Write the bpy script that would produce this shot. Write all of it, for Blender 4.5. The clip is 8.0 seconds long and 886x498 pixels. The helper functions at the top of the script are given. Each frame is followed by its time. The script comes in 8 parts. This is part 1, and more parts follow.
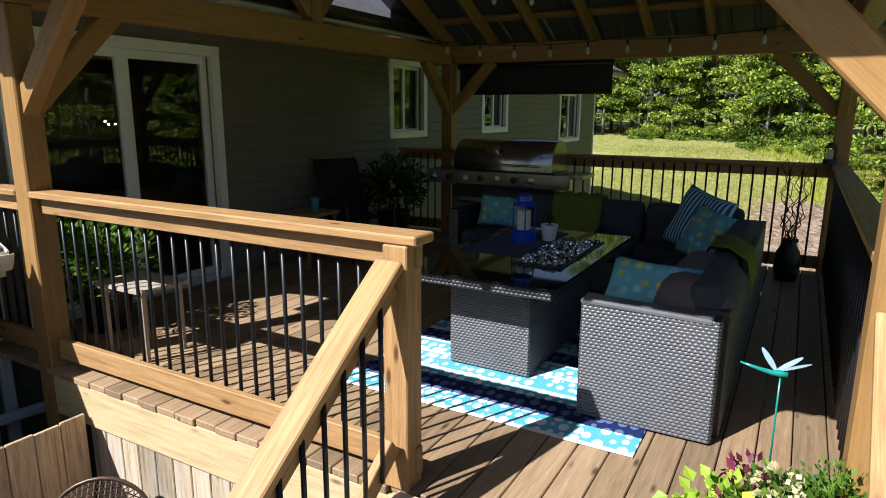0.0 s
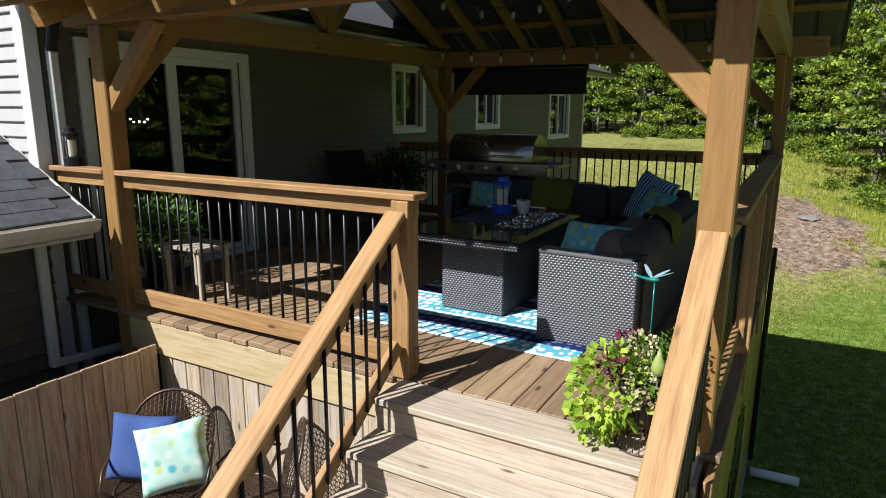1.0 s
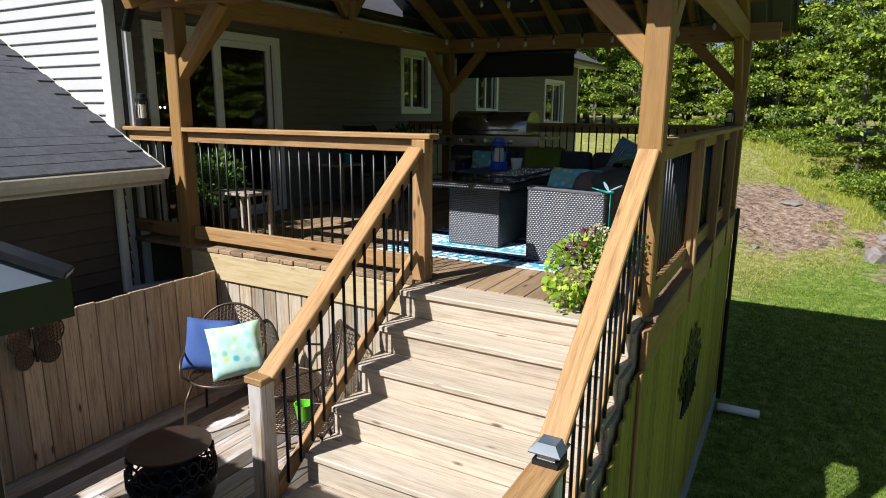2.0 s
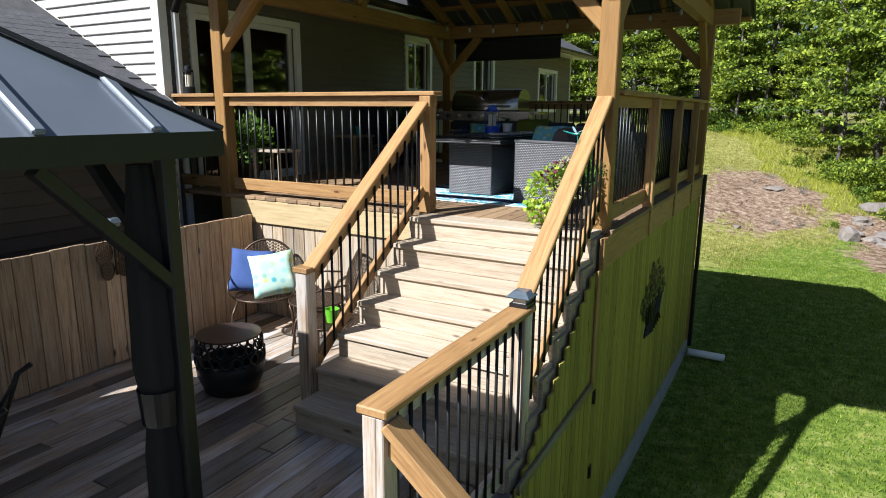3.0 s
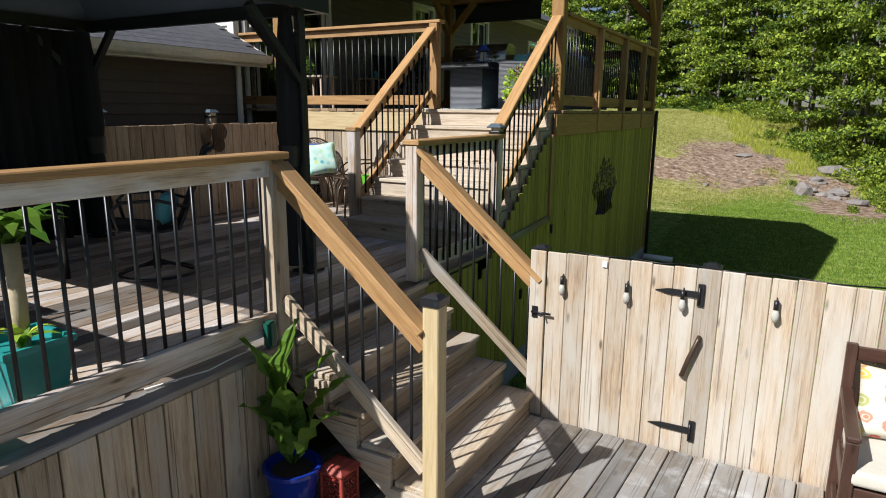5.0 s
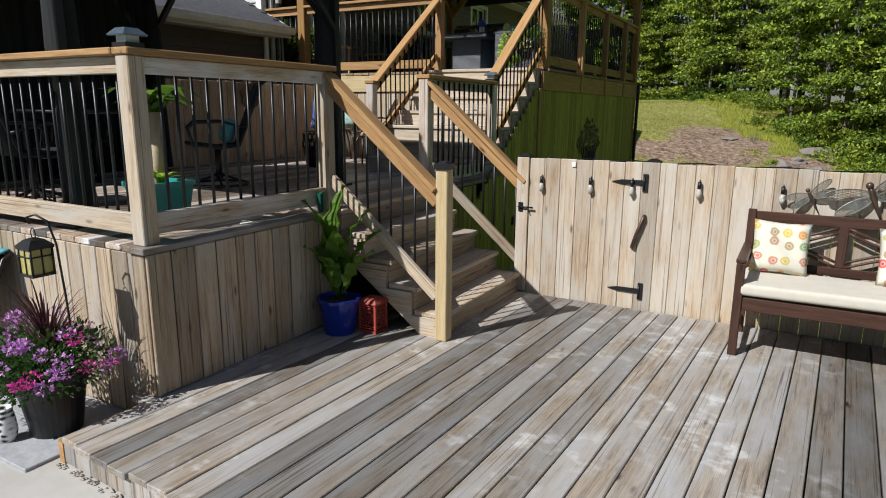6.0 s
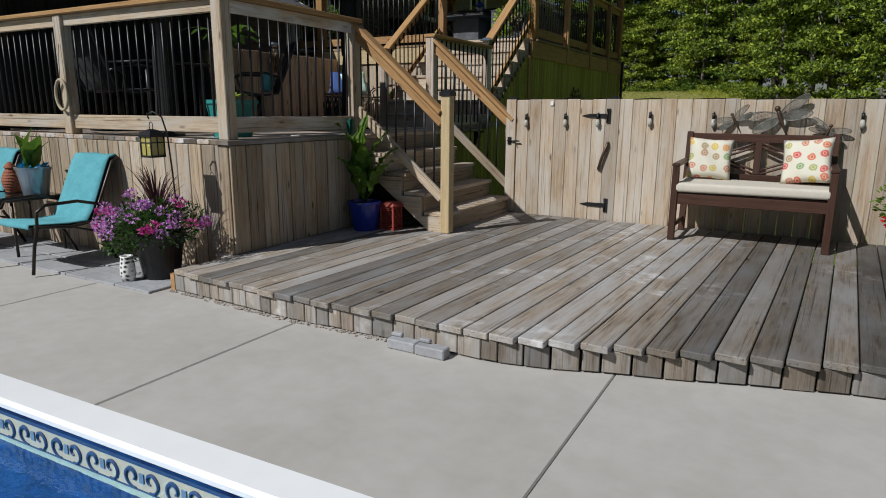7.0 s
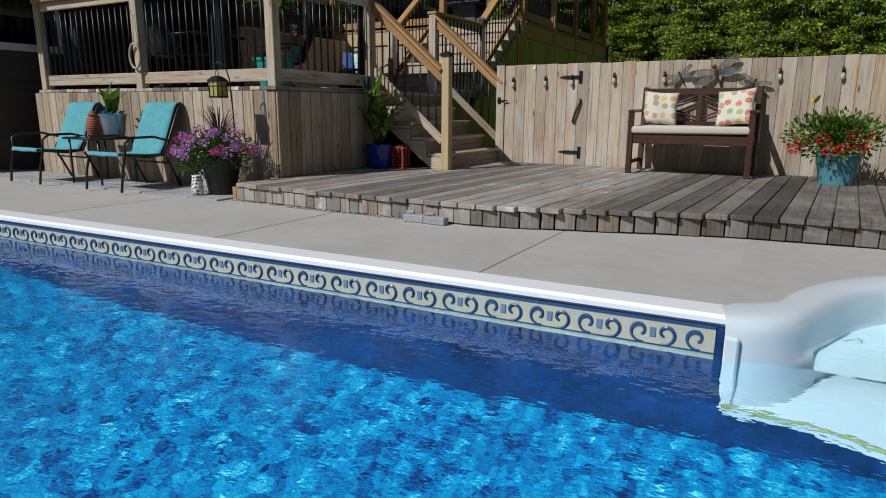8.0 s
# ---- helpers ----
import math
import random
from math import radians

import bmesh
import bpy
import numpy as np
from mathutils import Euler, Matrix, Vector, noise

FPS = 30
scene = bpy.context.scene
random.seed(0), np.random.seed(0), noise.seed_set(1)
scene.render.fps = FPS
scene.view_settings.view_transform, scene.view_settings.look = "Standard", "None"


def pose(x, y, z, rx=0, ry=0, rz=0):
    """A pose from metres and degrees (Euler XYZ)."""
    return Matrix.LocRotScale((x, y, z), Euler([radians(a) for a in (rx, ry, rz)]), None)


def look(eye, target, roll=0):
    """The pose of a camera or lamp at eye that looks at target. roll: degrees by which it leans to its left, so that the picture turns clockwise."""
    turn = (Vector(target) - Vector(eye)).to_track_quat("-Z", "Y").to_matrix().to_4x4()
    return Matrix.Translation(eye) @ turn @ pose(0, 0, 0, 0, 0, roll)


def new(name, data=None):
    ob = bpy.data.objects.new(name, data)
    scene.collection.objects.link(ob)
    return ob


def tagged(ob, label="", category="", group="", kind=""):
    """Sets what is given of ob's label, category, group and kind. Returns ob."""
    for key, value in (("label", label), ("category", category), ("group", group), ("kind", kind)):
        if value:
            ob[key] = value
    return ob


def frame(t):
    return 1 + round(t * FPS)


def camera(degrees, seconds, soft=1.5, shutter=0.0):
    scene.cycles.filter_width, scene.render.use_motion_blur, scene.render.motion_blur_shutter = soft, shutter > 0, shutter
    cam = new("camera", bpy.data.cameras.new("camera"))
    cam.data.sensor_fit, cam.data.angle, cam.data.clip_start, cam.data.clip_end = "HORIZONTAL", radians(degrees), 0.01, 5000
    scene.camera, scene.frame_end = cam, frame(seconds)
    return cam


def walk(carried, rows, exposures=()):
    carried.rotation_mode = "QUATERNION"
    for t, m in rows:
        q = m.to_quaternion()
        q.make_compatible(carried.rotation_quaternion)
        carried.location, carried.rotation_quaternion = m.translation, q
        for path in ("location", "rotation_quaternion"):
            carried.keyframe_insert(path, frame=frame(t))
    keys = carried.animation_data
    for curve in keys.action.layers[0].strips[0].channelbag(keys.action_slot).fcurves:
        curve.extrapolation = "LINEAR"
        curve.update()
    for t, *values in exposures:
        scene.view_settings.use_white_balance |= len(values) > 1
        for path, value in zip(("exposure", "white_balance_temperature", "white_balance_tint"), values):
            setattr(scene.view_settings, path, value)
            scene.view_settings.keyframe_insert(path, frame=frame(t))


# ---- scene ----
cam = camera(69.9, 8.0, soft=1.0)
METRES, EYE, TILT, LEAN, TURN = 10.4, 3.81, 0.0, 0.0, 29.3
ROWS = [
    (0.0, 0.0, 0.0, 0.0, 0.08, -12.24, -0.36),
    (0.5, 0.0035, -0.0481, 0.0003, 0.12, -12.25, -0.31),
    (1.0, 0.0053, -0.1001, -0.0019, 0.1, -12.27, -0.35),
    (1.5, 0.0025, -0.1527, -0.0137, 0.09, -12.29, -0.34),
    (3.0, -0.0021, -0.3149, -0.059, 0.01, -12.31, -0.36),
    (3.5, -0.001, -0.3708, -0.0766, 0.0, -12.32, -0.33),
    (4.0, -0.0019, -0.4276, -0.0966, -0.01, -12.35, -0.36),
    (5.5, -0.0081, -0.6122, -0.1699, -0.06, -12.44, -0.47),
    (6.0, -0.0104, -0.679, -0.1954, -0.05, -12.42, -0.45),
    (6.5, -0.0121, -0.7449, -0.2207, -0.01, -12.38, -0.39),
    (7.0, -0.0124, -0.8133, -0.245, 0.02, -12.38, -0.37),
    (7.5, -0.0134, -0.8818, -0.2692, 0.03, -12.37, -0.36),
    (8.0, -0.0122, -0.9516, -0.2876, 0.05, -12.39, -0.33),
]
walk(cam, [(t, pose(0, 0, EYE, TILT, LEAN, TURN) @ pose(METRES * x, METRES * y, METRES * z, 90 + pitch, roll, yaw)) for t, x, y, z, yaw, pitch, roll in ROWS],
     exposures=[(0, 1.05, 6000, 10), (1.2, 0.62, 6000, 10), (3.5, 0.97, 6000, 10), (5.5, 0.42, 6100, 10), (6.5, 0.06, 6100, 10), (7.0, -0.26, 6100, 10), (7.5, -0.42, 6100, 10), (8.0, -0.42, 6100, 10)])
sun_dir = Vector((0.46, 0.95, -1.0)).normalized()   # the way sunlight travels

# ---- light ----
world = bpy.data.worlds.new("world")
scene.world = world
world.use_nodes = True
wn = world.node_tree.nodes
sky = wn.new("ShaderNodeTexSky")
sky.sky_type = "NISHITA"
sky.sun_disc = False
sky.sun_elevation = math.asin(-sun_dir.z)
sky.sun_rotation = math.atan2(-sun_dir.x, -sun_dir.y)
world.node_tree.links.new(sky.outputs[0], wn["Background"].inputs[0])
wn["Background"].inputs[1].default_value = 0.042
sun = new("sun", bpy.data.lights.new("sun", "SUN"))
sun.data.energy = 5.0
sun.data.angle = radians(0.53)
sun.data.color = (1.0, 0.97, 0.91)
sun.matrix_basis = look((0, 0, 30), Vector((0, 0, 30)) + sun_dir)
scene.view_settings.exposure = 0.0


# ---- materials ----
def nodes_of(name, rough=0.6, metal=0.0, spec=0.5):
    m = bpy.data.materials.new(name)
    m.use_nodes = True
    b = m.node_tree.nodes["Principled BSDF"]
    b.inputs["Roughness"].default_value = rough
    b.inputs["Metallic"].default_value = metal
    b.inputs["Specular IOR Level"].default_value = spec
    return m, m.node_tree, b


def add(nt, kind, **props):
    n = nt.nodes.new(kind)
    for k, v in props.items():
        n.inputs[k.replace("_", " ")].default_value = v
    return n


def ramp(nt, fac, stops):
    r = nt.nodes.new("ShaderNodeValToRGB")
    e = r.color_ramp.elements
    while len(e) < len(stops):
        e.new(0.5)
    for el, (p, c) in zip(e, stops):
        el.position = p
        el.color = (*c, 1)
    nt.links.new(fac, r.inputs[0])
    return r.outputs[0]


def mix(nt, fac, a, b, mode="MIX"):
    n = nt.nodes.new("ShaderNodeMix")
    n.data_type, n.blend_type = "RGBA", mode
    for sock, v in ((0, fac), (6, a), (7, b)):
        if isinstance(v, bpy.types.NodeSocket):
            nt.links.new(v, n.inputs[sock])
        else:
            n.inputs[sock].default_value = v if sock == 0 else (*v, 1)
    return n.outputs[2]


def coords(nt, scale=(1, 1, 1), shift=True):
    """Object coordinates, scaled, and shifted by a random amount for each object."""
    tc = nt.nodes.new("ShaderNodeTexCoord")
    mp = nt.nodes.new("ShaderNodeMapping")
    mp.inputs["Scale"].default_value = scale
    nt.links.new(tc.outputs["Object"], mp.inputs[0])
    if shift:
        oi = nt.nodes.new("ShaderNodeObjectInfo")
        cb = nt.nodes.new("ShaderNodeCombineXYZ")
        for i, k in enumerate((31.0, 57.0, 83.0)):
            mu = nt.nodes.new("ShaderNodeMath")
            mu.operation = "MULTIPLY"
            mu.inputs[1].default_value = k
            nt.links.new(oi.outputs["Random"], mu.inputs[0])
            nt.links.new(mu.outputs[0], cb.inputs[i])
        nt.links.new(cb.outputs[0], mp.inputs["Location"])
    return mp.outputs[0]


def place_coords(nt, scale=(1, 1, 1)):
    """Coordinates of the place itself, so that stains run on from board to board."""
    g = nt.nodes.new("ShaderNodeNewGeometry")
    mp = nt.nodes.new("ShaderNodeMapping")
    mp.inputs["Scale"].default_value = scale
    nt.links.new(g.outputs["Position"], mp.inputs[0])
    return mp.outputs[0]


def noise_tex(nt, vec, scale, detail=4, rough=0.6):
    n = add(nt, "ShaderNodeTexNoise", Scale=scale, Detail=detail, Roughness=rough)
    nt.links.new(vec, n.inputs["Vector"])
    return n.outputs["Fac"]


def bump(nt, b, height, strength, dist=0.01):
    n = add(nt, "ShaderNodeBump", Strength=strength, Distance=dist)
    nt.links.new(height, n.inputs["Height"])
    nt.links.new(n.outputs[0], b.inputs["Normal"])


def wood(name, dark, mid, light, rough=0.65, vary=0.35, grey=None, grey_at=0.5, bumpy=0.4, blotch=None, streak=0.0, spec=0.3, darken_x=None):
    """Boards whose grain runs along the local x axis, each with its own tone, with knots."""
    m, nt, b = nodes_of(name, rough, spec=spec)
    g = noise_tex(nt, coords(nt, (0.9, 14, 14)), 3.0, 5, 0.65)
    fine = noise_tex(nt, coords(nt, (3, 90, 90)), 3.0, 2, 0.6)
    col = ramp(nt, g, ((0.28, dark), (0.5, mid), (0.72, light)))
    col = mix(nt, 0.35, col, ramp(nt, fine, ((0.3, dark), (0.7, light))))
    # knots
    v = add(nt, "ShaderNodeTexVoronoi", Scale=1.0, Randomness=1.0)
    nt.links.new(coords(nt, (2.6, 8.5, 8.5)), v.inputs["Vector"])
    kn = ramp(nt, v.outputs["Distance"], ((0.05, (1, 1, 1)), (0.13, (0, 0, 0))))
    col = mix(nt, kn, col, [c * 0.45 for c in dark])
    if grey:
        gm = noise_tex(nt, coords(nt, (0.8, 3, 3)), 2.2, 4, 0.6)
        col = mix(nt, ramp(nt, gm, ((grey_at - 0.12, (0, 0, 0)), (grey_at + 0.15, (1, 1, 1)))), col, grey)
    if blotch:
        fine_spots = noise_tex(nt, place_coords(nt), 9.0, 3, 0.55)
        patches = noise_tex(nt, place_coords(nt), 1.1, 3, 0.5)
        spots = mix(nt, 1.0, ramp(nt, fine_spots, ((0.52, (0, 0, 0)), (0.72, (0.7, 0.7, 0.7)))), ramp(nt, patches, ((0.46, (0, 0, 0)), (0.6, (1, 1, 1)))), "MULTIPLY")
        col = mix(nt, spots, col, blotch)
    if streak:
        sk = noise_tex(nt, coords(nt, (0.5, 40, 40)), 2.0, 2, 0.5)
        col = mix(nt, ramp(nt, sk, ((0.60, (0, 0, 0)), (0.70, (streak, streak, streak)))), col, [c * 0.5 for c in dark])
    if darken_x:
        # boards turn darker and patchy from x0 to x1
        x0, x1, keep = darken_x
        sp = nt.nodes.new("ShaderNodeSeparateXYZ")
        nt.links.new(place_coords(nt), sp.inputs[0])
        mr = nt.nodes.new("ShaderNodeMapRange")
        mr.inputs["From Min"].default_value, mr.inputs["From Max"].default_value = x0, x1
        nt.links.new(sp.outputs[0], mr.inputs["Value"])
        uneven = noise_tex(nt, place_coords(nt, (1, 0.5, 1)), 2.6, 4, 0.6)
        col = mix(nt, mr.outputs[0], col, mix(nt, 1.0, col, ramp(nt, uneven, ((0.35, (keep * 0.8, keep * 0.78, keep * 0.75)), (0.65, (keep * 1.35,) * 3))), "MULTIPLY"))
    oi = nt.nodes.new("ShaderNodeObjectInfo")
    tone = ramp(nt, oi.outputs["Random"], ((0.0, (1 - vary,) * 3), (0.5, (1, 1 - vary * 0.06, 1 - vary * 0.14)), (1.0, (1 + vary * 0.4,) * 3)))
    col = mix(nt, 1.0, col, tone, "MULTIPLY")
    nt.links.new(col, b.inputs["Base Color"])
    bump(nt, b, mix(nt, 0.5, g, fine), bumpy, 0.004)
    return m


def plain(name, color, rough=0.5, metal=0.0, second=None, scale=20, bumpy=0.0, spec=0.5, detail=4):
    m, nt, b = nodes_of(name, rough, metal, spec)
    second = second or [c * 0.75 for c in color]
    n = noise_tex(nt, coords(nt), scale, detail)
    n2 = noise_tex(nt, coords(nt), scale * 0.13, 2)
    col = mix(nt, 0.5, ramp(nt, n, ((0.35, second), (0.65, color))), ramp(nt, n2, ((0.35, second), (0.65, color))))
    nt.links.new(col, b.inputs["Base Color"])
    if bumpy:
        bump(nt, b, n, bumpy, 0.01)
    return m


M_RAIL = wood("stained rail wood", (0.20, 0.10, 0.04), (0.36, 0.205, 0.085), (0.48, 0.30, 0.135), 0.5, 0.22)
M_POST = wood("timber post wood", (0.23, 0.115, 0.036), (0.315, 0.17, 0.055), (0.38, 0.22, 0.075), 0.55, 0.15)
M_STEP = wood("pale step wood", (0.28, 0.205, 0.14), (0.46, 0.385, 0.295), (0.57, 0.495, 0.40), 0.7, 0.25, streak=0.3)
M_UPPER = wood("brown deck wood", (0.18, 0.115, 0.065), (0.29, 0.195, 0.115), (0.40, 0.28, 0.17), 0.6, 0.4)
M_MID = wood("weathered deck wood", (0.13, 0.085, 0.058), (0.40, 0.30, 0.215), (0.58, 0.48, 0.38), 0.42, 0.8, grey=(0.56, 0.555, 0.57), grey_at=0.55, streak=0.8, spec=0.6)
M_LOWER = wood("grey weathered deck wood", (0.075, 0.054, 0.04), (0.30, 0.247, 0.19), (0.43, 0.37, 0.30), 0.7, 0.5, grey=(0.34, 0.33, 0.32), grey_at=0.48, bumpy=0.9, blotch=(0.62, 0.62, 0.62), streak=0.6, darken_x=(2.9, 4.6, 0.46))
M_FENCE = wood("fence cedar", (0.20, 0.13, 0.08), (0.43, 0.325, 0.22), (0.57, 0.46, 0.34), 0.75, 0.3, grey=(0.47, 0.425, 0.365), grey_at=0.5, bumpy=0.7, streak=0.6)
M_FENCE_RED = wood("reddish fence cedar", (0.22, 0.13, 0.075), (0.54, 0.385, 0.25), (0.69, 0.54, 0.39), 0.75, 0.4, grey=(0.50, 0.43, 0.34), grey_at=0.68, streak=0.7)
M_SKIRT = wood("skirting cedar", (0.19, 0.125, 0.075), (0.41, 0.32, 0.22), (0.54, 0.45, 0.335), 0.75, 0.45, grey=(0.41, 0.375, 0.33), grey_at=0.56, bumpy=0.6, streak=0.85)
M_GREENWOOD = wood("green treated boards", (0.20, 0.175, 0.03), (0.33, 0.30, 0.055), (0.42, 0.38, 0.09), 0.65, 0.3, streak=0.5)
M_BRIGHT = wood("fresh treated beam wood", (0.34, 0.245, 0.12), (0.49, 0.375, 0.205), (0.57, 0.46, 0.285), 0.6, 0.1)
M_BLACK = plain("black metal", (0.018, 0.018, 0.02), 0.38, 0.3, bumpy=0.05)
M_WHITE = plain("white trim paint", (0.80, 0.79, 0.77), 0.45, second=(0.72, 0.71, 0.68))
M_CREAM = plain("cream gutter paint", (0.70, 0.66, 0.56), 0.4)
# same siding twice: a shade-dark tone here, a sunlit pale tone below
M_SIDING_SHADE = plain("shaded siding vinyl", (0.165, 0.142, 0.112), 0.5, second=(0.14, 0.12, 0.095), scale=4)
M_SIDING_SUN = plain("sunlit siding vinyl", (0.46, 0.445, 0.43), 0.5, second=(0.42, 0.405, 0.39), scale=4)
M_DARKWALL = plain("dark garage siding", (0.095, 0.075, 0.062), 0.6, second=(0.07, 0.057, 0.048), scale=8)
M_SHINGLE = plain("asphalt shingle", (0.085, 0.085, 0.095), 0.9, second=(0.045, 0.045, 0.05), scale=60, bumpy=0.4)
M_GAZROOF = plain("steel roof sheet", (0.20, 0.225, 0.27), 0.42, 0.25, second=(0.16, 0.185, 0.225), scale=3)
M_ROOFSTEEL = plain("galvanised roof underside", (0.13, 0.135, 0.14), 0.45, 0.4, scale=3)
M_CONCRETE = plain("brushed concrete", (0.45, 0.43, 0.40), 0.85, second=(0.375, 0.355, 0.325), scale=9, bumpy=0.1, detail=8)
M_FOUND = plain("grey foundation block", (0.36, 0.37, 0.38), 0.9, second=(0.25, 0.25, 0.26), scale=25, bumpy=0.4)
# near-black colour stands in for the unlit room
M_DIMROOM = plain("near-black for dim interior", (0.012, 0.012, 0.012), 0.9)


# ---- building helpers ----
WM = {}


def thing(name, label, category="", group="", kind="", base=(0, 0, 0), rz=0.0):
    """The Empty of a thing, at its base."""
    ob = new(name)
    ob.empty_display_size = 0.05
    ob.matrix_basis = pose(*base, 0, 0, rz)
    WM[ob.name] = ob.matrix_basis.copy()
    return tagged(ob, label, category, group, kind)


def link(name, mesh, parent, m, label="", kind=""):
    """A mesh under a parent, at the world pose m."""
    ob = new(name, mesh)
    if parent is not None:
        ob.parent = parent
        ob.matrix_basis = WM[parent.name].inverted() @ m
    else:
        ob.matrix_basis = m
    WM[ob.name] = m.copy()
    return tagged(ob, label, "", "", kind)


def part(name, bm, material, parent, label="", m=None, smooth=False, kind=""):
    me = bpy.data.meshes.new(name)
    bm.to_mesh(me)
    bm.free()
    for mt in (material if isinstance(material, (list, tuple)) else (material,)):
        me.materials.append(mt)
    if smooth:
        me.polygons.foreach_set("use_smooth", [True] * len(me.polygons))
    return link(name, me, parent, m or Matrix(), label, kind)


def local(parent, m=None):
    """The world pose of a place given in the parent's own axes."""
    return WM[parent.name] @ (m or Matrix())


CACHE = {}


def box_mesh(l, w, t, material, bevel=0.004):
    """A box along x with small chamfers, shared between pieces of one size."""
    key = ("box", round(l, 3), round(w, 3), round(t, 4), material.name, bevel)
    if key not in CACHE:
        bm = bmesh.new()
        bmesh.ops.create_cube(bm, size=1, matrix=Matrix.Diagonal((l, w, t, 1)))
        if bevel:
            bmesh.ops.bevel(bm, geom=bm.edges[:], offset=min(bevel, 0.3 * min(l, w, t)), segments=1, affect="EDGES")
        me = bpy.data.meshes.new("board")
        bm.to_mesh(me)
        bm.free()
        me.materials.append(material)
        CACHE[key] = me
    return CACHE[key]


def rod_mesh(l, r, material, sides=10):
    key = ("rod", round(l, 3), round(r, 4), material.name, sides)
    if key not in CACHE:
        bm = bmesh.new()
        bmesh.ops.create_cone(bm, cap_ends=True, segments=sides, radius1=r, radius2=r, depth=l, matrix=pose(0, 0, 0, 0, 90, 0))
        me = bpy.data.meshes.new("rod")
        bm.to_mesh(me)
        bm.free()
        me.materials.append(material)
        me.polygons.foreach_set("use_smooth", [len(p.vertices) == 4 for p in me.polygons])
        CACHE[key] = me
    return CACHE[key]


def along(p0, p1, up=(0, 0, 1)):
    """A pose at the middle of p0 and p1, x along them, z as near to up as can be; and the length."""
    p0, p1, up = Vector(p0), Vector(p1), Vector(up)
    x = (p1 - p0).normalized()
    y = up.cross(x)
    if y.length < 1e-4:
        y = Vector((0, 1, 0)).cross(x)
    y.normalize()
    z = x.cross(y)
    m = Matrix((x, y, z)).transposed().to_4x4()
    m.translation = (p0 + p1) / 2
    return m, (p1 - p0).length


def board(name, p0, p1, w, t, material, parent, up=(0, 0, 1), label="", bevel=0.004):
    """A board from p0 to p1 (middle of its section), w wide and t thick, t towards up."""
    m, l = along(p0, p1, up)
    return link(name, box_mesh(l, w, t, material, bevel), parent, m, label)


def rod(name, p0, p1, r, material, parent, label="", sides=10):
    m, l = along(p0, p1)
    return link(name, rod_mesh(l, r, material, sides), parent, m, label)


def bm_box(bm, lo, hi, m=None):
    c = [(a + b) / 2 for a, b in zip(lo, hi)]
    s = [b - a for a, b in zip(lo, hi)]
    r = bmesh.ops.create_cube(bm, size=1, matrix=(m or Matrix()) @ Matrix.Translation(c) @ Matrix.Diagonal((*s, 1)))
    return r["verts"]


def slab(name, lo, hi, material, parent=None, label="", kind="", bevel=0.0):
    bm = bmesh.new()
    bm_box(bm, lo, hi)
    if bevel:
        bmesh.ops.bevel(bm, geom=bm.edges[:], offset=bevel, segments=2, affect="EDGES")
    return part(name, bm, material, parent, label, kind=kind)


def tube(name, pts, r, material, parent=None, label="", sides=8, closed=False, kind="", m=None):
    """A round bar bent along the points."""
    bm = bmesh.new()
    bm_tube(bm, pts, r, sides, closed)
    return part(name, bm, material, parent, label, m=m, smooth=True, kind=kind)


def bm_tube(bm, pts, r, sides=8, closed=False):
    pts = [Vector(p) for p in pts]
    n = len(pts)
    rings = []
    ref = None
    for i, p in enumerate(pts):
        a = pts[(i - 1) % n] if (closed or i) else p
        b = pts[(i + 1) % n] if (closed or i < n - 1) else p
        d = (b - a).normalized()
        if ref is None:
            ref = d.orthogonal().normalized()
        u = (ref - d * ref.dot(d)).normalized()
        ref = u
        v = d.cross(u)
        rr = r[i] if isinstance(r, (list, tuple)) else r
        rings.append([bm.verts.new(p + (u * math.cos(k * math.tau / sides) + v * math.sin(k * math.tau / sides)) * rr) for k in range(sides)])
    for i in range(n if closed else n - 1):
        a, b = rings[i], rings[(i + 1) % n]
        for k in range(sides):
            bm.faces.new((a[k], a[(k + 1) % sides], b[(k + 1) % sides], b[k]))
    if not closed:
        bm.faces.new(rings[0][::-1])
        bm.faces.new(rings[-1])


def lathe(bm, profile, sides=24, m=None, cap=True):
    """A turned body from (radius, height) pairs."""
    m = m or Matrix()
    rings = [[bm.verts.new(m @ Vector((r * math.cos(k * math.tau / sides), r * math.sin(k * math.tau / sides), z))) for k in range(sides)] for r, z in profile]
    for a, b in zip(rings, rings[1:]):
        for k in range(sides):
            bm.faces.new((a[k], a[(k + 1) % sides], b[(k + 1) % sides], b[k]))
    if cap:
        bm.faces.new(rings[0][::-1])
        bm.faces.new(rings[-1])


# ---- levels ----
ZL, ZM, ZU = 0.16, 1.03, 2.31


# ---- ground ----
def step(a, b, v):
    v = min(1, max(0, (v - a) / (b - a)))
    return v * v * (3 - 2 * v)


def BANK(y):
    """How far the bank has risen at a distance y."""
    k = ((15.2, 0.0), (17.5, 0.30), (20.0, 0.83), (24.5, 1.32), (28.0, 2.25), (40.0, 2.7), (200.0, 6.0))
    if y <= k[0][0]:
        return 0.0
    for (ya, za), (yb_, zb) in zip(k, k[1:]):
        if y <= yb_:
            return za + (zb - za) * (y - ya) / (yb_ - ya)
    return k[-1][1]


BARE = ((0.6, 19.6, 1.9, 3.5), (4.1, 15.6, 1.25, 3.0), (-1.3, 17.6, 1.2, 1.2), (3.5, 18.6, 1.0, 1.3))     # middle and half-widths of the bare patches


def bare(x, y):
    return min(math.hypot((x - a) / b, (y - c) / d) for a, c, b, d in BARE) + 0.7 * noise.noise((x * 0.9, y * 0.9, 0)) < 0.92


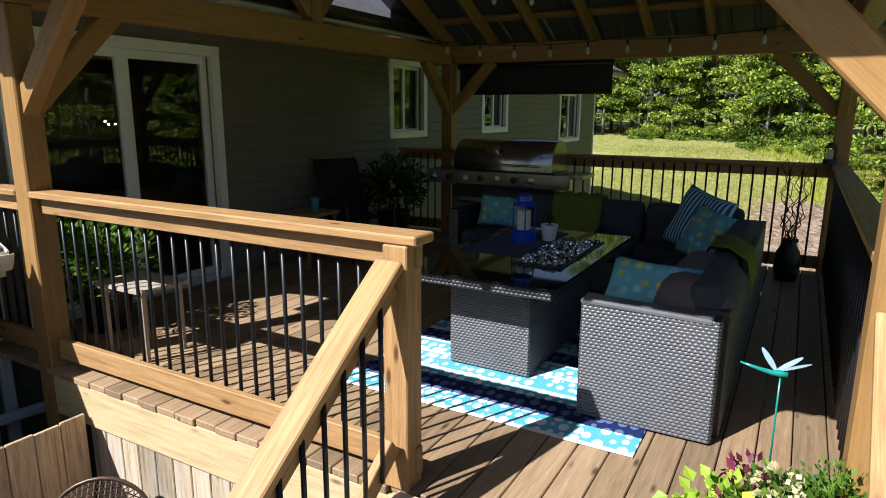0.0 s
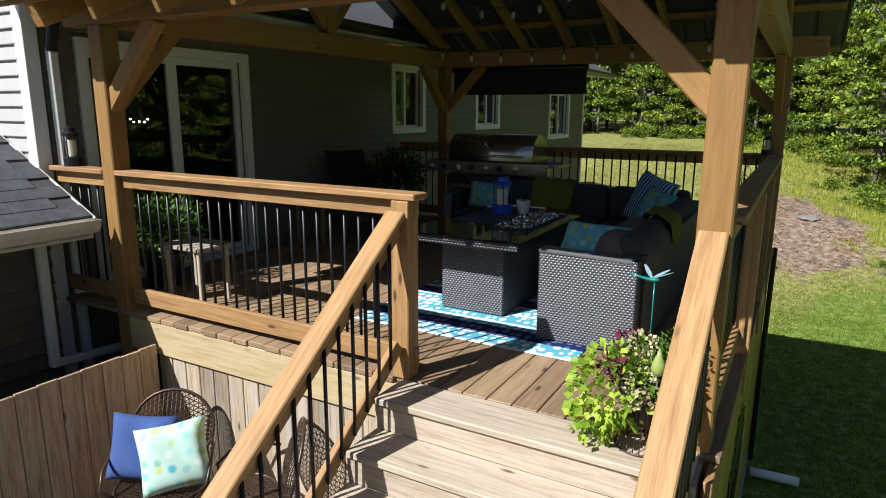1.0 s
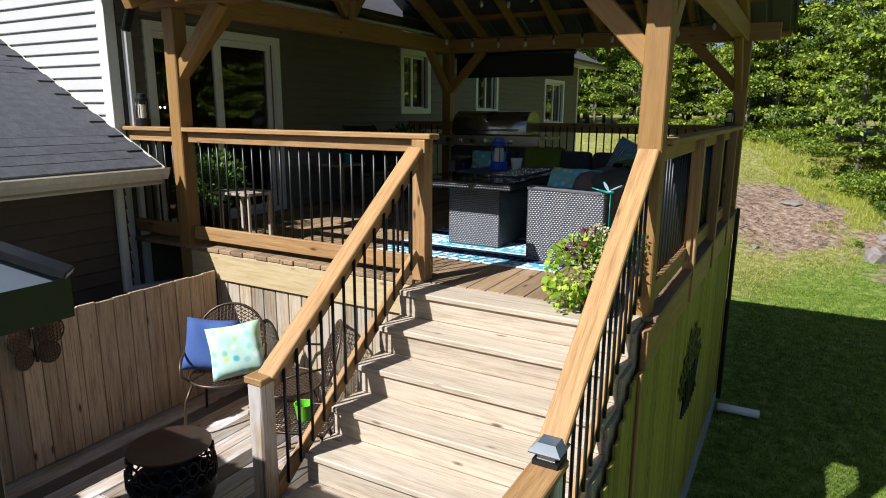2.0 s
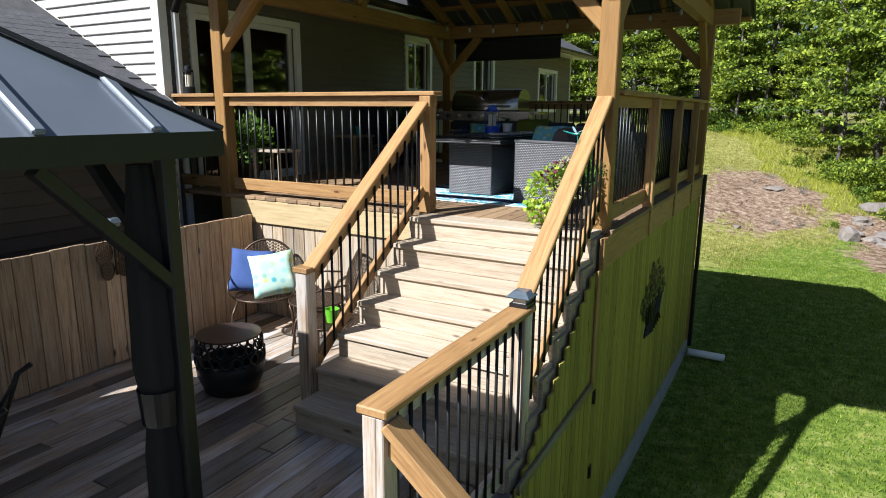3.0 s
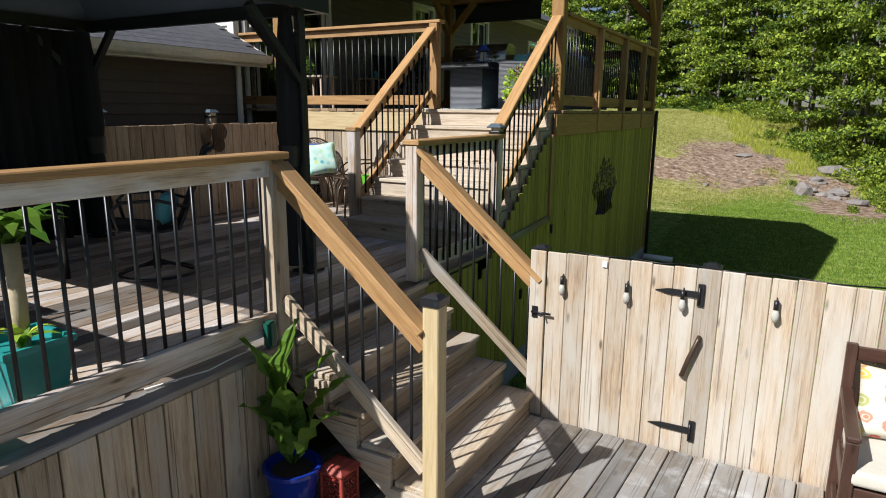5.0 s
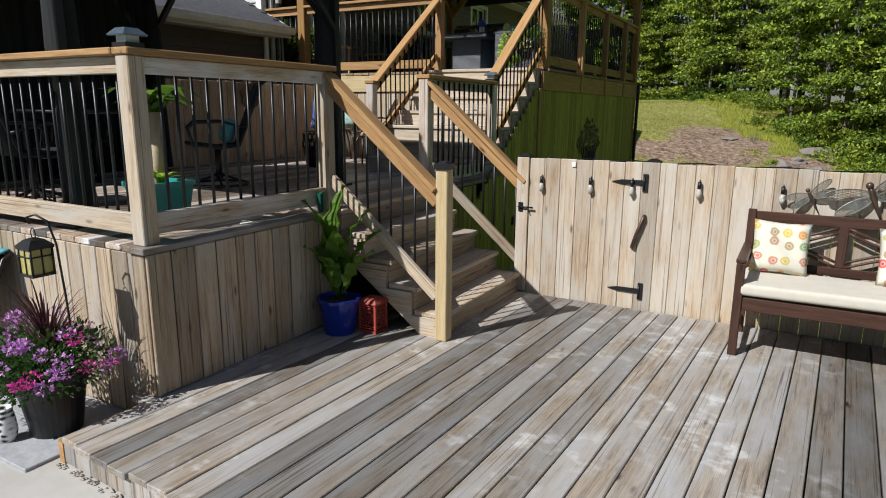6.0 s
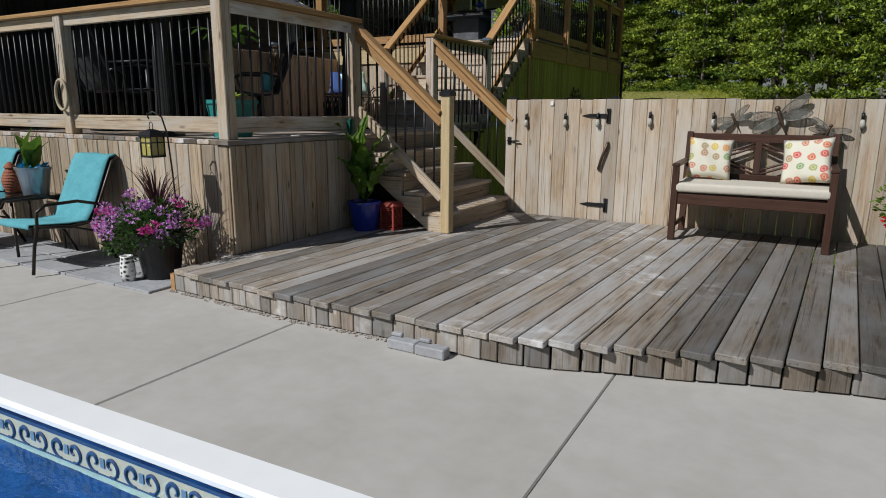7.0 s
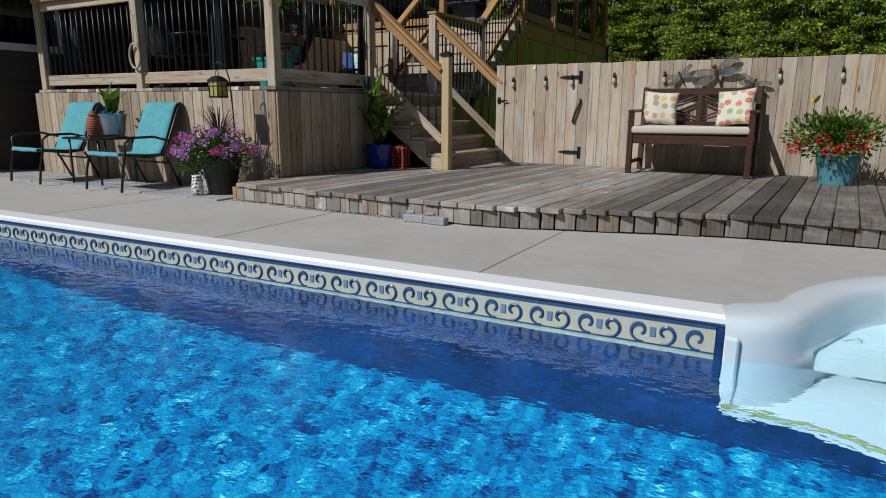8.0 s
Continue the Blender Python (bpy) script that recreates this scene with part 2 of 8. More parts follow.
def ground_z(x, y):
    z = -0.42 + 0.2 * step(5, 13, y) + BANK(y)
    z -= 0.15 * (max(-2.0, min(6.0, x)) - 1.4) * step(14, 19, y) * (1 - 0.7 * step(22, 28, y))
    z += 0.06 * noise.noise((x * 0.25, y * 0.25, 0)) * step(8, 14, y)
    rough = step(15.2, 16.8, y)
    z += rough * (0.07 * noise.noise((x * 0.9, y * 0.7, 5)) + 0.045 * noise.noise((x * 2.3, y * 2.0, 7)))
    z -= 2.6 * step(-1.2, -3.0, y) * step(-14, -12, x) * step(14, 12, x) * step(-18, -16, y)
    return z


def soil_material():
    m, nt, b = nodes_of("lawn and bare rock", 0.95, spec=0.1)
    n1 = noise_tex(nt, coords(nt, shift=False), 6.0, 6, 0.7)
    n2 = noise_tex(nt, coords(nt, shift=False), 0.5, 4, 0.6)
    grass = ramp(nt, n1, ((0.3, (0.045, 0.08, 0.014)), (0.52, (0.15, 0.215, 0.035)), (0.68, (0.31, 0.31, 0.10))))
    straw = ramp(nt, n1, ((0.3, (0.10, 0.10, 0.025)), (0.52, (0.25, 0.24, 0.07)), (0.68, (0.38, 0.34, 0.15))))
    earth = ramp(nt, n1, ((0.32, (0.06, 0.035, 0.022)), (0.48, (0.21, 0.14, 0.095)), (0.6, (0.33, 0.25, 0.19)), (0.7, (0.44, 0.38, 0.32))))
    tc = nt.nodes.new("ShaderNodeTexCoord")
    away = nt.nodes.new("ShaderNodeVectorMath")      # the lawn grows thin and dry towards the bank
    away.operation = "DOT_PRODUCT"
    away.inputs[1].default_value = (-1.5, 1.0, 0)
    nt.links.new(tc.outputs["Object"], away.inputs[0])
    mr = nt.nodes.new("ShaderNodeMapRange")
    mr.inputs["From Min"].default_value, mr.inputs["From Max"].default_value = 9.5, 17.0
    mr.inputs["To Min"].default_value, mr.inputs["To Max"].default_value = -0.12, 0.36
    nt.links.new(away.outputs["Value"], mr.inputs["Value"])
    dry = nt.nodes.new("ShaderNodeMath")
    dry.operation = "ADD"
    nt.links.new(n2, dry.inputs[0])
    nt.links.new(mr.outputs[0], dry.inputs[1])
    col = mix(nt, ramp(nt, dry.outputs[0], ((0.45, (0, 0, 0)), (0.68, (0.9, 0.9, 0.9)))), grass, straw)
    near = None
    for a, c, b_, d in BARE:
        mp = nt.nodes.new("ShaderNodeMapping")
        mp.inputs["Location"].default_value = (-a / b_, -c / d, 0)
        mp.inputs["Scale"].default_value = (1 / b_, 1 / d, 0)
        nt.links.new(tc.outputs["Object"], mp.inputs[0])
        ln = nt.nodes.new("ShaderNodeVectorMath")
        ln.operation = "LENGTH"
        nt.links.new(mp.outputs[0], ln.inputs[0])
        if near is None:
            near = ln.outputs["Value"]
        else:
            mn = nt.nodes.new("ShaderNodeMath")
            mn.operation = "MINIMUM"
            nt.links.new(near, mn.inputs[0])
            nt.links.new(ln.outputs["Value"], mn.inputs[1])
            near = mn.outputs[0]
    edge = noise_tex(nt, coords(nt, shift=False), 1.6, 5, 0.7)
    ad = nt.nodes.new("ShaderNodeMath")
    ad.operation = "MULTIPLY_ADD"
    nt.links.new(edge, ad.inputs[0])
    ad.inputs[1].default_value = 1.5
    nt.links.new(near, ad.inputs[2])
    half = nt.nodes.new("ShaderNodeMath")
    half.operation = "MULTIPLY"
    half.inputs[1].default_value = 0.5
    nt.links.new(ad.outputs[0], half.inputs[0])
    col = mix(nt, ramp(nt, half.outputs[0], ((0.0, (1, 1, 1)), (0.78, (1, 1, 1)), (0.9, (0, 0, 0)))), col, earth)
    nt.links.new(col, b.inputs["Base Color"])
    bump(nt, b, n1, 0.7, 0.06)
    return m


def build_ground():
    def axis(lo, hi, fine_lo, fine_hi, stp):
        v = list(np.arange(fine_lo, fine_hi + 1e-6, stp))
        for far in (15, 40, 120, 400, 1500):
            v = [fine_lo - far] + v + [fine_hi + far]
        return sorted(v)
    xs, ys = axis(0, 0, -24, 24, 0.4), axis(0, 0, -20, 42, 0.4)
    verts = [(x, y, ground_z(max(-60, min(60, x)), max(-60, min(70, y)))) for y in ys for x in xs]
    nx = len(xs)
    faces = [(j * nx + i, j * nx + i + 1, (j + 1) * nx + i + 1, (j + 1) * nx + i) for j in range(len(ys) - 1) for i in range(nx - 1)]
    me = bpy.data.meshes.new("ground")
    me.from_pydata(verts, [], faces)
    me.polygons.foreach_set("use_smooth", [True] * len(faces))
    me.materials.append(soil_material())
    tagged(link("ground", me, None, Matrix()), "sunlit green lawn rising to a bare rocky bank", "lawn", kind="structure")


build_ground()


# ---- patio and pool ----
PX0, PX1, PY0, PY1 = -3.7, 4.53, -11.5, -6.04      # inner faces of the pool; PX1: where the step bay begins
PXE, BX, BY, BR = 9.5, 6.0, -5.98, 1.13                # far end; middle and radius of the step bay
COP = 0.175
SKEW = Matrix.Translation((4.5, -5.8, 0)) @ pose(0, 0, 0, 0, 0, 2.0) @ Matrix.Translation((-4.5, 5.8, 0))   # the pool lies a little askew
patio = thing("patio", "pale brushed concrete pool patio with cut joints", "patio", kind="structure")


def slab_piece(x0, x1, y0, y1, bevel=0.006):
    board("slab", ((x0 + 0.004), (y0 + y1) / 2, -0.075), ((x1 - 0.004), (y0 + y1) / 2, -0.075), y1 - y0 - 0.008, 0.15, M_CONCRETE, patio, bevel=bevel)


JX = [-12.0, -7.5, -4.2, -0.4, 1.47, 3.35, 4.504]
for a, b in zip(JX, JX[1:]):
    slab_piece(a, b, PY1 + 0.11 + 0.035 * ((a + b) / 2 - 4.5), -3.6, 0.0 if b > 4.5 else 0.006)
for a, b in zip([-12.0, -7.5, -3.0, 1.5, 6.0], [-7.5, -3.0, 1.5, 6.0, 12.0]):
    slab_piece(a, b, -16.0, PY0 - COP)
slab_piece(4.5, 7.5, -3.8, -3.2)
slab_piece(7.5, 12.0, PY1 + 0.2, -3.2)
slab_piece(PXE + COP, 12.0, PY0 - COP, PY1 + COP)
slab_piece(-12.0, PX0 - COP, PY0 - COP, PY1 + COP)


def bay_surround():
    """The patio piece that the round step bay is cut out of."""
    bm = bmesh.new()
    R = BR + 0.15
    xs = [4.5, BX - R] + [BX - R * math.cos(math.pi * i / 24) for i in range(1, 24)] + [BX + R, 7.5]
    lo = [-5.9 if abs(x - BX) >= R - 1e-6 else BY + math.sqrt(max(0, R * R - (x - BX) ** 2)) for x in xs]
    a = [bm.verts.new((x, y, 0)) for x, y in zip(xs, lo)]
    b = [bm.verts.new((x, -3.804, 0)) for x in xs]
    for i in range(len(xs) - 1):
        bm.faces.new((a[i], a[i + 1], b[i + 1], b[i]))
    r = bmesh.ops.extrude_face_region(bm, geom=bm.faces[:])
    bmesh.ops.translate(bm, verts=[v for v in r["geom"] if isinstance(v, bmesh.types.BMVert)], vec=(0, 0, -0.15))
    bmesh.ops.recalc_face_normals(bm, faces=bm.faces)
    part("slab", bm, M_CONCRETE, patio)


bay_surround()


def water_material():
    m, nt, b = nodes_of("pool water", 0.03, spec=0.5)
    b.inputs["Transmission Weight"].default_value = 1.0
    b.inputs["IOR"].default_value = 1.33
    b.inputs["Base Color"].default_value = (0.55, 0.87, 0.97, 1)
    w1 = noise_tex(nt, coords(nt, (1.0, 1.6, 1), False), 5.0, 3, 0.5)
    w2 = noise_tex(nt, coords(nt, (1.0, 1.4, 1), False), 15.0, 2, 0.5)
    bump(nt, b, mix(nt, 0.35, w1, w2), 0.17, 0.05)
    return m


def liner_material():
    m, nt, b = nodes_of("blue mottled and caustic liner", 0.5)
    n = noise_tex(nt, coords(nt, shift=False), 13.0, 5, 0.72)
    # liner mottling, with caustic light painted in as the pale cyan stops
    col = ramp(nt, n, ((0.37, (0.0, 0.016, 0.10)), (0.45, (0.002, 0.095, 0.29)), (0.53, (0.005, 0.215, 0.44)), (0.61, (0.015, 0.37, 0.60)), (0.68, (0.24, 0.78, 0.90))))
    nt.links.new(col, b.inputs["Base Color"])
    return m


M_LINER = liner_material()
M_LINERWALL = plain("dark blue liner wall", (0.008, 0.065, 0.23), 0.5, second=(0.0, 0.008, 0.05), scale=22)
M_COPING = plain("white coping", (0.85, 0.85, 0.85), 0.4, second=(0.80, 0.81, 0.82), scale=6)
M_BAND = plain("cream tile band", (0.55, 0.53, 0.40), 0.35, second=(0.45, 0.45, 0.38), scale=30)
M_NAVY = plain("navy scroll print", (0.035, 0.085, 0.21), 0.35)
M_PALEBLUE = plain("pale blue scroll print", (0.16, 0.26, 0.40), 0.35)
M_ALGAE = plain("yellowed moulding edge", (0.34, 0.36, 0.12), 0.6, second=(0.20, 0.26, 0.14), scale=25)
M_FIBRE = plain("white fibreglass", (0.66, 0.72, 0.76), 0.25, second=(0.62, 0.69, 0.73), scale=5)
WZ = -0.145
pool = thing("swimming_pool", "in-ground pool with blue mottled and caustic liner and white coping", "pool", base=(0, -8, 0), kind="structure")
bm = bmesh.new()
prof = [(PX0 - 0.06, -1.32), (1.0, -1.30), (4.4, -0.98), (PXE + 0.06, -0.95)]
lines = [[bm.verts.new((x, y, z)) for x, z in prof] for y in (PY0 - 0.06, PY1 + 0.06)]
for i in range(3):
    bm.faces.new((lines[0][i], lines[0][i + 1], lines[1][i + 1], lines[1][i]))
r = bmesh.ops.extrude_face_region(bm, geom=bm.faces[:])
bmesh.ops.translate(bm, verts=[v for v in r["geom"] if isinstance(v, bmesh.types.BMVert)], vec=(0, 0, -0.2))
bmesh.ops.recalc_face_normals(bm, faces=bm.faces)
part("pool_floor", bm, M_LINER, pool, "blue mottled liner floor with painted-in caustics, rising towards the steps")
slab("liner_wall", (PX0 - 0.06, PY1, -1.45), (PX1, PY1 + 0.06, -0.03), M_LINERWALL, pool)
slab("liner_wall", (2 * BX - PX1, PY1, -1.45), (PXE, PY1 + 0.06, -0.03), M_LINERWALL, pool)
slab("liner_wall", (PX0 - 0.06, PY0 - 0.06, -1.45), (PXE, PY0, -0.03), M_LINERWALL, pool)
slab("liner_wall", (PX0 - 0.06, PY0, -1.45), (PX0, PY1, -0.03), M_LINERWALL, pool)
slab("liner_wall", (PXE, PY0, -1.45), (PXE + 0.06, PY1, -0.03), M_LINERWALL, pool)


def coping(p0, p1):
    board("coping", p0, p1, COP, 0.05, M_COPING, pool, bevel=0.02)


coping((PX0 - COP, PY1 + COP / 2, -0.002), (PX1 + 0.02, PY1 + COP / 2, -0.002))
coping((2 * BX - PX1, PY1 + COP / 2, -0.002), (PXE + COP, PY1 + COP / 2, -0.002))
coping((PX0 - COP, PY0 - COP / 2, -0.002), (PXE + COP, PY0 - COP / 2, -0.002))
coping((PX0 - COP / 2, PY0, -0.002), (PX0 - COP / 2, PY1, -0.002))
coping((PXE + COP / 2, PY0, -0.002), (PXE + COP / 2, PY1, -0.002))
bm = bmesh.new()
pts = [(PX0, PY0), (PXE, PY0), (PXE, PY1)] + [(BX + (BR + 0.02) * math.cos(math.pi * i / 24), BY + (BR + 0.02) * math.sin(math.pi * i / 24)) for i in range(25)] + [(BX - BR - 0.02, PY1), (PX0, PY1)]
pts.insert(3, (BX + BR + 0.02, PY1))
bm.faces.new([bm.verts.new((x, y, WZ)) for x, y in pts])
water = part("water", bm, water_material(), None, "clear rippled blue pool water")
tagged(water, category="water", kind="structure")
water.visible_shadow = False

# printed band under the coping, with its scrolls in low relief
slab("tile_band", (PX0, PY1 - 0.006, -0.20), (PX1 - 0.03, PY1 - 0.001, -0.03), M_BAND, pool)
slab("band_line", (PX0, PY1 - 0.010, -0.036), (PX1 - 0.03, PY1 - 0.005, -0.024), M_NAVY, pool)
slab("band_line", (PX0, PY1 - 0.010, -0.142), (PX1 - 0.03, PY1 - 0.005, -0.137), M_NAVY, pool)


def scroll_mesh():
    bm = bmesh.new()
    for s in (-1, 1):
        pts = []
        for i in range(18):
            a = -1.9 + i / 17 * 6.2
            r = 0.044 - 0.0052 * (a + 1.9)
            pts.append((s * (0.054 - r * math.cos(a) * 0.95), 0, r * math.sin(a)))
        bm_tube(bm, pts, [0.003 + 0.0045 * math.sin(math.pi * (i + 1) / 20) for i in range(18)], 5)
    me = bpy.data.meshes.new("scroll")
    bm.to_mesh(me)
    bm.free()
    me.materials.append(M_NAVY)
    return me


def bud_mesh():
    bm = bmesh.new()
    bm_box(bm, (-0.012, -0.003, -0.020), (0.012, 0.003, 0.020))
    me = bpy.data.meshes.new("bud")
    bm.to_mesh(me)
    bm.free()
    me.materials.append(M_PALEBLUE)
    return me


sm, bd = scroll_mesh(), bud_mesh()
x = PX1 - 0.16
while x > PX0 + 0.1:
    link("scroll", sm, pool, pose(x, PY1 - 0.008, -0.088) @ Matrix.Scale(1.12, 4))
    link("bud", bd, pool, pose(x - 0.1125, PY1 - 0.008, -0.086))
    x -= 0.225

# moulded entry steps in the bay at the end of the pool
steps = thing("pool_steps", "white moulded fibreglass pool entry steps", "pool steps", base=(5.6, -7.5, -1.0))


def arc(r, n=32):
    return [(BX - r * math.cos(math.pi * i / n), BY + r * math.sin(math.pi * i / n)) for i in range(n + 1)]


def bay_tread(r, front, z0, z1):
    """A rounded step that fills the bay out to radius r and ends in the bowed front line."""
    bm = bmesh.new()
    pts = [p for p in arc(r) if p[1] > -5.75] + list(front)[::-1]
    top = [bm.verts.new((x, y, z1)) for x, y in pts]
    bot = [bm.verts.new((x, y, z0)) for x, y in pts]
    bm.faces.new(top[::-1])
    n = len(pts)
    for i in range(n):
        j = (i + 1) % n
        bm.faces.new((top[i], top[j], bot[j], bot[i]))
    bmesh.ops.recalc_face_normals(bm, faces=bm.faces)
    part("tread", bm, M_FIBRE, steps)


def ring_tread(r_out, r_in, z0, z1):
    """A bench-like step round the back of the bay, with a rounded nose."""
    bm = bmesh.new()
    prof = [(r_out, z1), (r_in + 0.05, z1), (r_in + 0.015, z1 - 0.012), (r_in, z1 - 0.05), (r_in, z0)]
    rings = [[bm.verts.new((x, y, z)) for x, y in arc(r)] for r, z in prof]
    for a, b in zip(rings, rings[1:]):
        for i in range(len(a) - 1):
            bm.faces.new((a[i], a[i + 1], b[i + 1], b[i]))
    bmesh.ops.recalc_face_normals(bm, faces=bm.faces)
    part("tread", bm, M_FIBRE, steps, smooth=True)


SH_IN = ((4.535, -6.085), (4.60, -6.075), (4.68, -6.045), (4.77, -5.97), (4.835, -5.84), (4.885, -5.71))
SH_OUT = ((4.50, -5.90), (4.54, -5.81), (4.62, -5.765), (4.69, -5.72), (4.72, -5.67), (4.735, -5.62))


def bay_line(d):
    """The rim's outline a distance d outside the bay, with a flat shoulder at each end."""
    f = d / 0.19
    sh = [(a[0] + (b[0] - a[0]) * f, a[1] + (b[1] - a[1]) * f) for a, b in zip(SH_IN, SH_OUT)]
    a0 = 18.0
    mid = [(BX - (BR + d) * math.cos(radians(a0 + (180 - 2 * a0) * i / 32)), BY + (BR + d) * math.sin(radians(a0 + (180 - 2 * a0) * i / 32))) for i in range(33)]
    return sh + mid + [(2 * BX - x, y) for x, y in sh[::-1]]


bm = bmesh.new()
prof = [(0.18, -0.06), (0.19, 0.005), (0.175, 0.024), (0.15, 0.03), (0.07, 0.031), (0.035, 0.025), (0.012, 0.008), (0.002, -0.02), (0.0, -0.06), (-0.004, -0.25), (-0.012, -0.62)]
rings = [[bm.verts.new((x, y, z)) for x, y in bay_line(d)] for d, z in prof]
for a, b in zip(rings, rings[1:]):
    for i in range(len(a) - 1):
        bm.faces.new((a[i], a[i + 1], b[i + 1], b[i]))
bmesh.ops.recalc_face_normals(bm, faces=bm.faces)
part("rim", bm, M_FIBRE, steps, smooth=True)
ring_tread(BR + 0.01, 0.84, -0.40, -0.20)
ring_tread(0.86, 0.54, -0.60, -0.38)
FRONT = [(4.55, -6.10), (4.86, -6.12), (5.1, -6.22), (5.5, -6.36), (6.0, -6.42)]
FRONT = FRONT + [(2 * BX - x, y) for x, y in FRONT[-2::-1]]
bay_tread(BR - 0.005, FRONT, -0.66, -0.575)
tube("edge_strip", [(x, y - 0.006, -0.585) for x, y in FRONT], 0.016, M_ALGAE, steps)
for x in (PX1 + 0.035, 2 * BX - PX1 - 0.035):
    board("edge_strip", (x, PY1 - 0.05, -0.6), (x, PY1 - 0.05, -0.045), 0.05, 0.03, M_FIBRE, steps, up=(0, -1, 0), bevel=0.008)
slab("front_panel", (PX1, PY1 - 0.002, -1.46), (2 * BX - PX1, PY1 + 0.05, -0.66), M_LINERWALL, steps)
tube("grab_hole", [(BX - 0.98 + 0.03 * math.cos(k * 0.5), -5.55, -0.2 + 0.05 * math.sin(k * 0.5)) for k in range(7)], 0.008, M_FIBRE, steps)


for ob in (pool, steps, water):
    ob.matrix_basis = SKEW @ ob.matrix_basis


# ---- decks ----
def edge_y(x):
    """The curved front edge of the low deck."""
    k = ((0.2, -4.61), (1.36, -4.69), (2.17, -4.67), (2.75, -4.69), (3.04, -4.63), (3.32, -4.53), (3.62, -4.45), (3.9, -4.35), (4.4, -4.2), (5.5, -4.08), (7.2, -3.95))
    for (xa, ya), (xb, yb) in zip(k, k[1:]):
        if x <= xb:
            f = max(0, (x - xa) / (xb - xa))
            return ya + (yb - ya) * f
    return k[-1][1]


def screws(deck, x, y, z, material, mesh=None):
    link("screw", rod_mesh(0.004, 0.004, material, 6), deck, pose(x, y, z, 0, 90, 0))


low_deck = thing("deck_low", "low weathered grey wooden deck with curved front edge", "deck", kind="structure", base=(3.5, -3, 0))
rnd = random.Random(4)
PITCH_L, LEAN_L = 0.1448, 0.052          # board spacing, and how far the boards run askew
x = 2.166 - 18 * PITCH_L
while x < 7.3:
    c = x + PITCH_L / 2
    y0 = edge_y(max(0.2, c)) + rnd.uniform(-0.010, 0.010)
    y1 = -1.0
    if c < 0.24:
        y0 = -4.6 + (0.235 - c) / LEAN_L
    if y0 < y1 - 0.2:
        dz = rnd.uniform(-0.002, 0.002)
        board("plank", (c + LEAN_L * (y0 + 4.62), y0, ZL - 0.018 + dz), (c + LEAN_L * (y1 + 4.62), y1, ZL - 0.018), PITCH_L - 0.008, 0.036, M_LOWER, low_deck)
    x += PITCH_L
x = 0.24
while x < 7.0:
    w = rnd.choice((0.13, 0.14, 0.14, 0.09))
    a, b = (x, edge_y(x) + 0.03), (x + w, edge_y(x + w) + 0.03)
    d = Vector((b[0] - a[0], b[1] - a[1], 0)).normalized()
    n = Vector((d.y, -d.x, 0))
    mid = Vector(((a[0] + b[0]) / 2, (a[1] + b[1]) / 2, 0.0))
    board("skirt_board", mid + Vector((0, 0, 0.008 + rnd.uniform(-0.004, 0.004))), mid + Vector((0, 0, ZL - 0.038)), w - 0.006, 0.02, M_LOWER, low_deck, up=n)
    x += w
slab("joist", (0.23, -4.6, 0.0), (0.27, -1.0, ZL - 0.038), M_RAIL, low_deck)

mid_deck = thing("deck_middle", "weathered wooden middle deck with vertical board skirting", "deck", kind="structure", base=(-1.5, -1, 0))
x = -3.62
while x < 0.2:
    w = 0.138
    cut = rnd.uniform(-2.5, 0.5)
    for a, b in ((-4.08, cut - 0.003), (cut + 0.003, 2.0)):
        board("plank", (x + w / 2, a, ZM - 0.018 + rnd.uniform(-0.0015, 0.0015)), (x + w / 2, b, ZM - 0.018), w, 0.036, M_MID, mid_deck)
    x += w + 0.006
board("plank", (0.27, -4.1, ZM - 0.018), (0.27, 0.2, ZM - 0.018), 0.14, 0.036, M_MID, mid_deck)
slab("rim_joist", (-3.6, -4.05, 0.7), (0.28, -4.02, ZM - 0.038), M_MID, mid_deck)


def skirt(parent, p0, p1, z0, z1, material, out, width=0.142, jitter=0.01, name="skirt_board"):
    p0, p1 = Vector((*p0, 0)), Vector((*p1, 0))
    d = p1 - p0
    n = max(1, round(d.length / width))
    for i in range(n):
        c = p0 + d * ((i + 0.5) / n)
        zz = z0(c) if callable(z0) else z0
        zt = z1(c) if callable(z1) else z1
        board(name, (c.x, c.y, zz + rnd.uniform(0, jitter)), (c.x, c.y, zt), d.length / n - 0.008, 0.02, material, parent, up=out)


skirt(mid_deck, (-3.72, -4.07), (0.31, -4.07), 0.0, ZM - 0.04, M_SKIRT, (0, -1, 0))
skirt(mid_deck, (0.325, -4.08), (0.325, -2.5), ZL, ZM - 0.04, M_SKIRT, (1, 0, 0), 0.155)
skirt(mid_deck, (-3.74, -4.06), (-3.74, 0.0), -0.3, ZM - 0.04, M_SKIRT, (-1, 0, 0))

up_deck = thing("deck_upper", "brown wooden upper deck under the pavilion", "deck", kind="structure", base=(-2, 4, 2))
x = -4.5
while x < 0.36:
    w = 0.138
    y0 = 1.66 if -1.34 < x < 0.22 else 1.92
    board("plank", (x + w / 2, y0 + (0.28 if y0 < 1.8 else 0) + rnd.uniform(-0.006, 0.006), ZU - 0.018), (x + w / 2, 7.0, ZU - 0.018), w, 0.036, M_UPPER, up_deck)
    x += w + 0.006
board("fascia", (-3.72, 1.945, ZU - 0.16), (-1.3, 1.945, ZU - 0.16), 0.24, 0.038, M_BRIGHT, up_deck, up=(0, -1, 0))
board("fascia", (0.36, 1.75, ZU - 0.16), (0.36, 7.0, ZU - 0.16), 0.24, 0.038, M_RAIL, up_deck, up=(1, 0, 0))
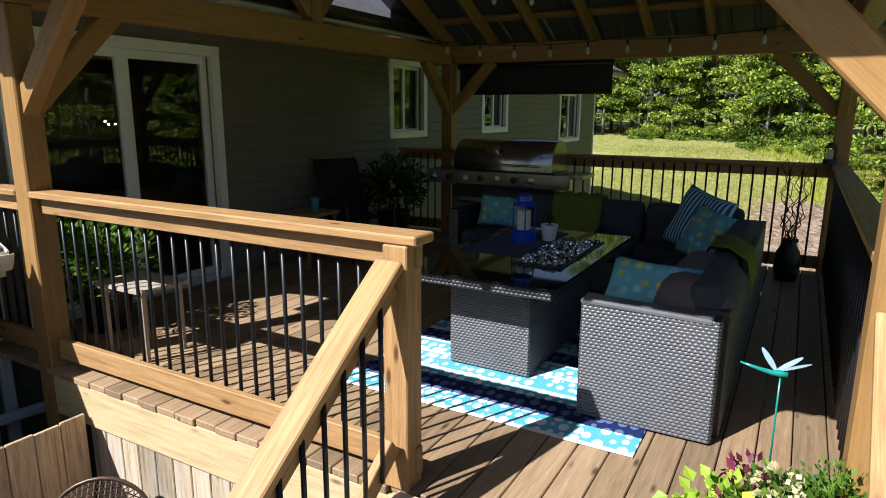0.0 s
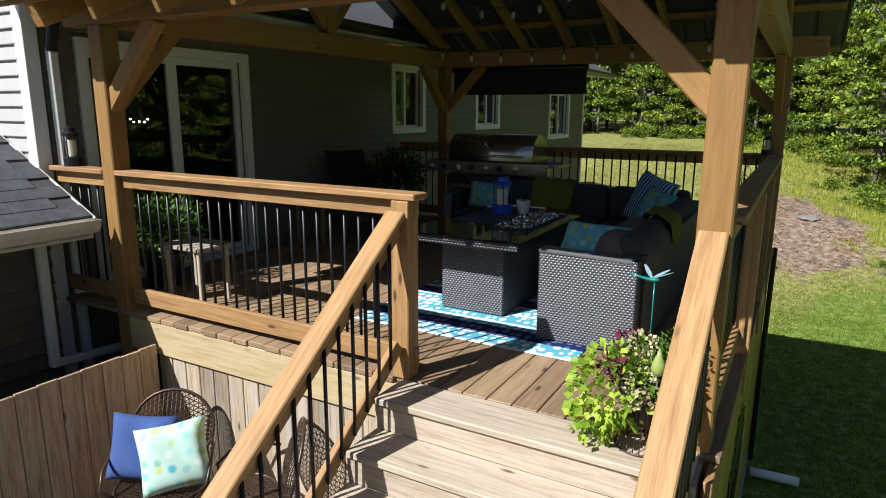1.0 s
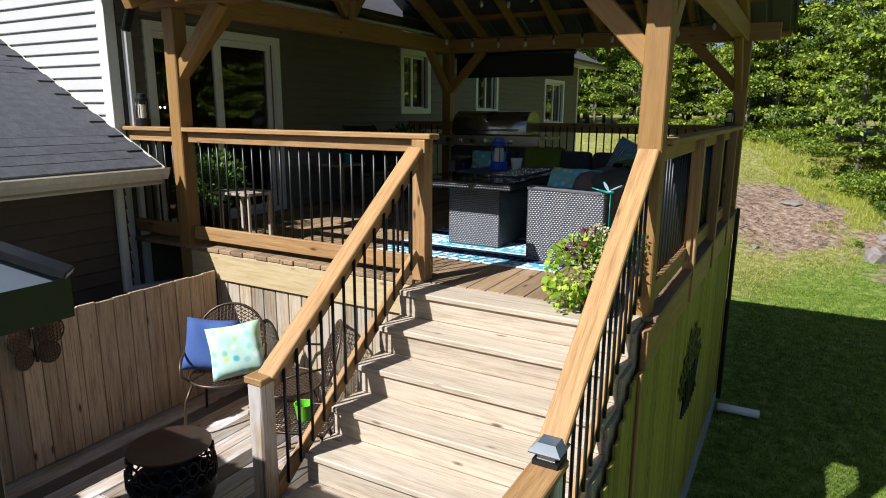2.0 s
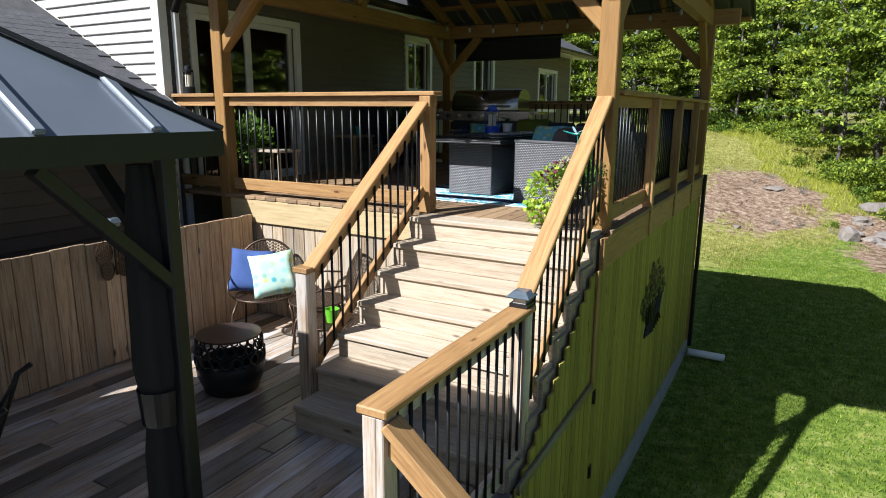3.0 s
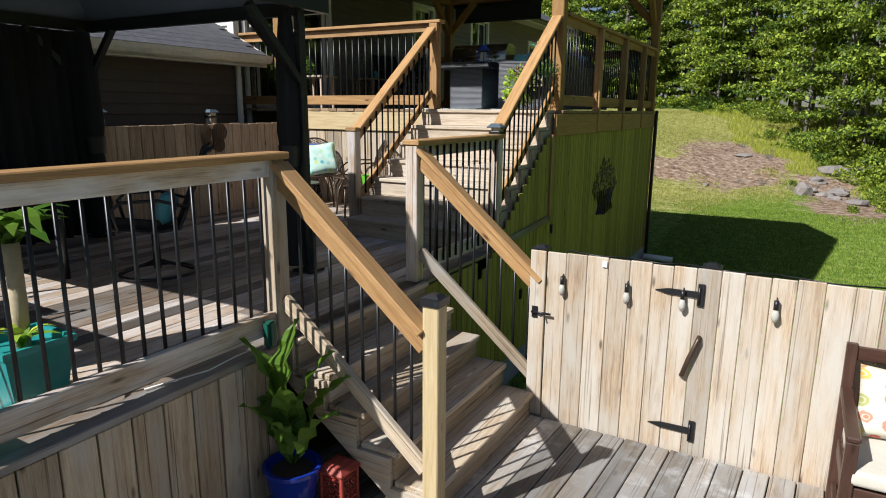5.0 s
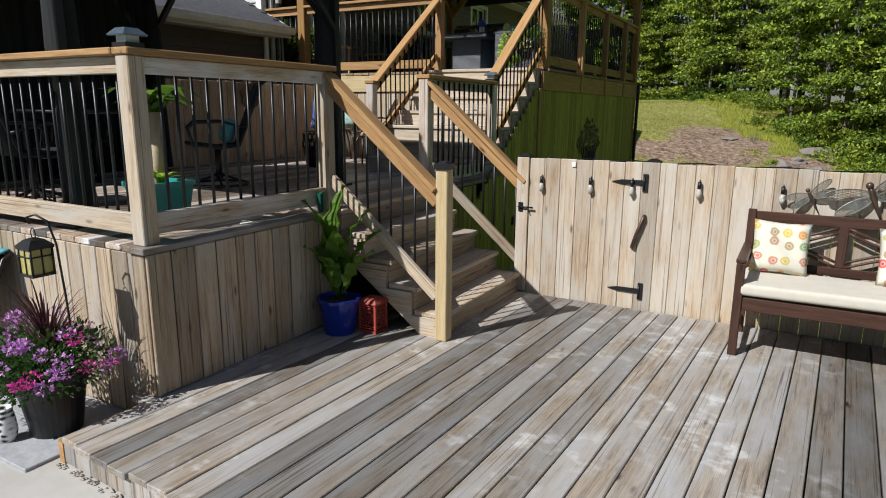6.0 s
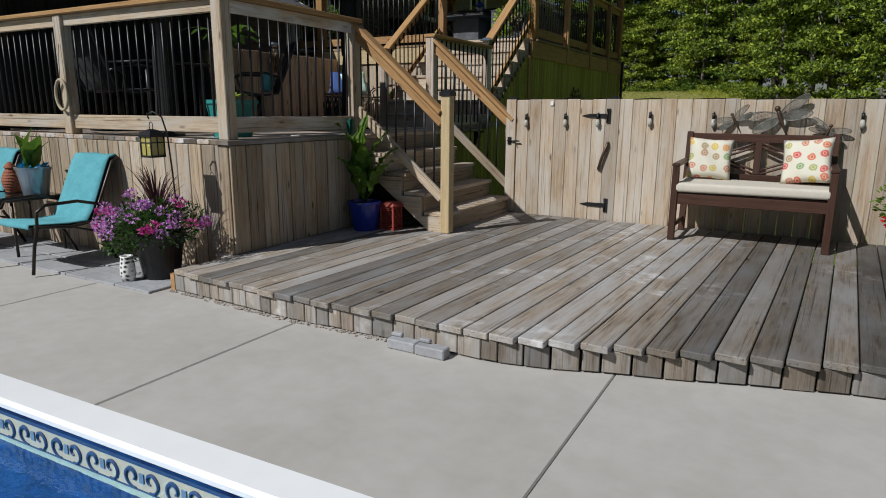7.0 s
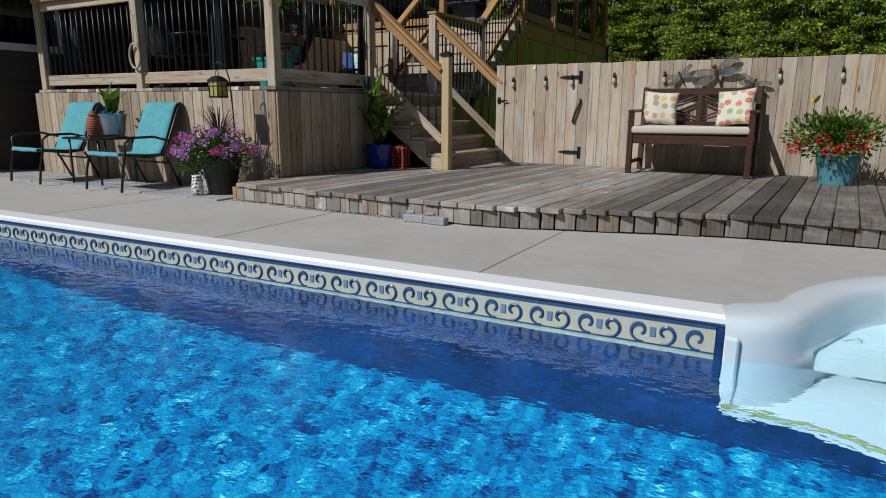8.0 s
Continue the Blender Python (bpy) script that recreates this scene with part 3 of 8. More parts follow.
board("fascia", (-4.5, 7.02, ZU - 0.16), (0.38, 7.02, ZU - 0.16), 0.24, 0.038, M_RAIL, up_deck, up=(0, 1, 0))
skirt(up_deck, (-3.45, 1.965), (-1.3, 1.965), ZM, ZU - 0.27, M_SKIRT, (0, -1, 0), 0.14)
skirt(up_deck, (0.35, 1.62), (0.35, 6.85), lambda c: -0.2, ZU - 0.28, M_GREENWOOD, (1, 0, 0), 0.10, name="green_board")
skirt(up_deck, (0.35, -0.1), (0.35, 1.62), -0.2, lambda c: min(ZU - 0.05, 0.90 + (c.y - 0.05) * 0.74), M_GREENWOOD, (1, 0, 0), 0.10, name="green_board")
skirt(up_deck, (0.35, -1.0), (0.35, -0.1), -0.3, ZM - 0.04, M_GREENWOOD, (1, 0, 0), 0.10, name="green_board")
skirt(up_deck, (-4.5, 6.98), (0.34, 6.98), -0.2, ZU - 0.28, M_GREENWOOD, (0, 1, 0), 0.14, name="green_board")
slab("foundation", (0.2, -0.9, -0.6), (0.375, 6.9, -0.16), M_FOUND, None, "grey block foundation under the green boards", kind="structure")
board("trim", (0.372, 1.66, 1.12), (0.372, 1.66, 2.05), 0.06, 0.02, M_RAIL, up_deck, up=(1, 0, 0))
board("trim", (0.372, 0.2, 1.06), (0.372, 1.66, 1.14), 0.07, 0.02, M_MID, up_deck, up=(1, 0, 0))


# ---- stairs ----
def stairs(name, label, top, run, rise, n, width, m, wood_t, side_mat, base):
    """Stairs that go down along local -y from the nosing at the origin, local x across."""
    st = thing(name, label, "stairs", kind="structure", base=base)
    for k in range(n):
        z = -rise * k
        y = -run * k
        board("tread", m @ Vector((0, y + run * 0.5 - 0.0, z - 0.019)), m @ Vector((width, y + run * 0.5 - 0.0, z - 0.019)), run + 0.03, 0.038, wood_t, st, bevel=0.006)
        board("riser", m @ Vector((0.005, y + 0.02, z - 0.038 - (rise - 0.038) / 2)), m @ Vector((width - 0.005, y + 0.02, z - 0.038 - (rise - 0.038) / 2)), rise - 0.038, 0.025, wood_t, st, up=m.to_3x3() @ Vector((0, -1, 0)))
    for xx in (-0.0, width):
        bm = bmesh.new()
        prof = [(0.3, -0.04), (0.03, -0.04)]
        for k in range(n):
            prof += [(-run * k + 0.03, -rise * (k + 1) - 0.04 if k < n - 1 else -rise * n), (-run * (k + 1) + 0.03, -rise * (k + 1) - 0.04)] if k < n - 1 else [(-run * k + 0.03, -rise * n)]
        prof += [(-run * (n - 1) + 0.17, -rise * n), (0.3, -rise + rise * 0.13 / run - 0.04)]
        a = [bm.verts.new(m @ Vector((xx - 0.019, p[0], p[1]))) for p in prof]
        b = [bm.verts.new(m @ Vector((xx + 0.019, p[0], p[1]))) for p in prof]
        bm.faces.new(a)
        bm.faces.new(b[::-1])
        for i in range(len(a)):
            j = (i + 1) % len(a)
            bm.faces.new((a[j], a[i], b[i], b[j]))
        bmesh.ops.recalc_face_normals(bm, faces=bm.faces)
        part("stringer", bm, side_mat, st)
    return st


RU, RL = (ZU - ZM) / 7, (ZM - ZL) / 5
stairs("stairs_upper", "pale wooden stairs up to the pavilion deck", ZU, 0.25, RU, 7, 1.58, pose(-1.28, 1.66, ZU), M_STEP, M_STEP, (-0.5, 0.8, ZM))
stairs("stairs_lower", "weathered wooden stairs down to the low deck", ZM, 0.22, RL, 5, 1.44, pose(0.36, -2.42, ZM, 0, 0, 90), M_SKIRT, M_SKIRT, (0.9, -1.7, ZL))


# ---- railings ----
def post(parent, x, y, z0, z1, s=0.09, material=M_MID, cap=None):
    p = board("post", (x, y, z0), (x, y, z1), s, s, material, parent, up=(0, -1, 0), bevel=0.005)
    if cap == "flat":
        bm = bmesh.new()
        bm_box(bm, (x - 0.055, y - 0.055, z1 - 0.03), (x + 0.055, y + 0.055, z1 + 0.008))
        lathe(bm, ((0.062, z1 + 0.008), (0.03, z1 + 0.025)), 4, Matrix.Translation((x, y, 0)) @ pose(0, 0, 0, 0, 0, 45))
        part("post_cap", bm, M_BLACK, p, "black cap")
    return p


def bars(parent, p0, p1, zlo0, zhi0, zlo1, zhi1, gap=0.105, r=0.0095, side=(0, 0)):
    """Round black bars between two points, with lower and upper ends that may slope."""
    p0, p1 = Vector((p0[0] + side[0], p0[1] + side[1], 0)), Vector((p1[0] + side[0], p1[1] + side[1], 0))
    n = max(2, round((p1 - p0).length / gap))
    for i in range(1, n):
        f = i / n
        c = p0.lerp(p1, f)
        rod("bar", (c.x, c.y, zlo0 + (zlo1 - zlo0) * f), (c.x, c.y, zhi0 + (zhi1 - zhi0) * f), r, M_BLACK, parent, sides=8)


def level_rail(parent, p0, p1, z, floor, cap_mat=M_RAIL, rail_mat=M_MID, capw=0.14, gap=0.105, over=0.0, flip=1):
    """A level run: flat cap board, edge board under it, bottom board and bars."""
    a, b = Vector((*p0, 0)), Vector((*p1, 0))
    d = (b - a).normalized() * over
    up = Vector((0, 0, 1))
    n = (b - a).normalized().cross(up)
    board("cap_rail", a - d + up * (z - 0.019), b + d + up * (z - 0.019), capw, 0.038, cap_mat, parent, bevel=0.006)
    board("top_rail", a + up * (z - 0.085), b + up * (z - 0.085), 0.09, 0.038, rail_mat, parent, up=n)
    board("bottom_rail", a + up * (floor + 0.11), b + up * (floor + 0.11), 0.12, 0.038, rail_mat, parent, up=n)
    bars(parent, p0, p1, floor + 0.08, z - 0.05, floor + 0.08, z - 0.05, gap, side=(n.x * 0.029 * flip, n.y * 0.029 * flip))


def slope_rail(parent, p0, p1, drop=0.72, cap_mat=M_RAIL, rail_mat=M_MID, gap=0.105, w=0.09, bot_mat=None):
    """A sloping run from the upper to the lower end of its flat cap board."""
    a, b = Vector(p0), Vector(p1)
    d = (b - a).normalized()
    side = Vector((d.x, d.y, 0)).normalized().cross(Vector((0, 0, 1)))
    up = side.cross(d)
    if up.z < 0:
        up = -up
    board("cap_rail", a, b, w + 0.03, 0.038, cap_mat, parent, up=up, bevel=0.006)
    e = Vector((0, 0, -0.085))
    board("top_rail", a + e, b + e, 0.085, 0.038, cap_mat, parent, up=side)
    e = Vector((0, 0, -drop))
    board("bottom_rail", a + e, b + e, 0.085, 0.038, bot_mat or rail_mat, parent, up=side)
    bars(parent, a.to_2d(), b.to_2d(), a.z - drop - 0.02, a.z - 0.06, b.z - drop - 0.02, b.z - 0.06, gap, side=(-side.x * 0.029, -side.y * 0.029))


RZU, RZM = 3.36, 2.08
rail_front = thing("railing", "stained wooden deck railing with black metal bars", "railing", base=(-2.5, 2.0, ZU))
level_rail(rail_front, (-3.72, 2.0), (-1.22, 2.0), RZU, ZU, rail_mat=M_RAIL, over=0.02, flip=-1)
rp = post(rail_front, -1.29, 1.98, ZU, RZU - 0.04, 0.11, M_RAIL)
rail_left = thing("railing", "stained wooden railing beside the house wall", "railing", base=(-4.2, 2.0, ZU))
level_rail(rail_left, (-4.55, 2.0), (-3.88, 2.0), RZU, ZU, rail_mat=M_RAIL, flip=-1)
rail_stair_a = thing("stair_railing", "sloping stained wooden stair railing with black bars", "railing", group="stair railings", base=(-1.33, 1.2, ZM))
slope_rail(rail_stair_a, (-1.29, 1.90, 3.26), (-1.36, 0.46, 2.10), 0.74, rail_mat=M_RAIL)
post(rail_stair_a, -1.38, 0.44, ZM, 2.08, 0.10, M_MID)
board("cap_rail", (-1.38, 0.38, 2.10), (-1.38, 0.52, 2.10), 0.13, 0.038, M_RAIL, rail_stair_a)
rail_stair_b = thing("stair_railing", "sloping stained wooden stair railing with black bars", "railing", group="stair railings", base=(0.27, 1.2, ZM))
slope_rail(rail_stair_b, (0.27, 1.93, 3.30), (0.26, 0.46, 2.14), 0.74, rail_mat=M_RAIL)
rail_side = thing("railing", "stained wooden railing along the outer side of the upper deck", "railing", base=(0.3, 4.4, ZU))
level_rail(rail_side, (0.31, 2.07), (0.31, 6.83), RZU, ZU, rail_mat=M_RAIL, flip=-1)
for yy in (3.35, 4.65, 5.9):
    post(rail_side, 0.35, yy, ZU - 0.27, RZU - 0.04, 0.09, M_RAIL)
rail_back = thing("railing", "stained wooden railing along the back of the upper deck", "railing", base=(-1.8, 6.9, ZU))
level_rail(rail_back, (-4.5, 6.9), (0.23, 6.9), RZU, ZU, rail_mat=M_RAIL)
post(rail_back, -2.6, 6.9, ZU, RZU - 0.04, 0.09, M_RAIL)
rail_mid_a = thing("railing", "weathered wooden railing at the head of the lower stairs", "railing", base=(0.26, -0.3, ZM))
level_rail(rail_mid_a, (0.26, -1.03), (0.26, 0.47), RZM + 0.01, ZM, rail_mat=M_MID, over=0.03)
post(rail_mid_a, 0.26, -1.0, ZM - 0.2, RZM - 0.03, 0.10, M_MID)
post(rail_mid_a, 0.26, 0.44, ZM - 0.3, RZM - 0.03, 0.10, M_MID)
rail_mid_b = thing("railing", "weathered wooden railing over the skirted deck edge", "railing", base=(0.25, -3.2, ZM))
level_rail(rail_mid_b, (0.24, -4.03), (0.26, -2.42), RZM, ZM, over=0.03, flip=-1)
post(rail_mid_b, 0.24, -4.0, ZM, RZM - 0.04, 0.10, M_SKIRT)
post(rail_mid_b, 0.25, -2.45, ZM - 0.1, RZM - 0.04, 0.10, M_SKIRT)
rail_mid_c = thing("railing", "weathered wooden railing along the pool side of the middle deck", "railing", base=(-1.7, -4.0, ZM))
level_rail(rail_mid_c, (-3.6, -4.0), (0.18, -4.0), RZM, ZM, rail_mat=M_SKIRT, flip=-1)
for xx in (-1.72, -3.55):
    post(rail_mid_c, xx, -4.0, ZM, RZM - 0.04, 0.10, M_SKIRT)
rail_low_a = thing("stair_railing", "sloping wooden lower stair railing with black bars", "railing", group="lower stair railings", base=(0.8, -2.45, ZL))
slope_rail(rail_low_a, (0.30, -2.45, 2.02), (1.215, -2.44, 1.235), 0.76, rail_mat=M_SKIRT)
post(rail_low_a, 1.26, -2.43, ZL, 1.41, 0.09, M_BRIGHT, "flat")
rail_low_b = thing("stair_railing", "sloping wooden lower stair railing with black bars", "railing", group="lower stair railings", base=(0.8, -1.0, ZL))
slope_rail(rail_low_b, (0.31, -1.0, 2.02), (1.27, -0.945, 1.155), 0.76, rail_mat=M_SKIRT)


# ---- fences ----
gate_fence = thing("fence", "pale cedar board fence with a gate in it", "fence", base=(3.5, -0.97, ZL))
rnd = random.Random(9)
post(gate_fence, 1.25, -0.93, -0.3, 1.38, 0.09, M_FENCE, "flat")
post(gate_fence, 2.34, -0.90, -0.3, 1.38, 0.09, M_FENCE, "flat")
x = 1.31
gate = thing("gate", "pale cedar board gate with black strap hinges", "gate", base=(1.8, -0.97, ZL))
while x < 9.5:
    w = 0.138 + rnd.uniform(-0.012, 0.006)
    own = gate if x < 2.25 else gate_fence
    board("fence_board", (x + w / 2, -0.97 + rnd.uniform(-0.003, 0.003), ZL - 0.1), (x + w / 2, -0.97, 1.375 + rnd.uniform(-0.006, 0.006)), w - 0.003, 0.02, M_FENCE, own, up=(0, -1, 0))
    x += w
board("fence_board", (1.25, -0.985, ZL + 0.012), (1.25, -0.985, 1.375), 0.11, 0.02, M_FENCE, gate_fence, up=(0, -1, 0))
for z in (0.4, 1.15):
    board("fence_rail", (2.3, -0.94, z), (9.4, -0.94, z), 0.09, 0.038, M_FENCE, gate_fence, up=(0, -1, 0))
    board("gate_rail", (1.32, -0.94, z), (2.24, -0.94, z), 0.09, 0.038, M_FENCE, gate, up=(0, -1, 0))

side_fence = thing("fence", "reddish cedar board fence beside the middle deck", "fence", base=(-3.4, -1, ZM))
y = 1.9
while y > -0.95:
    w = 0.142 + rnd.uniform(-0.01, 0.004)
    board("fence_board", (-3.40 + rnd.uniform(-0.002, 0.002), y - w / 2, ZM + 0.01), (-3.40, y - w / 2, 2.12 + rnd.uniform(-0.008, 0.008)), w - 0.004, 0.02, M_FENCE_RED, side_fence, up=(1, 0, 0))
    y -= w
for z in (1.3, 1.95):
    board("fence_rail", (-3.43, 1.9, z), (-3.43, -1.0, z), 0.09, 0.038, M_FENCE_RED, side_fence, up=(1, 0, 0))
for yy in (0.40, -1.02):
    post(side_fence, -3.465, yy, ZM + 0.01, 2.19, 0.09, M_FENCE)


# ---- house ----
HX, HY0, HY1, HZ = -4.6, 1.9, 15.75, 4.75


def glass_material():
    m, nt, b = nodes_of("window glass", 0.01, spec=0.5)
    b.inputs["Transmission Weight"].default_value = 1.0
    b.inputs["IOR"].default_value = 1.5
    return m


M_GLASS = glass_material()
wall_side = thing("wall_house_side", "long house wall clad in clapboard siding, toned dark for shade", "wall", kind="structure", base=(HX, 8, 0))
OPEN = [(2.33, 4.02, ZU, 4.28), (6.83, 7.60, 3.52, 4.40), (9.47, 10.36, 3.52, 4.45), (13.2, 14.5, 3.22, 4.22)]


def clapboard_mesh(l, h, material):
    """One course of siding along x, leaning out towards its lower edge (out is +z, up is +y)."""
    key = ("clap", round(l, 3), h, material.name)
    if key not in CACHE:
        bm = bmesh.new()
        prof = [(-h / 2, 0.0), (-h / 2, 0.024), (-h / 2 + 0.006, 0.027), (h / 2, 0.003), (h / 2, 0.0)]
        a = [bm.verts.new((-l / 2, y, z)) for y, z in prof]
        b = [bm.verts.new((l / 2, y, z)) for y, z in prof]
        for i in range(len(prof) - 1):
            bm.faces.new((a[i], b[i], b[i + 1], a[i + 1]))
        bm.faces.new(a)
        bm.faces.new(b[::-1])
        bmesh.ops.recalc_face_normals(bm, faces=bm.faces)
        me = bpy.data.meshes.new("clapboard")
        bm.to_mesh(me)
        bm.free()
        me.materials.append(material)
        CACHE[key] = me
    return CACHE[key]


def clad(parent, axis, fixed, s0, s1, z0, z1, holes, material, out, h=0.105):
    z = z0
    while z < z1 - 0.01:
        cuts = sorted((a, b) for a, b, lo, hi in holes if lo < z + h - 0.02 and hi > z + 0.02)
        s = s0
        for a, b in cuts + [(s1, s1)]:
            if a - s > 0.02:
                c, l = (s + a) / 2, a - s
                loc = (fixed, c, z + h / 2) if axis == "y" else (c, fixed, z + h / 2)
                zz = Vector(out)
                yy = Vector((0, 0, 1))
                xx = yy.cross(zz)
                m = Matrix((xx, yy, zz)).transposed().to_4x4()
                m.translation = loc
                link("clapboard", clapboard_mesh(l, h, material), parent, m)
            s = max(s, b)
        z += h


def wall_with_holes(parent, x0, x1, s0, s1, z0, z1, holes, material):
    """The wall's body along y between x0 and x1, with its openings left out."""
    cuts = sorted(holes)
    bm = bmesh.new()
    s = s0
    for a, b, lo, hi in cuts:
        bm_box(bm, (x0, s, z0), (x1, a, z1))
        bm_box(bm, (x0, a, z0), (x1, b, lo))
        bm_box(bm, (x0, a, hi), (x1, b, z1))
        s = b
    bm_box(bm, (x0, s, z0), (x1, s1, z1))
    part("wall_body", bm, material, parent)


wall_with_holes(wall_side, HX - 0.18, HX, HY0, HY1, -0.5, HZ, OPEN, M_SIDING_SHADE)
clad(wall_side, "y", HX, HY0 + 0.1, HY1 - 0.08, 0.3, HZ, [(a - 0.08, b + 0.08, lo - 0.08, hi + 0.08) for a, b, lo, hi in OPEN], M_SIDING_SHADE, (1, 0, 0))
wall_end = thing("wall_house_end", "house end wall in the same siding, toned pale for sunlight", "wall", kind="structure", base=(-7, HY0, 0))
slab("wall_body", (-13.0, HY0, -0.5), (HX - 0.18, HY0 + 0.18, 6.0), M_SIDING_SUN, wall_end)
clad(wall_end, "x", HY0, -9.5, HX - 0.09, 3.0, 5.9, [], M_SIDING_SUN, (0, -1, 0), 0.115)
board("corner_board", (HX - 0.045, HY0 - 0.012, 0.0), (HX - 0.045, HY0 - 0.012, HZ), 0.11, 0.024, M_WHITE, wall_end, up=(0, -1, 0))
board("corner_board", (HX + 0.012, HY0 + 0.03, 0.0), (HX + 0.012, HY0 + 0.03, HZ), 0.11, 0.024, M_WHITE, wall_end, up=(1, 0, 0))
board("corner_board", (HX + 0.012, HY1 - 0.04, 0.0), (HX + 0.012, HY1 - 0.04, HZ), 0.09, 0.024, M_WHITE, wall_side, up=(1, 0, 0))
wall_far = thing("wall_house_back", "plain siding walls that close the house", "wall", kind="structure", base=(-9, 15, 0))
slab("wall_body", (-13.0, HY1 - 0.18, -0.5), (HX - 0.18, HY1, HZ), M_SIDING_SHADE, wall_far)
slab("wall_body", (-13.18, HY0, -0.5), (-13.0, HY1, HZ), M_SIDING_SHADE, wall_far)
slab("floor_house", (-13, HY0 + 0.18, ZU - 0.3), (HX - 0.18, HY1 - 0.18, ZU - 0.05), M_UPPER, None, "dark floor inside the house", kind="structure")
# ceiling and inner wall carry the room's dimness in their colour
slab("ceiling_house", (-13, HY0 + 0.18, 4.7), (HX - 0.18, HY1 - 0.18, 4.76), M_DIMROOM, None, "ceiling inside the house, coloured near-black as if unlit", kind="structure")
slab("wall_inner", (-11.7, HY0 + 0.18, ZU - 0.05), (-11.6, HY1 - 0.18, 4.7), M_DARKWALL, None, "inner wall behind the windows, coloured dark as if unlit", kind="structure")

# roof of the house with soffit and gutter
roof = thing("roof_house", "dark asphalt shingle house roof with pale eaves", "roof", kind="structure", base=(-8, 9, HZ))
EX = HX + 0.62
PITCH = 0.52


def roof_sheet(parent, x0, z0, x1, z1, y0, y1, t=0.08, material=M_SHINGLE, name="deck_sheet"):
    bm = bmesh.new()
    vs = [(x0, y0, z0), (x1, y0, z1), (x1, y1, z1), (x0, y1, z0)]
    a = [bm.verts.new(v) for v in vs]
    b = [bm.verts.new((v[0], v[1], v[2] - t)) for v in vs]
    bm.faces.new(a)
    bm.faces.new(b[::-1])
    for i in range(4):
        j = (i + 1) % 4
        bm.faces.new((a[j], a[i], b[i], b[j]))
    bmesh.ops.recalc_face_normals(bm, faces=bm.faces)
    return part(name, bm, material, parent)


roof_sheet(roof, EX, HZ + 0.02, -8.8, HZ + 0.02 + PITCH * (EX + 8.8), HY0 - 0.3, HY1 + 0.35)
roof_sheet(roof, -13.5, HZ + 0.1, -8.8, HZ + 0.02 + PITCH * (EX + 8.8), HY0 - 0.3, HY1 + 0.35)
slab("soffit", (HX - 0.1, HY0 - 0.28, HZ - 0.06), (EX - 0.02, HY1 + 0.33, HZ - 0.045), M_WHITE, roof)
board("fascia", (EX - 0.01, HY0 - 0.3, HZ - 0.06), (EX - 0.01, HY1 + 0.35, HZ - 0.06), 0.14, 0.02, M_WHITE, roof, up=(1, 0, 0))


def gutter_pieces(parent, x, y0, y1, z, material):
    bm = bmesh.new()
    prof = [(0, 0.0), (0, -0.10), (0.07, -0.10), (0.10, -0.05), (0.115, 0.0), (0.105, 0.0), (0.092, -0.046), (0.065, -0.09), (0.008, -0.09), (0.008, 0.0)]
    a = [bm.verts.new((x + p, y0, z + q)) for p, q in prof]
    b = [bm.verts.new((x + p, y1, z + q)) for p, q in prof]
    for i in range(len(a) - 1):
        bm.faces.new((a[i], b[i], b[i + 1], a[i + 1]))
    bm.faces.new(a)
    bm.faces.new(b[::-1])
    bmesh.ops.recalc_face_normals(bm, faces=bm.faces)
    return part("gutter", bm, material, parent)


gutter_pieces(roof, EX + 0.004, HY0 - 0.28, HY1 + 0.33, HZ, M_BLACK)
spout = thing("downspout", "white metal downspout on the house corner", "downspout", base=(HX + 0.12, HY0 - 0.08, 0))
board("pipe", (HX + 0.07, HY0 + 0.15, 0.2), (HX + 0.07, HY0 + 0.15, 4.25), 0.075, 0.06, M_WHITE, spout, up=(1, 0, 0), bevel=0.012)
board("elbow", (HX + 0.07, HY0 + 0.15, 4.23), (EX + 0.05, HY0 - 0.1, 4.66), 0.075, 0.06, M_BLACK, spout, bevel=0.012)


def window(name, label, y0, y1, z0, z1, mull, parent=None):
    """A framed window or sliding door in the long wall."""
    w = thing(name, label, "window" if "window" in name else "door", kind="structure", base=(HX, (y0 + y1) / 2, z0))
    f = part_frame(w, "window_frame", y0 - 0.07, y1 + 0.07, z0 - 0.05, z1 + 0.07, 0.085, HX - 0.02, HX + 0.035, M_WHITE)
    n = len(mull) + 1
    ys = [y0, *mull, y1]
    for i, (a, b) in enumerate(zip(ys, ys[1:])):
        s = 0.05 if "door" not in name else 0.075
        dx = -0.035 * (i % 2)
        part_frame(w, "sash", a - 0.008, b + 0.008, z0 + 0.012, z1 - 0.005, s, HX - 0.06 + dx, HX - 0.022 + dx, M_WHITE)
        p = slab("pane", (HX - 0.048 + dx, a + s - 0.012, z0 + s), (HX - 0.042 + dx, b - s + 0.012, z1 - s), M_GLASS, w)
        p.visible_shadow = False
    return w


def part_frame(parent, name, y0, y1, z0, z1, s, x0, x1, material):
    bm = bmesh.new()
    bm_box(bm, (x0, y0, z0), (x1, y0 + s, z1))
    bm_box(bm, (x0, y1 - s, z0), (x1, y1, z1))
    bm_box(bm, (x0, y0 + s, z1 - s), (x1, y1 - s, z1))
    bm_box(bm, (x0, y0 + s, z0), (x1, y1 - s, z0 + s))
    return part(name, bm, material, parent)


window("door_1", "white framed sliding glass patio door", *OPEN[0], (3.2,))
window("window_1", "white framed sliding window beside the barbecue", *OPEN[1], (7.18,))
window("window_2", "white framed sliding window in the siding", *OPEN[2], (9.95,))
window("window_3", "white framed sliding window near the far house corner", *OPEN[3], (13.9,))

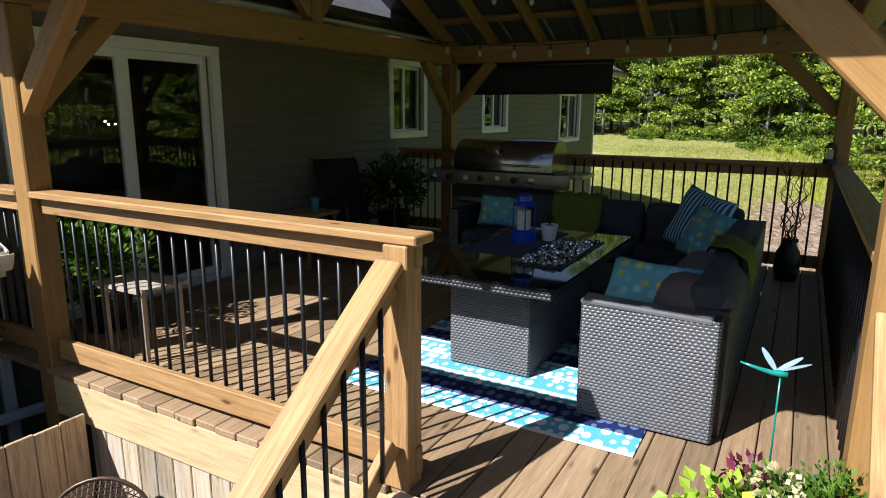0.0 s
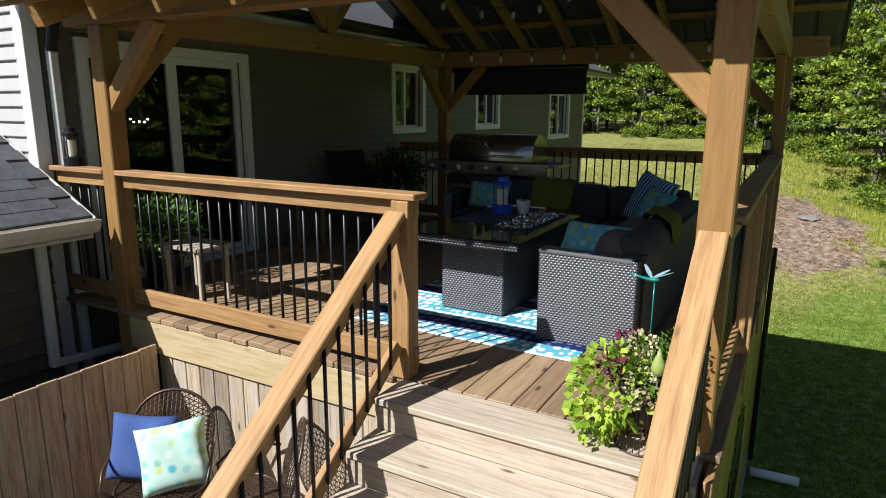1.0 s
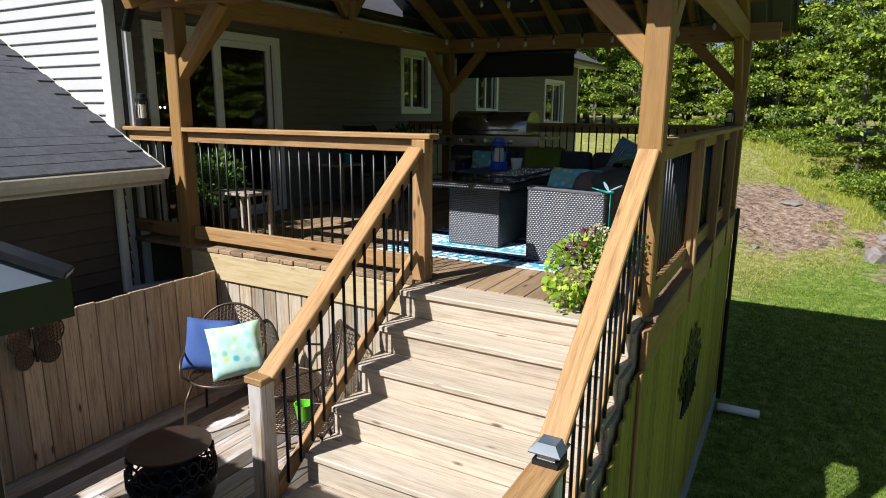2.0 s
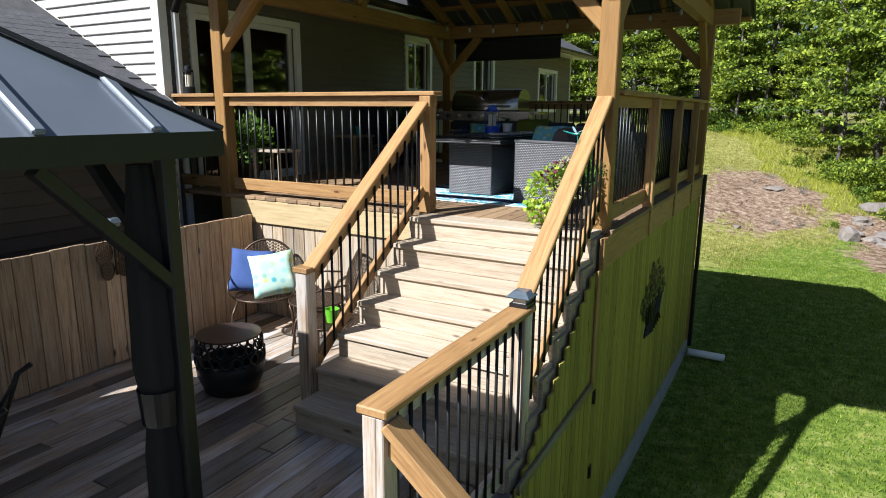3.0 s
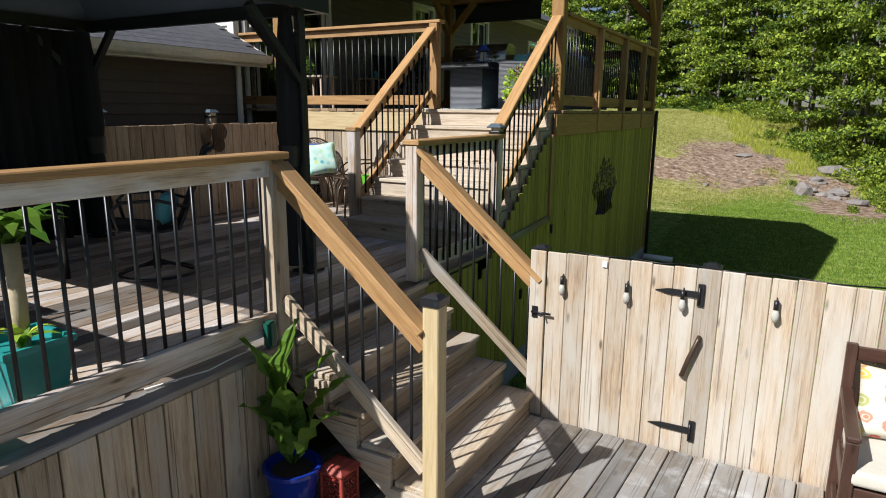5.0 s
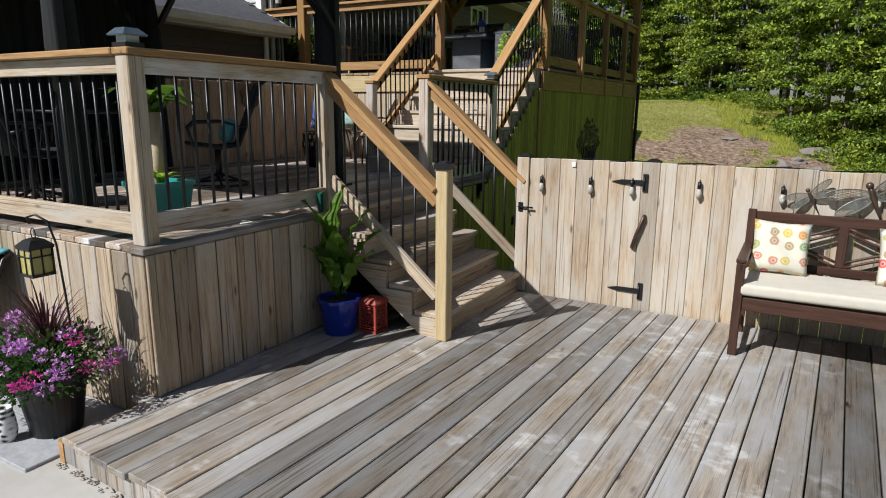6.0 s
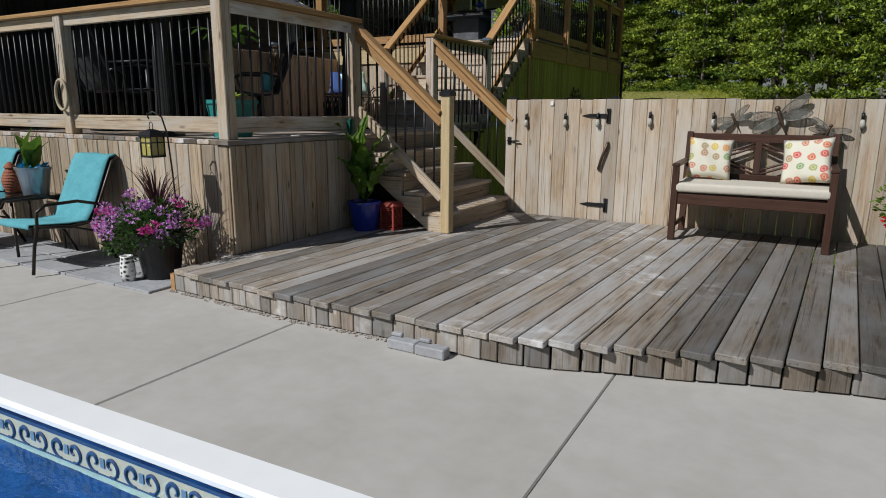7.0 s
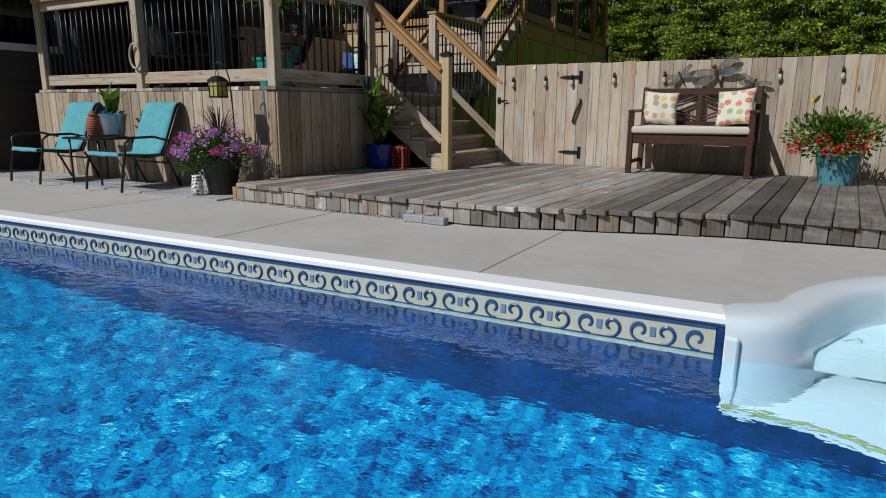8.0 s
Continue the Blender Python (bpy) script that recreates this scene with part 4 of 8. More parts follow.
# ---- garage ----
GX, GE, GZ = -4.35, -3.94, 3.04
garage = thing("wall_garage", "dark clapboard garage wall in shade", "wall", kind="structure", base=(GX, -3, 0))
GOPEN = [(-4.6, -3.3, 1.6, 2.75)]
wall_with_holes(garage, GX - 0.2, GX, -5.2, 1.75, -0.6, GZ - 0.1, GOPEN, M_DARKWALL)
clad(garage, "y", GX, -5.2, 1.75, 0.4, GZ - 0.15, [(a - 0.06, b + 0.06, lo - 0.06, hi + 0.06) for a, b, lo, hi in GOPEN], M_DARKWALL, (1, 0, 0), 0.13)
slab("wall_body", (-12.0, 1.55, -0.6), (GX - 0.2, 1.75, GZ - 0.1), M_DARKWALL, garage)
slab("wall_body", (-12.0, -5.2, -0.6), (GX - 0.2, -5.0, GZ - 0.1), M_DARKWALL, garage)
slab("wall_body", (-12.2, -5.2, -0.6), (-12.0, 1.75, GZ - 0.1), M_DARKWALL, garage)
groof = thing("roof_garage", "grey asphalt shingle garage roof with cream eaves", "roof", kind="structure", base=(-6, -3, GZ))
GP = 0.5
roof_sheet(groof, GE, GZ - 0.02, -8.2, GZ - 0.02 + GP * (GE + 8.2), -5.5, 1.86, 0.1)
roof_sheet(groof, -12.5, GZ, -8.2, GZ - 0.02 + GP * (GE + 8.2), -5.5, 1.86, 0.1)
rnd = random.Random(21)
ct, st_ = math.cos(math.atan(GP)), math.sin(math.atan(GP))
M_TAB = plain("shingle tab", (0.10, 0.10, 0.115), 0.9, second=(0.05, 0.05, 0.058), scale=70, bumpy=0.4)
k = 0
while k * 0.14 * ct < 3.0:
    xx = GE - (k + 0.5) * 0.14 * ct
    zz = GZ - 0.012 + GP * (GE - xx)
    y = 1.86 - (k % 2) * 0.16
    while y > -2.6 and k < 20:
        w = rnd.choice((0.3, 0.33, 0.36))
        board("shingle", (xx, y - w, zz), (xx, y - 0.004, zz), 0.15, 0.012, M_TAB, groof, up=(st_, 0.0, ct), bevel=0)
        y -= w
    k += 1
slab("soffit", (GX, -5.4, GZ - 0.16), (GE, 1.84, GZ - 0.145), M_CREAM, groof)
board("fascia", (GE - 0.01, -5.5, GZ - 0.11), (GE - 0.01, 1.86, GZ - 0.11), 0.14, 0.02, M_CREAM, groof, up=(1, 0, 0))
board("rake_board", (GE, 1.87, GZ - 0.09), (-8.2, 1.87, GZ - 0.09 + GP * (GE + 8.2)), 0.14, 0.02, M_CREAM, groof, up=(0, 1, 0))
gutter_pieces(groof, GE + 0.003, -5.5, 1.86, GZ - 0.03, M_CREAM)
gsp = thing("downspout", "white metal downspout at the garage corner", "downspout", base=(GX + 0.1, 1.65, 1.8))
board("pipe", (GX + 0.05, 1.66, 1.85), (GX + 0.05, 1.66, 2.9), 0.075, 0.06, M_WHITE, gsp, up=(1, 0, 0), bevel=0.012)
board("elbow", (GX + 0.05, 1.63, 1.87), (GX - 0.02, 2.25, 1.80), 0.075, 0.06, M_WHITE, gsp, bevel=0.012)
gw = thing("window_4", "white framed garage window", "window", kind="structure", base=(GX, -4, 1.6))
a, b, lo, hi = GOPEN[0]


def gframe():
    bm = bmesh.new()
    for l_, h_ in (((GX - 0.02, a - 0.06, lo - 0.06), (GX + 0.03, a + 0.03, hi + 0.06)), ((GX - 0.02, b - 0.03, lo - 0.06), (GX + 0.03, b + 0.06, hi + 0.06)),
                   ((GX - 0.02, a + 0.03, hi - 0.03), (GX + 0.03, b - 0.03, hi + 0.06)), ((GX - 0.02, a + 0.03, lo - 0.06), (GX + 0.03, b - 0.03, lo + 0.03)),
                   ((GX - 0.02, a + 0.03, 2.2), (GX + 0.02, b - 0.03, 2.26))):
        bm_box(bm, l_, h_)
    part("window_frame", bm, M_WHITE, gw)


gframe()
slab("pane", (GX - 0.05, a, lo), (GX - 0.044, b, hi), M_GLASS, gw)

# ---- pavilion over the upper deck ----
pav = thing("pavilion", "timber pavilion with gabled steel roof over the deck", "pavilion", base=(-1.8, 4.45, ZU))
PXL, PXR, PYF, PYB = -3.8, 0.27, 2.0, 6.9
BZ = 4.36


def timber(name, p0, p1, w, t, up=(0, 0, 1), mat=None):
    return board(name, p0, p1, w, t, mat or M_POST, pav, up=up, bevel=0.008)


timber("post", (PXL, PYF, 1.5), (PXL, PYF, BZ), 0.14, 0.14, (0, -1, 0))
timber("post", (PXR, PYF, 1.78), (PXR, PYF, BZ), 0.14, 0.14, (0, -1, 0))
timber("post", (PXL, PYB, ZU), (PXL, PYB, BZ), 0.14, 0.14, (0, -1, 0))
timber("post", (PXR + 0.03, PYB, -0.3), (PXR + 0.03, PYB, BZ), 0.14, 0.14, (0, -1, 0))
for yy in (PYF, PYB):
    timber("beam", (PXL - 0.35, yy, BZ + 0.10), (PXR + 0.4, yy, BZ + 0.10), 0.14, 0.20)
for xx in (PXL, PXR):
    timber("tie_beam", (xx, PYF + 0.072, BZ + 0.09), (xx, PYB - 0.072, BZ + 0.09), 0.14, 0.20)
for sx, xx in ((1, PXL), (-1, PXR)):
    for sy, yy in ((1, PYF), (-1, PYB)):
        timber("brace", (xx + sx * 0.03, yy, BZ - 0.55), (xx + sx * 0.58, yy, BZ + 0.02), 0.09, 0.12, (0, 0, 1))
        timber("brace", (xx, yy + sy * 0.03, BZ - 0.55), (xx, yy + sy * 0.58, BZ + 0.02), 0.09, 0.12, (0, 0, 1))
YM, RZ, EV = (PYF + PYB) / 2, BZ + 1.35, 0.45
SL = (RZ - (BZ + 0.22)) / (YM - PYF)
for xx in (PXL, PXR):
    timber("king_post", (xx, YM, BZ + 0.0), (xx, YM, RZ - 0.1), 0.13, 0.13, (0, -1, 0))
    for s in (-1, 1):
        timber("strut", (xx, YM + s * 0.05, BZ + 0.25), (xx, YM + s * 0.55, BZ + 0.82), 0.09, 0.10)
        timber("rafter", (xx, YM, RZ), (xx, YM + s * (YM - PYF + EV), RZ - SL * (YM - PYF + EV)), 0.10, 0.16)
timber("ridge_beam", (PXL - 0.4, YM, RZ - 0.06), (PXR + 0.45, YM, RZ - 0.06), 0.06, 0.2)
for i in range(1, 7):
    xx = PXL + (PXR - PXL) * i / 7
    for s in (-1, 1):
        timber("rafter", (xx, YM + s * 0.03, RZ), (xx, YM + s * (YM - PYF + EV), RZ - SL * (YM - PYF + EV)), 0.05, 0.14)
for s in (-1, 1):
    for f in (0.25, 0.5, 0.75, 1.0):
        d = (YM - PYF + EV) * f
        timber("purlin", (PXL - 0.45, YM + s * d, RZ - SL * d + 0.10), (PXR + 0.5, YM + s * d, RZ - SL * d + 0.10), 0.09, 0.038, (0, s * SL, 1))


def ribbed_sheet(x0, x1, s):
    """Ribbed steel from ridge to eave."""
    bm = bmesh.new()
    d0, d1 = 0.0, YM - PYF + EV + 0.08
    prof = []
    x = x0
    while x < x1:
        for dx, dz in ((0, 0), (0.19, 0), (0.205, 0.022), (0.24, 0.022), (0.255, 0)):
            prof.append((min(x + dx, x1), dz))
        x += 0.255
    a = [bm.verts.new((x, YM + s * d0, RZ + 0.125 + dz)) for x, dz in prof]
    b = [bm.verts.new((x, YM + s * d1, RZ - SL * d1 + 0.125 + dz)) for x, dz in prof]
    for i in range(len(a) - 1):
        if prof[i + 1][0] - prof[i][0] > 1e-5:
            bm.faces.new((a[i], a[i + 1], b[i + 1], b[i]))
    bmesh.ops.remove_doubles(bm, verts=bm.verts, dist=0.001)
    r = bmesh.ops.extrude_face_region(bm, geom=bm.faces[:])
    bmesh.ops.translate(bm, verts=[v for v in r["geom"] if isinstance(v, bmesh.types.BMVert)], vec=(0, 0, 0.004))
    bmesh.ops.recalc_face_normals(bm, faces=bm.faces)
    part("roof_sheet", bm, M_ROOFSTEEL, pav, "ribbed steel roof sheet")


for s in (-1, 1):
    ribbed_sheet(PXL - 0.5, PXR + 0.55, s)

shade = thing("roller_shade", "rolled black outdoor shade hung from the back beam", "shade", base=(-2.4, 7.0, 4.1))
slab("fabric", (-3.70, 6.985, 4.03), (-1.86, 6.992, 4.33), plain("black shade mesh", (0.02, 0.02, 0.02), 0.8), shade)
rod("roller", (-3.72, 6.99, 4.33), (-1.84, 6.99, 4.33), 0.035, M_BLACK, shade)
rod("weight_bar", (-3.7, 6.99, 4.02), (-1.86, 6.99, 4.02), 0.015, M_BLACK, shade)

# ---- gazebo on the middle deck ----
gaz = thing("gazebo", "dark steel hardtop gazebo with tied black curtains", "gazebo", base=(-2.1, -2.5, ZM))
GXa, GXb, GYa, GYb, GEZ = -3.45, -0.50, -4.05, -1.0, 3.03
for xx in (GXa + 0.12, GXb - 0.12):
    for yy in (GYa + 0.2, GYb - 0.2):
        board("post", (xx, yy, ZM), (xx, yy, GEZ), 0.065, 0.065, M_BLACK, gaz, up=(0, -1, 0), bevel=0.008)
        board("base_plate", (xx - 0.09, yy, ZM + 0.012), (xx + 0.09, yy, ZM + 0.012), 0.18, 0.024, M_BLACK, gaz)
        sx = 1 if xx < -1.9 else -1
        sy = 1 if yy < -2.5 else -1
        board("brace", (xx, yy, GEZ - 0.55), (xx + sx * 0.5, yy, GEZ - 0.03), 0.05, 0.06, M_BLACK, gaz, up=(0, 1, 0))
        board("brace", (xx, yy, GEZ - 0.55), (xx, yy + sy * 0.5, GEZ - 0.03), 0.05, 0.06, M_BLACK, gaz, up=(1, 0, 0))
for lo, hi in (((GXa, GYa), (GXb, GYa + 0.05)), ((GXa, GYb - 0.05), (GXb, GYb)), ((GXa, GYa + 0.05), (GXa + 0.05, GYb - 0.05)), ((GXb - 0.05, GYa + 0.05), (GXb, GYb - 0.05))):
    slab("eave_band", (*lo, GEZ - 0.02), (*hi, GEZ + 0.08), M_BLACK, gaz)
gcx, gcy, gtz = (GXa + GXb) / 2, (GYa + GYb) / 2, GEZ + 0.92


def hip_face(p, q, apex_p, apex_q):
    """One roof plane with raised seams."""
    p, q, ap, aq = map(Vector, (p, q, apex_p, apex_q))
    bm = bmesh.new()
    bm.faces.new([bm.verts.new(v) for v in (p, q, aq, ap)])
    n = (q - p).cross(ap - p).normalized()
    r = bmesh.ops.extrude_face_region(bm, geom=bm.faces[:])
    bmesh.ops.translate(bm, verts=[v for v in r["geom"] if isinstance(v, bmesh.types.BMVert)], vec=-n * 0.01)
    bmesh.ops.recalc_face_normals(bm, faces=bm.faces)
    f = part("roof_panel", bm, M_GAZROOF, gaz)
    e = (q - p).normalized()
    L = (q - p).length
    up = ((ap + aq) / 2 - (p + q) / 2)
    k = 0.22
    while k < L:
        frac = min(k / max(1e-6, (ap - p).dot(e)), (L - k) / max(1e-6, (q - aq).dot(e)), 1.0)
        a = p + e * k + n * 0.012
        b = a + (up - e * up.dot(e)) * frac * 0.97
        if frac > 0.1:
            m, l = along(a, b, n)
            link("seam", box_mesh(l, 0.045, 0.024, M_GAZROOF, 0.008), f, m)
        k += 0.42
    return f


Z0 = GEZ + 0.08
cs = [(GXa, GYa, Z0), (GXb, GYa, Z0), (GXb, GYb, Z0), (GXa, GYb, Z0)]
ap = [(gcx - 0.25, gcy - 0.25, gtz), (gcx + 0.25, gcy - 0.25, gtz), (gcx + 0.25, gcy + 0.25, gtz), (gcx - 0.25, gcy + 0.25, gtz)]
for i in range(4):
    j = (i + 1) % 4
    hip_face(cs[i], cs[j], ap[i], ap[j])
    board("hip_cap", Vector(cs[i]) + Vector((0, 0, 0.01)), Vector(ap[i]) + Vector((0, 0, 0.02)), 0.08, 0.02, M_BLACK, gaz)
slab("top_cap", (gcx - 0.3, gcy - 0.3, gtz), (gcx + 0.3, gcy + 0.3, gtz + 0.12), M_GAZROOF, gaz, bevel=0.03)
M_CURTAIN = plain("black netting", (0.012, 0.012, 0.014), 0.9, scale=40)


def curtain(x, y):
    """A gathered curtain tied to a post."""
    bm = bmesh.new()
    prof = [(0.06, GEZ - 0.05), (0.11, GEZ - 0.4), (0.13, GEZ - 0.9), (0.10, ZM + 0.95), (0.085, ZM + 0.85), (0.11, ZM + 0.7), (0.12, ZM + 0.3), (0.14, ZM + 0.06)]
    rings = []
    for r, z in prof:
        rings.append([bm.verts.new((x + (r * 0.72 + 0.012 * math.sin(k * 2.1)) * math.cos(k * math.tau / 28), y + (r * 0.72 + 0.012 * math.cos(k * 2.7)) * math.sin(k * math.tau / 28), z)) for k in range(28)])
    for a, b in zip(rings, rings[1:]):
        for k in range(28):
            bm.faces.new((a[k], a[(k + 1) % 28], b[(k + 1) % 28], b[k]))
    bmesh.ops.recalc_face_normals(bm, faces=bm.faces)
    c = part("curtain", bm, M_CURTAIN, gaz, "tied black curtain", smooth=True)
    bm = bmesh.new()
    lathe(bm, ((0.085, ZM + 0.84), (0.095, ZM + 1.0)), 20, Matrix.Translation((x, y, 0)), cap=False)
    part("tie_band", bm, M_BLACK, c)


for xx in (GXa + 0.25, GXb - 0.22):
    for yy in (GYa + 0.28, GYb - 0.24):
        curtain(xx, yy)


def drawn_net(x, y0, y1):
    """A net curtain drawn along the garage side, in upright folds."""
    bm = bmesh.new()
    n = 150
    rows = []
    for z, w in ((GEZ - 0.04, 0.6), (GEZ - 0.6, 0.8), (ZM + 0.9, 1.0), (ZM + 0.05, 1.15)):
        rows.append([bm.verts.new((x + w * (0.035 * math.sin(k * 0.95) + 0.02 * math.sin(k * 0.41 + 1)), y0 + (y1 - y0) * k / n, z)) for k in range(n + 1)])
    for a, b in zip(rows, rows[1:]):
        for k in range(n):
            bm.faces.new((a[k], a[k + 1], b[k + 1], b[k]))
    r = bmesh.ops.extrude_face_region(bm, geom=bm.faces[:])
    bmesh.ops.translate(bm, verts=[v for v in r["geom"] if isinstance(v, bmesh.types.BMVert)], vec=(-0.003, 0, 0))
    part("curtain", bm, M_CURTAIN, gaz, "drawn black net curtain", smooth=True)


drawn_net(-3.30, GYa + 0.15, GYb - 0.1)


# ---- soft goods and woven materials ----
M_WICKER = plain("grey resin wicker", (0.115, 0.115, 0.125), 0.32, second=(0.085, 0.085, 0.095), scale=60)
M_WICKDARK = plain("dark wicker backing", (0.03, 0.03, 0.033), 0.6)
M_CUSHION = plain("charcoal cushion cloth", (0.05, 0.052, 0.066), 0.95, second=(0.04, 0.042, 0.054), scale=150, bumpy=0.15)
M_STEEL = plain("brushed stainless steel", (0.50, 0.46, 0.44), 0.2, 0.95, scale=8)
M_BRONZE = plain("brown bronze metal", (0.10, 0.065, 0.045), 0.4, 0.6)
M_TEAL = plain("teal glaze", (0.03, 0.30, 0.32), 0.3)
M_COBALT = plain("cobalt blue glaze", (0.012, 0.035, 0.30), 0.12)
M_OLIVE = plain("olive knit throw", (0.15, 0.19, 0.018), 0.95, scale=120, bumpy=0.4)
M_SOIL = plain("dark potting soil", (0.03, 0.02, 0.014), 0.95, scale=60, bumpy=0.8)
M_CANDLE = plain("cream candle wax", (0.75, 0.70, 0.58), 0.5)
M_POTWHITE = plain("white ceramic", (0.78, 0.78, 0.78), 0.25)


def print_cloth(name, ground, inks, scale=9.0, rings=True, rough=0.9):
    """Printed cotton: medallions or blots of several inks on a ground."""
    m, nt, b = nodes_of(name, rough, spec=0.2)
    v = add(nt, "ShaderNodeTexVoronoi", Scale=scale, Randomness=0.5)
    v.voronoi_dimensions = "2D"
    sx = nt.nodes.new("ShaderNodeSeparateXYZ")
    cx_ = nt.nodes.new("ShaderNodeCombineXYZ")
    nt.links.new(coords(nt), sx.inputs[0])
    nt.links.new(sx.outputs[0], cx_.inputs[0])
    nt.links.new(sx.outputs[2], cx_.inputs[1])
    nt.links.new(cx_.outputs[0], v.inputs["Vector"])
    stops = [(0.12, (1, 1, 1)), (0.16, (0.1, 0.1, 0.1)), (0.20, (0.9, 0.9, 0.9)), (0.30, (0.9, 0.9, 0.9)), (0.36, (0, 0, 0))] if rings else [(0.2, (1, 1, 1)), (0.42, (0, 0, 0))]
    wob = noise_tex(nt, coords(nt), scale * 3, 2)
    ad = nt.nodes.new("ShaderNodeMath")
    ad.operation = "MULTIPLY_ADD"
    nt.links.new(wob, ad.inputs[0])
    ad.inputs[1].default_value = 0.22
    nt.links.new(v.outputs["Distance"], ad.inputs[2])
    sb = nt.nodes.new("ShaderNodeMath")
    sb.operation = "SUBTRACT"
    nt.links.new(ad.outputs[0], sb.inputs[0])
    sb.inputs[1].default_value = 0.08
    mask = ramp(nt, sb.outputs[0], stops)
    sep = nt.nodes.new("ShaderNodeSeparateColor")
    nt.links.new(v.outputs["Color"], sep.inputs[0])
    n = len(inks)
    ink = ramp(nt, sep.outputs[0], [((i + 0.5) / n, c) for i, c in enumerate(inks)])
    col = mix(nt, mask, ground, ink)
    nt.links.new(col, b.inputs["Base Color"])
    bump(nt, b, noise_tex(nt, coords(nt), 300, 2), 0.15, 0.002)
    return m


M_PAISLEY = print_cloth("turquoise paisley cloth", (0.14, 0.40, 0.48), ((0.34, 0.62, 0.68), (0.07, 0.22, 0.42), (0.26, 0.42, 0.14), (0.75, 0.62, 0.10)), 14, False)
M_MEDAL = print_cloth("cream medallion cloth", (0.62, 0.59, 0.49), ((0.55, 0.07, 0.06), (0.60, 0.42, 0.07), (0.20, 0.32, 0.14), (0.48, 0.20, 0.13)), 10.0, True)
M_MINT = print_cloth("mint floral cloth", (0.52, 0.72, 0.62), ((0.75, 0.82, 0.72), (0.08, 0.42, 0.52), (0.55, 0.62, 0.22), (0.35, 0.66, 0.60)), 12, False)
M_BLUEPILLOW = plain("blue pillow cloth", (0.05, 0.095, 0.28), 0.9, second=(0.04, 0.08, 0.24), scale=200, bumpy=0.1)


def striped_cloth():
    m, nt, b = nodes_of("blue striped cloth", 0.9, spec=0.2)
    w = add(nt, "ShaderNodeTexWave", Scale=9.0, Distortion=0.4)
    nt.links.new(coords(nt), w.inputs["Vector"])
    nt.links.new(ramp(nt, w.outputs["Fac"], ((0.3, (0.03, 0.10, 0.26)), (0.5, (0.10, 0.32, 0.48)), (0.75, (0.45, 0.62, 0.68)))), b.inputs["Base Color"])
    return m


M_STRIPE = striped_cloth()


def bm_pillow(bm, w, h, t, n=14, m=None):
    """A stuffed square cushion in the xz plane, with drawn-out corners."""
    m = m or Matrix()
    grids = []
    for s in (-1, 1):
        g = []
        for j in range(n + 1):
            row = []
            for i in range(n + 1):
                u, v = i / n * 2 - 1, j / n * 2 - 1
                k = ((1 - u ** 4) * (1 - v ** 4)) ** 0.5
                e = 1 - 0.07 * (1 - abs(u * v) ** 1.5) * max(abs(u), abs(v)) ** 3
                y = s * t / 2 * k + 0.012 * math.sin(u * 5 + v * 3) * k
                row.append(bm.verts.new(m @ Vector((u * w / 2 * e, y, v * h / 2 * e))))
            g.append(row)
        grids.append(g)
    for s, g in enumerate(grids):
        for j in range(n):
            for i in range(n):
                f = (g[j][i], g[j][i + 1], g[j + 1][i + 1], g[j + 1][i])
                bm.faces.new(f if s == 0 else f[::-1])
    bmesh.ops.remove_doubles(bm, verts=bm.verts[:], dist=0.0008)


def pillow(label, material, w, h, t, m, group=""):
    bm = bmesh.new()
    bm_pillow(bm, w, h, t)
    ob = part("pillow", bm, material, None, label, m=m, smooth=True)
    return tagged(ob, category="pillow", group=group)


def soft(name, lo, hi, material, parent, label="", r=0.05, m=None):
    bm = bmesh.new()
    bm_box(bm, lo, hi)
    bmesh.ops.bevel(bm, geom=bm.edges[:], offset=min(r, 0.45 * min(b - a for a, b in zip(lo, hi))), segments=4, affect="EDGES", profile=0.6)
    for v in bm.verts:
        v.co += Vector((0, 0, 0.006 * math.sin(v.co.x * 9 + v.co.y * 7)))
    return part(name, bm, material, parent, label, smooth=True, m=m)


def weave_mesh(w, h, material, su=0.026, sv=0.0165):
    """A woven panel in the xz plane facing -y: staggered rounded strands."""
    verts, faces = [], []
    nu, nv = max(2, round(w / su)), max(2, round(h / sv))
    su, sv = w / nu, h / nv
    for j in range(nv):
        for i in range(-1, nu):
            u0 = (i + 0.5 * (j % 2)) * su
            u1 = u0 + su * 1.12
            a, b = max(0, u0), min(w, u1)
            if b - a < su * 0.2:
                continue
            v0, v1 = j * sv + sv * 0.05, (j + 1) * sv - sv * 0.05
            k = len(verts)
            e = (b - a) * 0.24
            d = 0.006
            for x, z, y in ((a, v0, 0), (b, v0, 0), (b, v1, 0), (a, v1, 0), (a + e, v0 + sv * 0.18, -d), (b - e, v0 + sv * 0.18, -d), (b - e, v1 - sv * 0.18, -d), (a + e, v1 - sv * 0.18, -d)):
                verts.append((x - w / 2, y, z))
            faces += [(k + 4, k + 5, k + 6, k + 7), (k, k + 1, k + 5, k + 4), (k + 1, k + 2, k + 6, k + 5), (k + 2, k + 3, k + 7, k + 6), (k + 3, k, k + 4, k + 7)]
    me = bpy.data.meshes.new("weave")
    me.from_pydata(verts, [], faces)
    me.materials.append(material)
    me.polygons.foreach_set("use_smooth", [True] * len(faces))
    return me


M_RIMWICK = plain("dark table rim wicker", (0.03, 0.03, 0.034), 0.45, second=(0.02, 0.02, 0.022), scale=60)


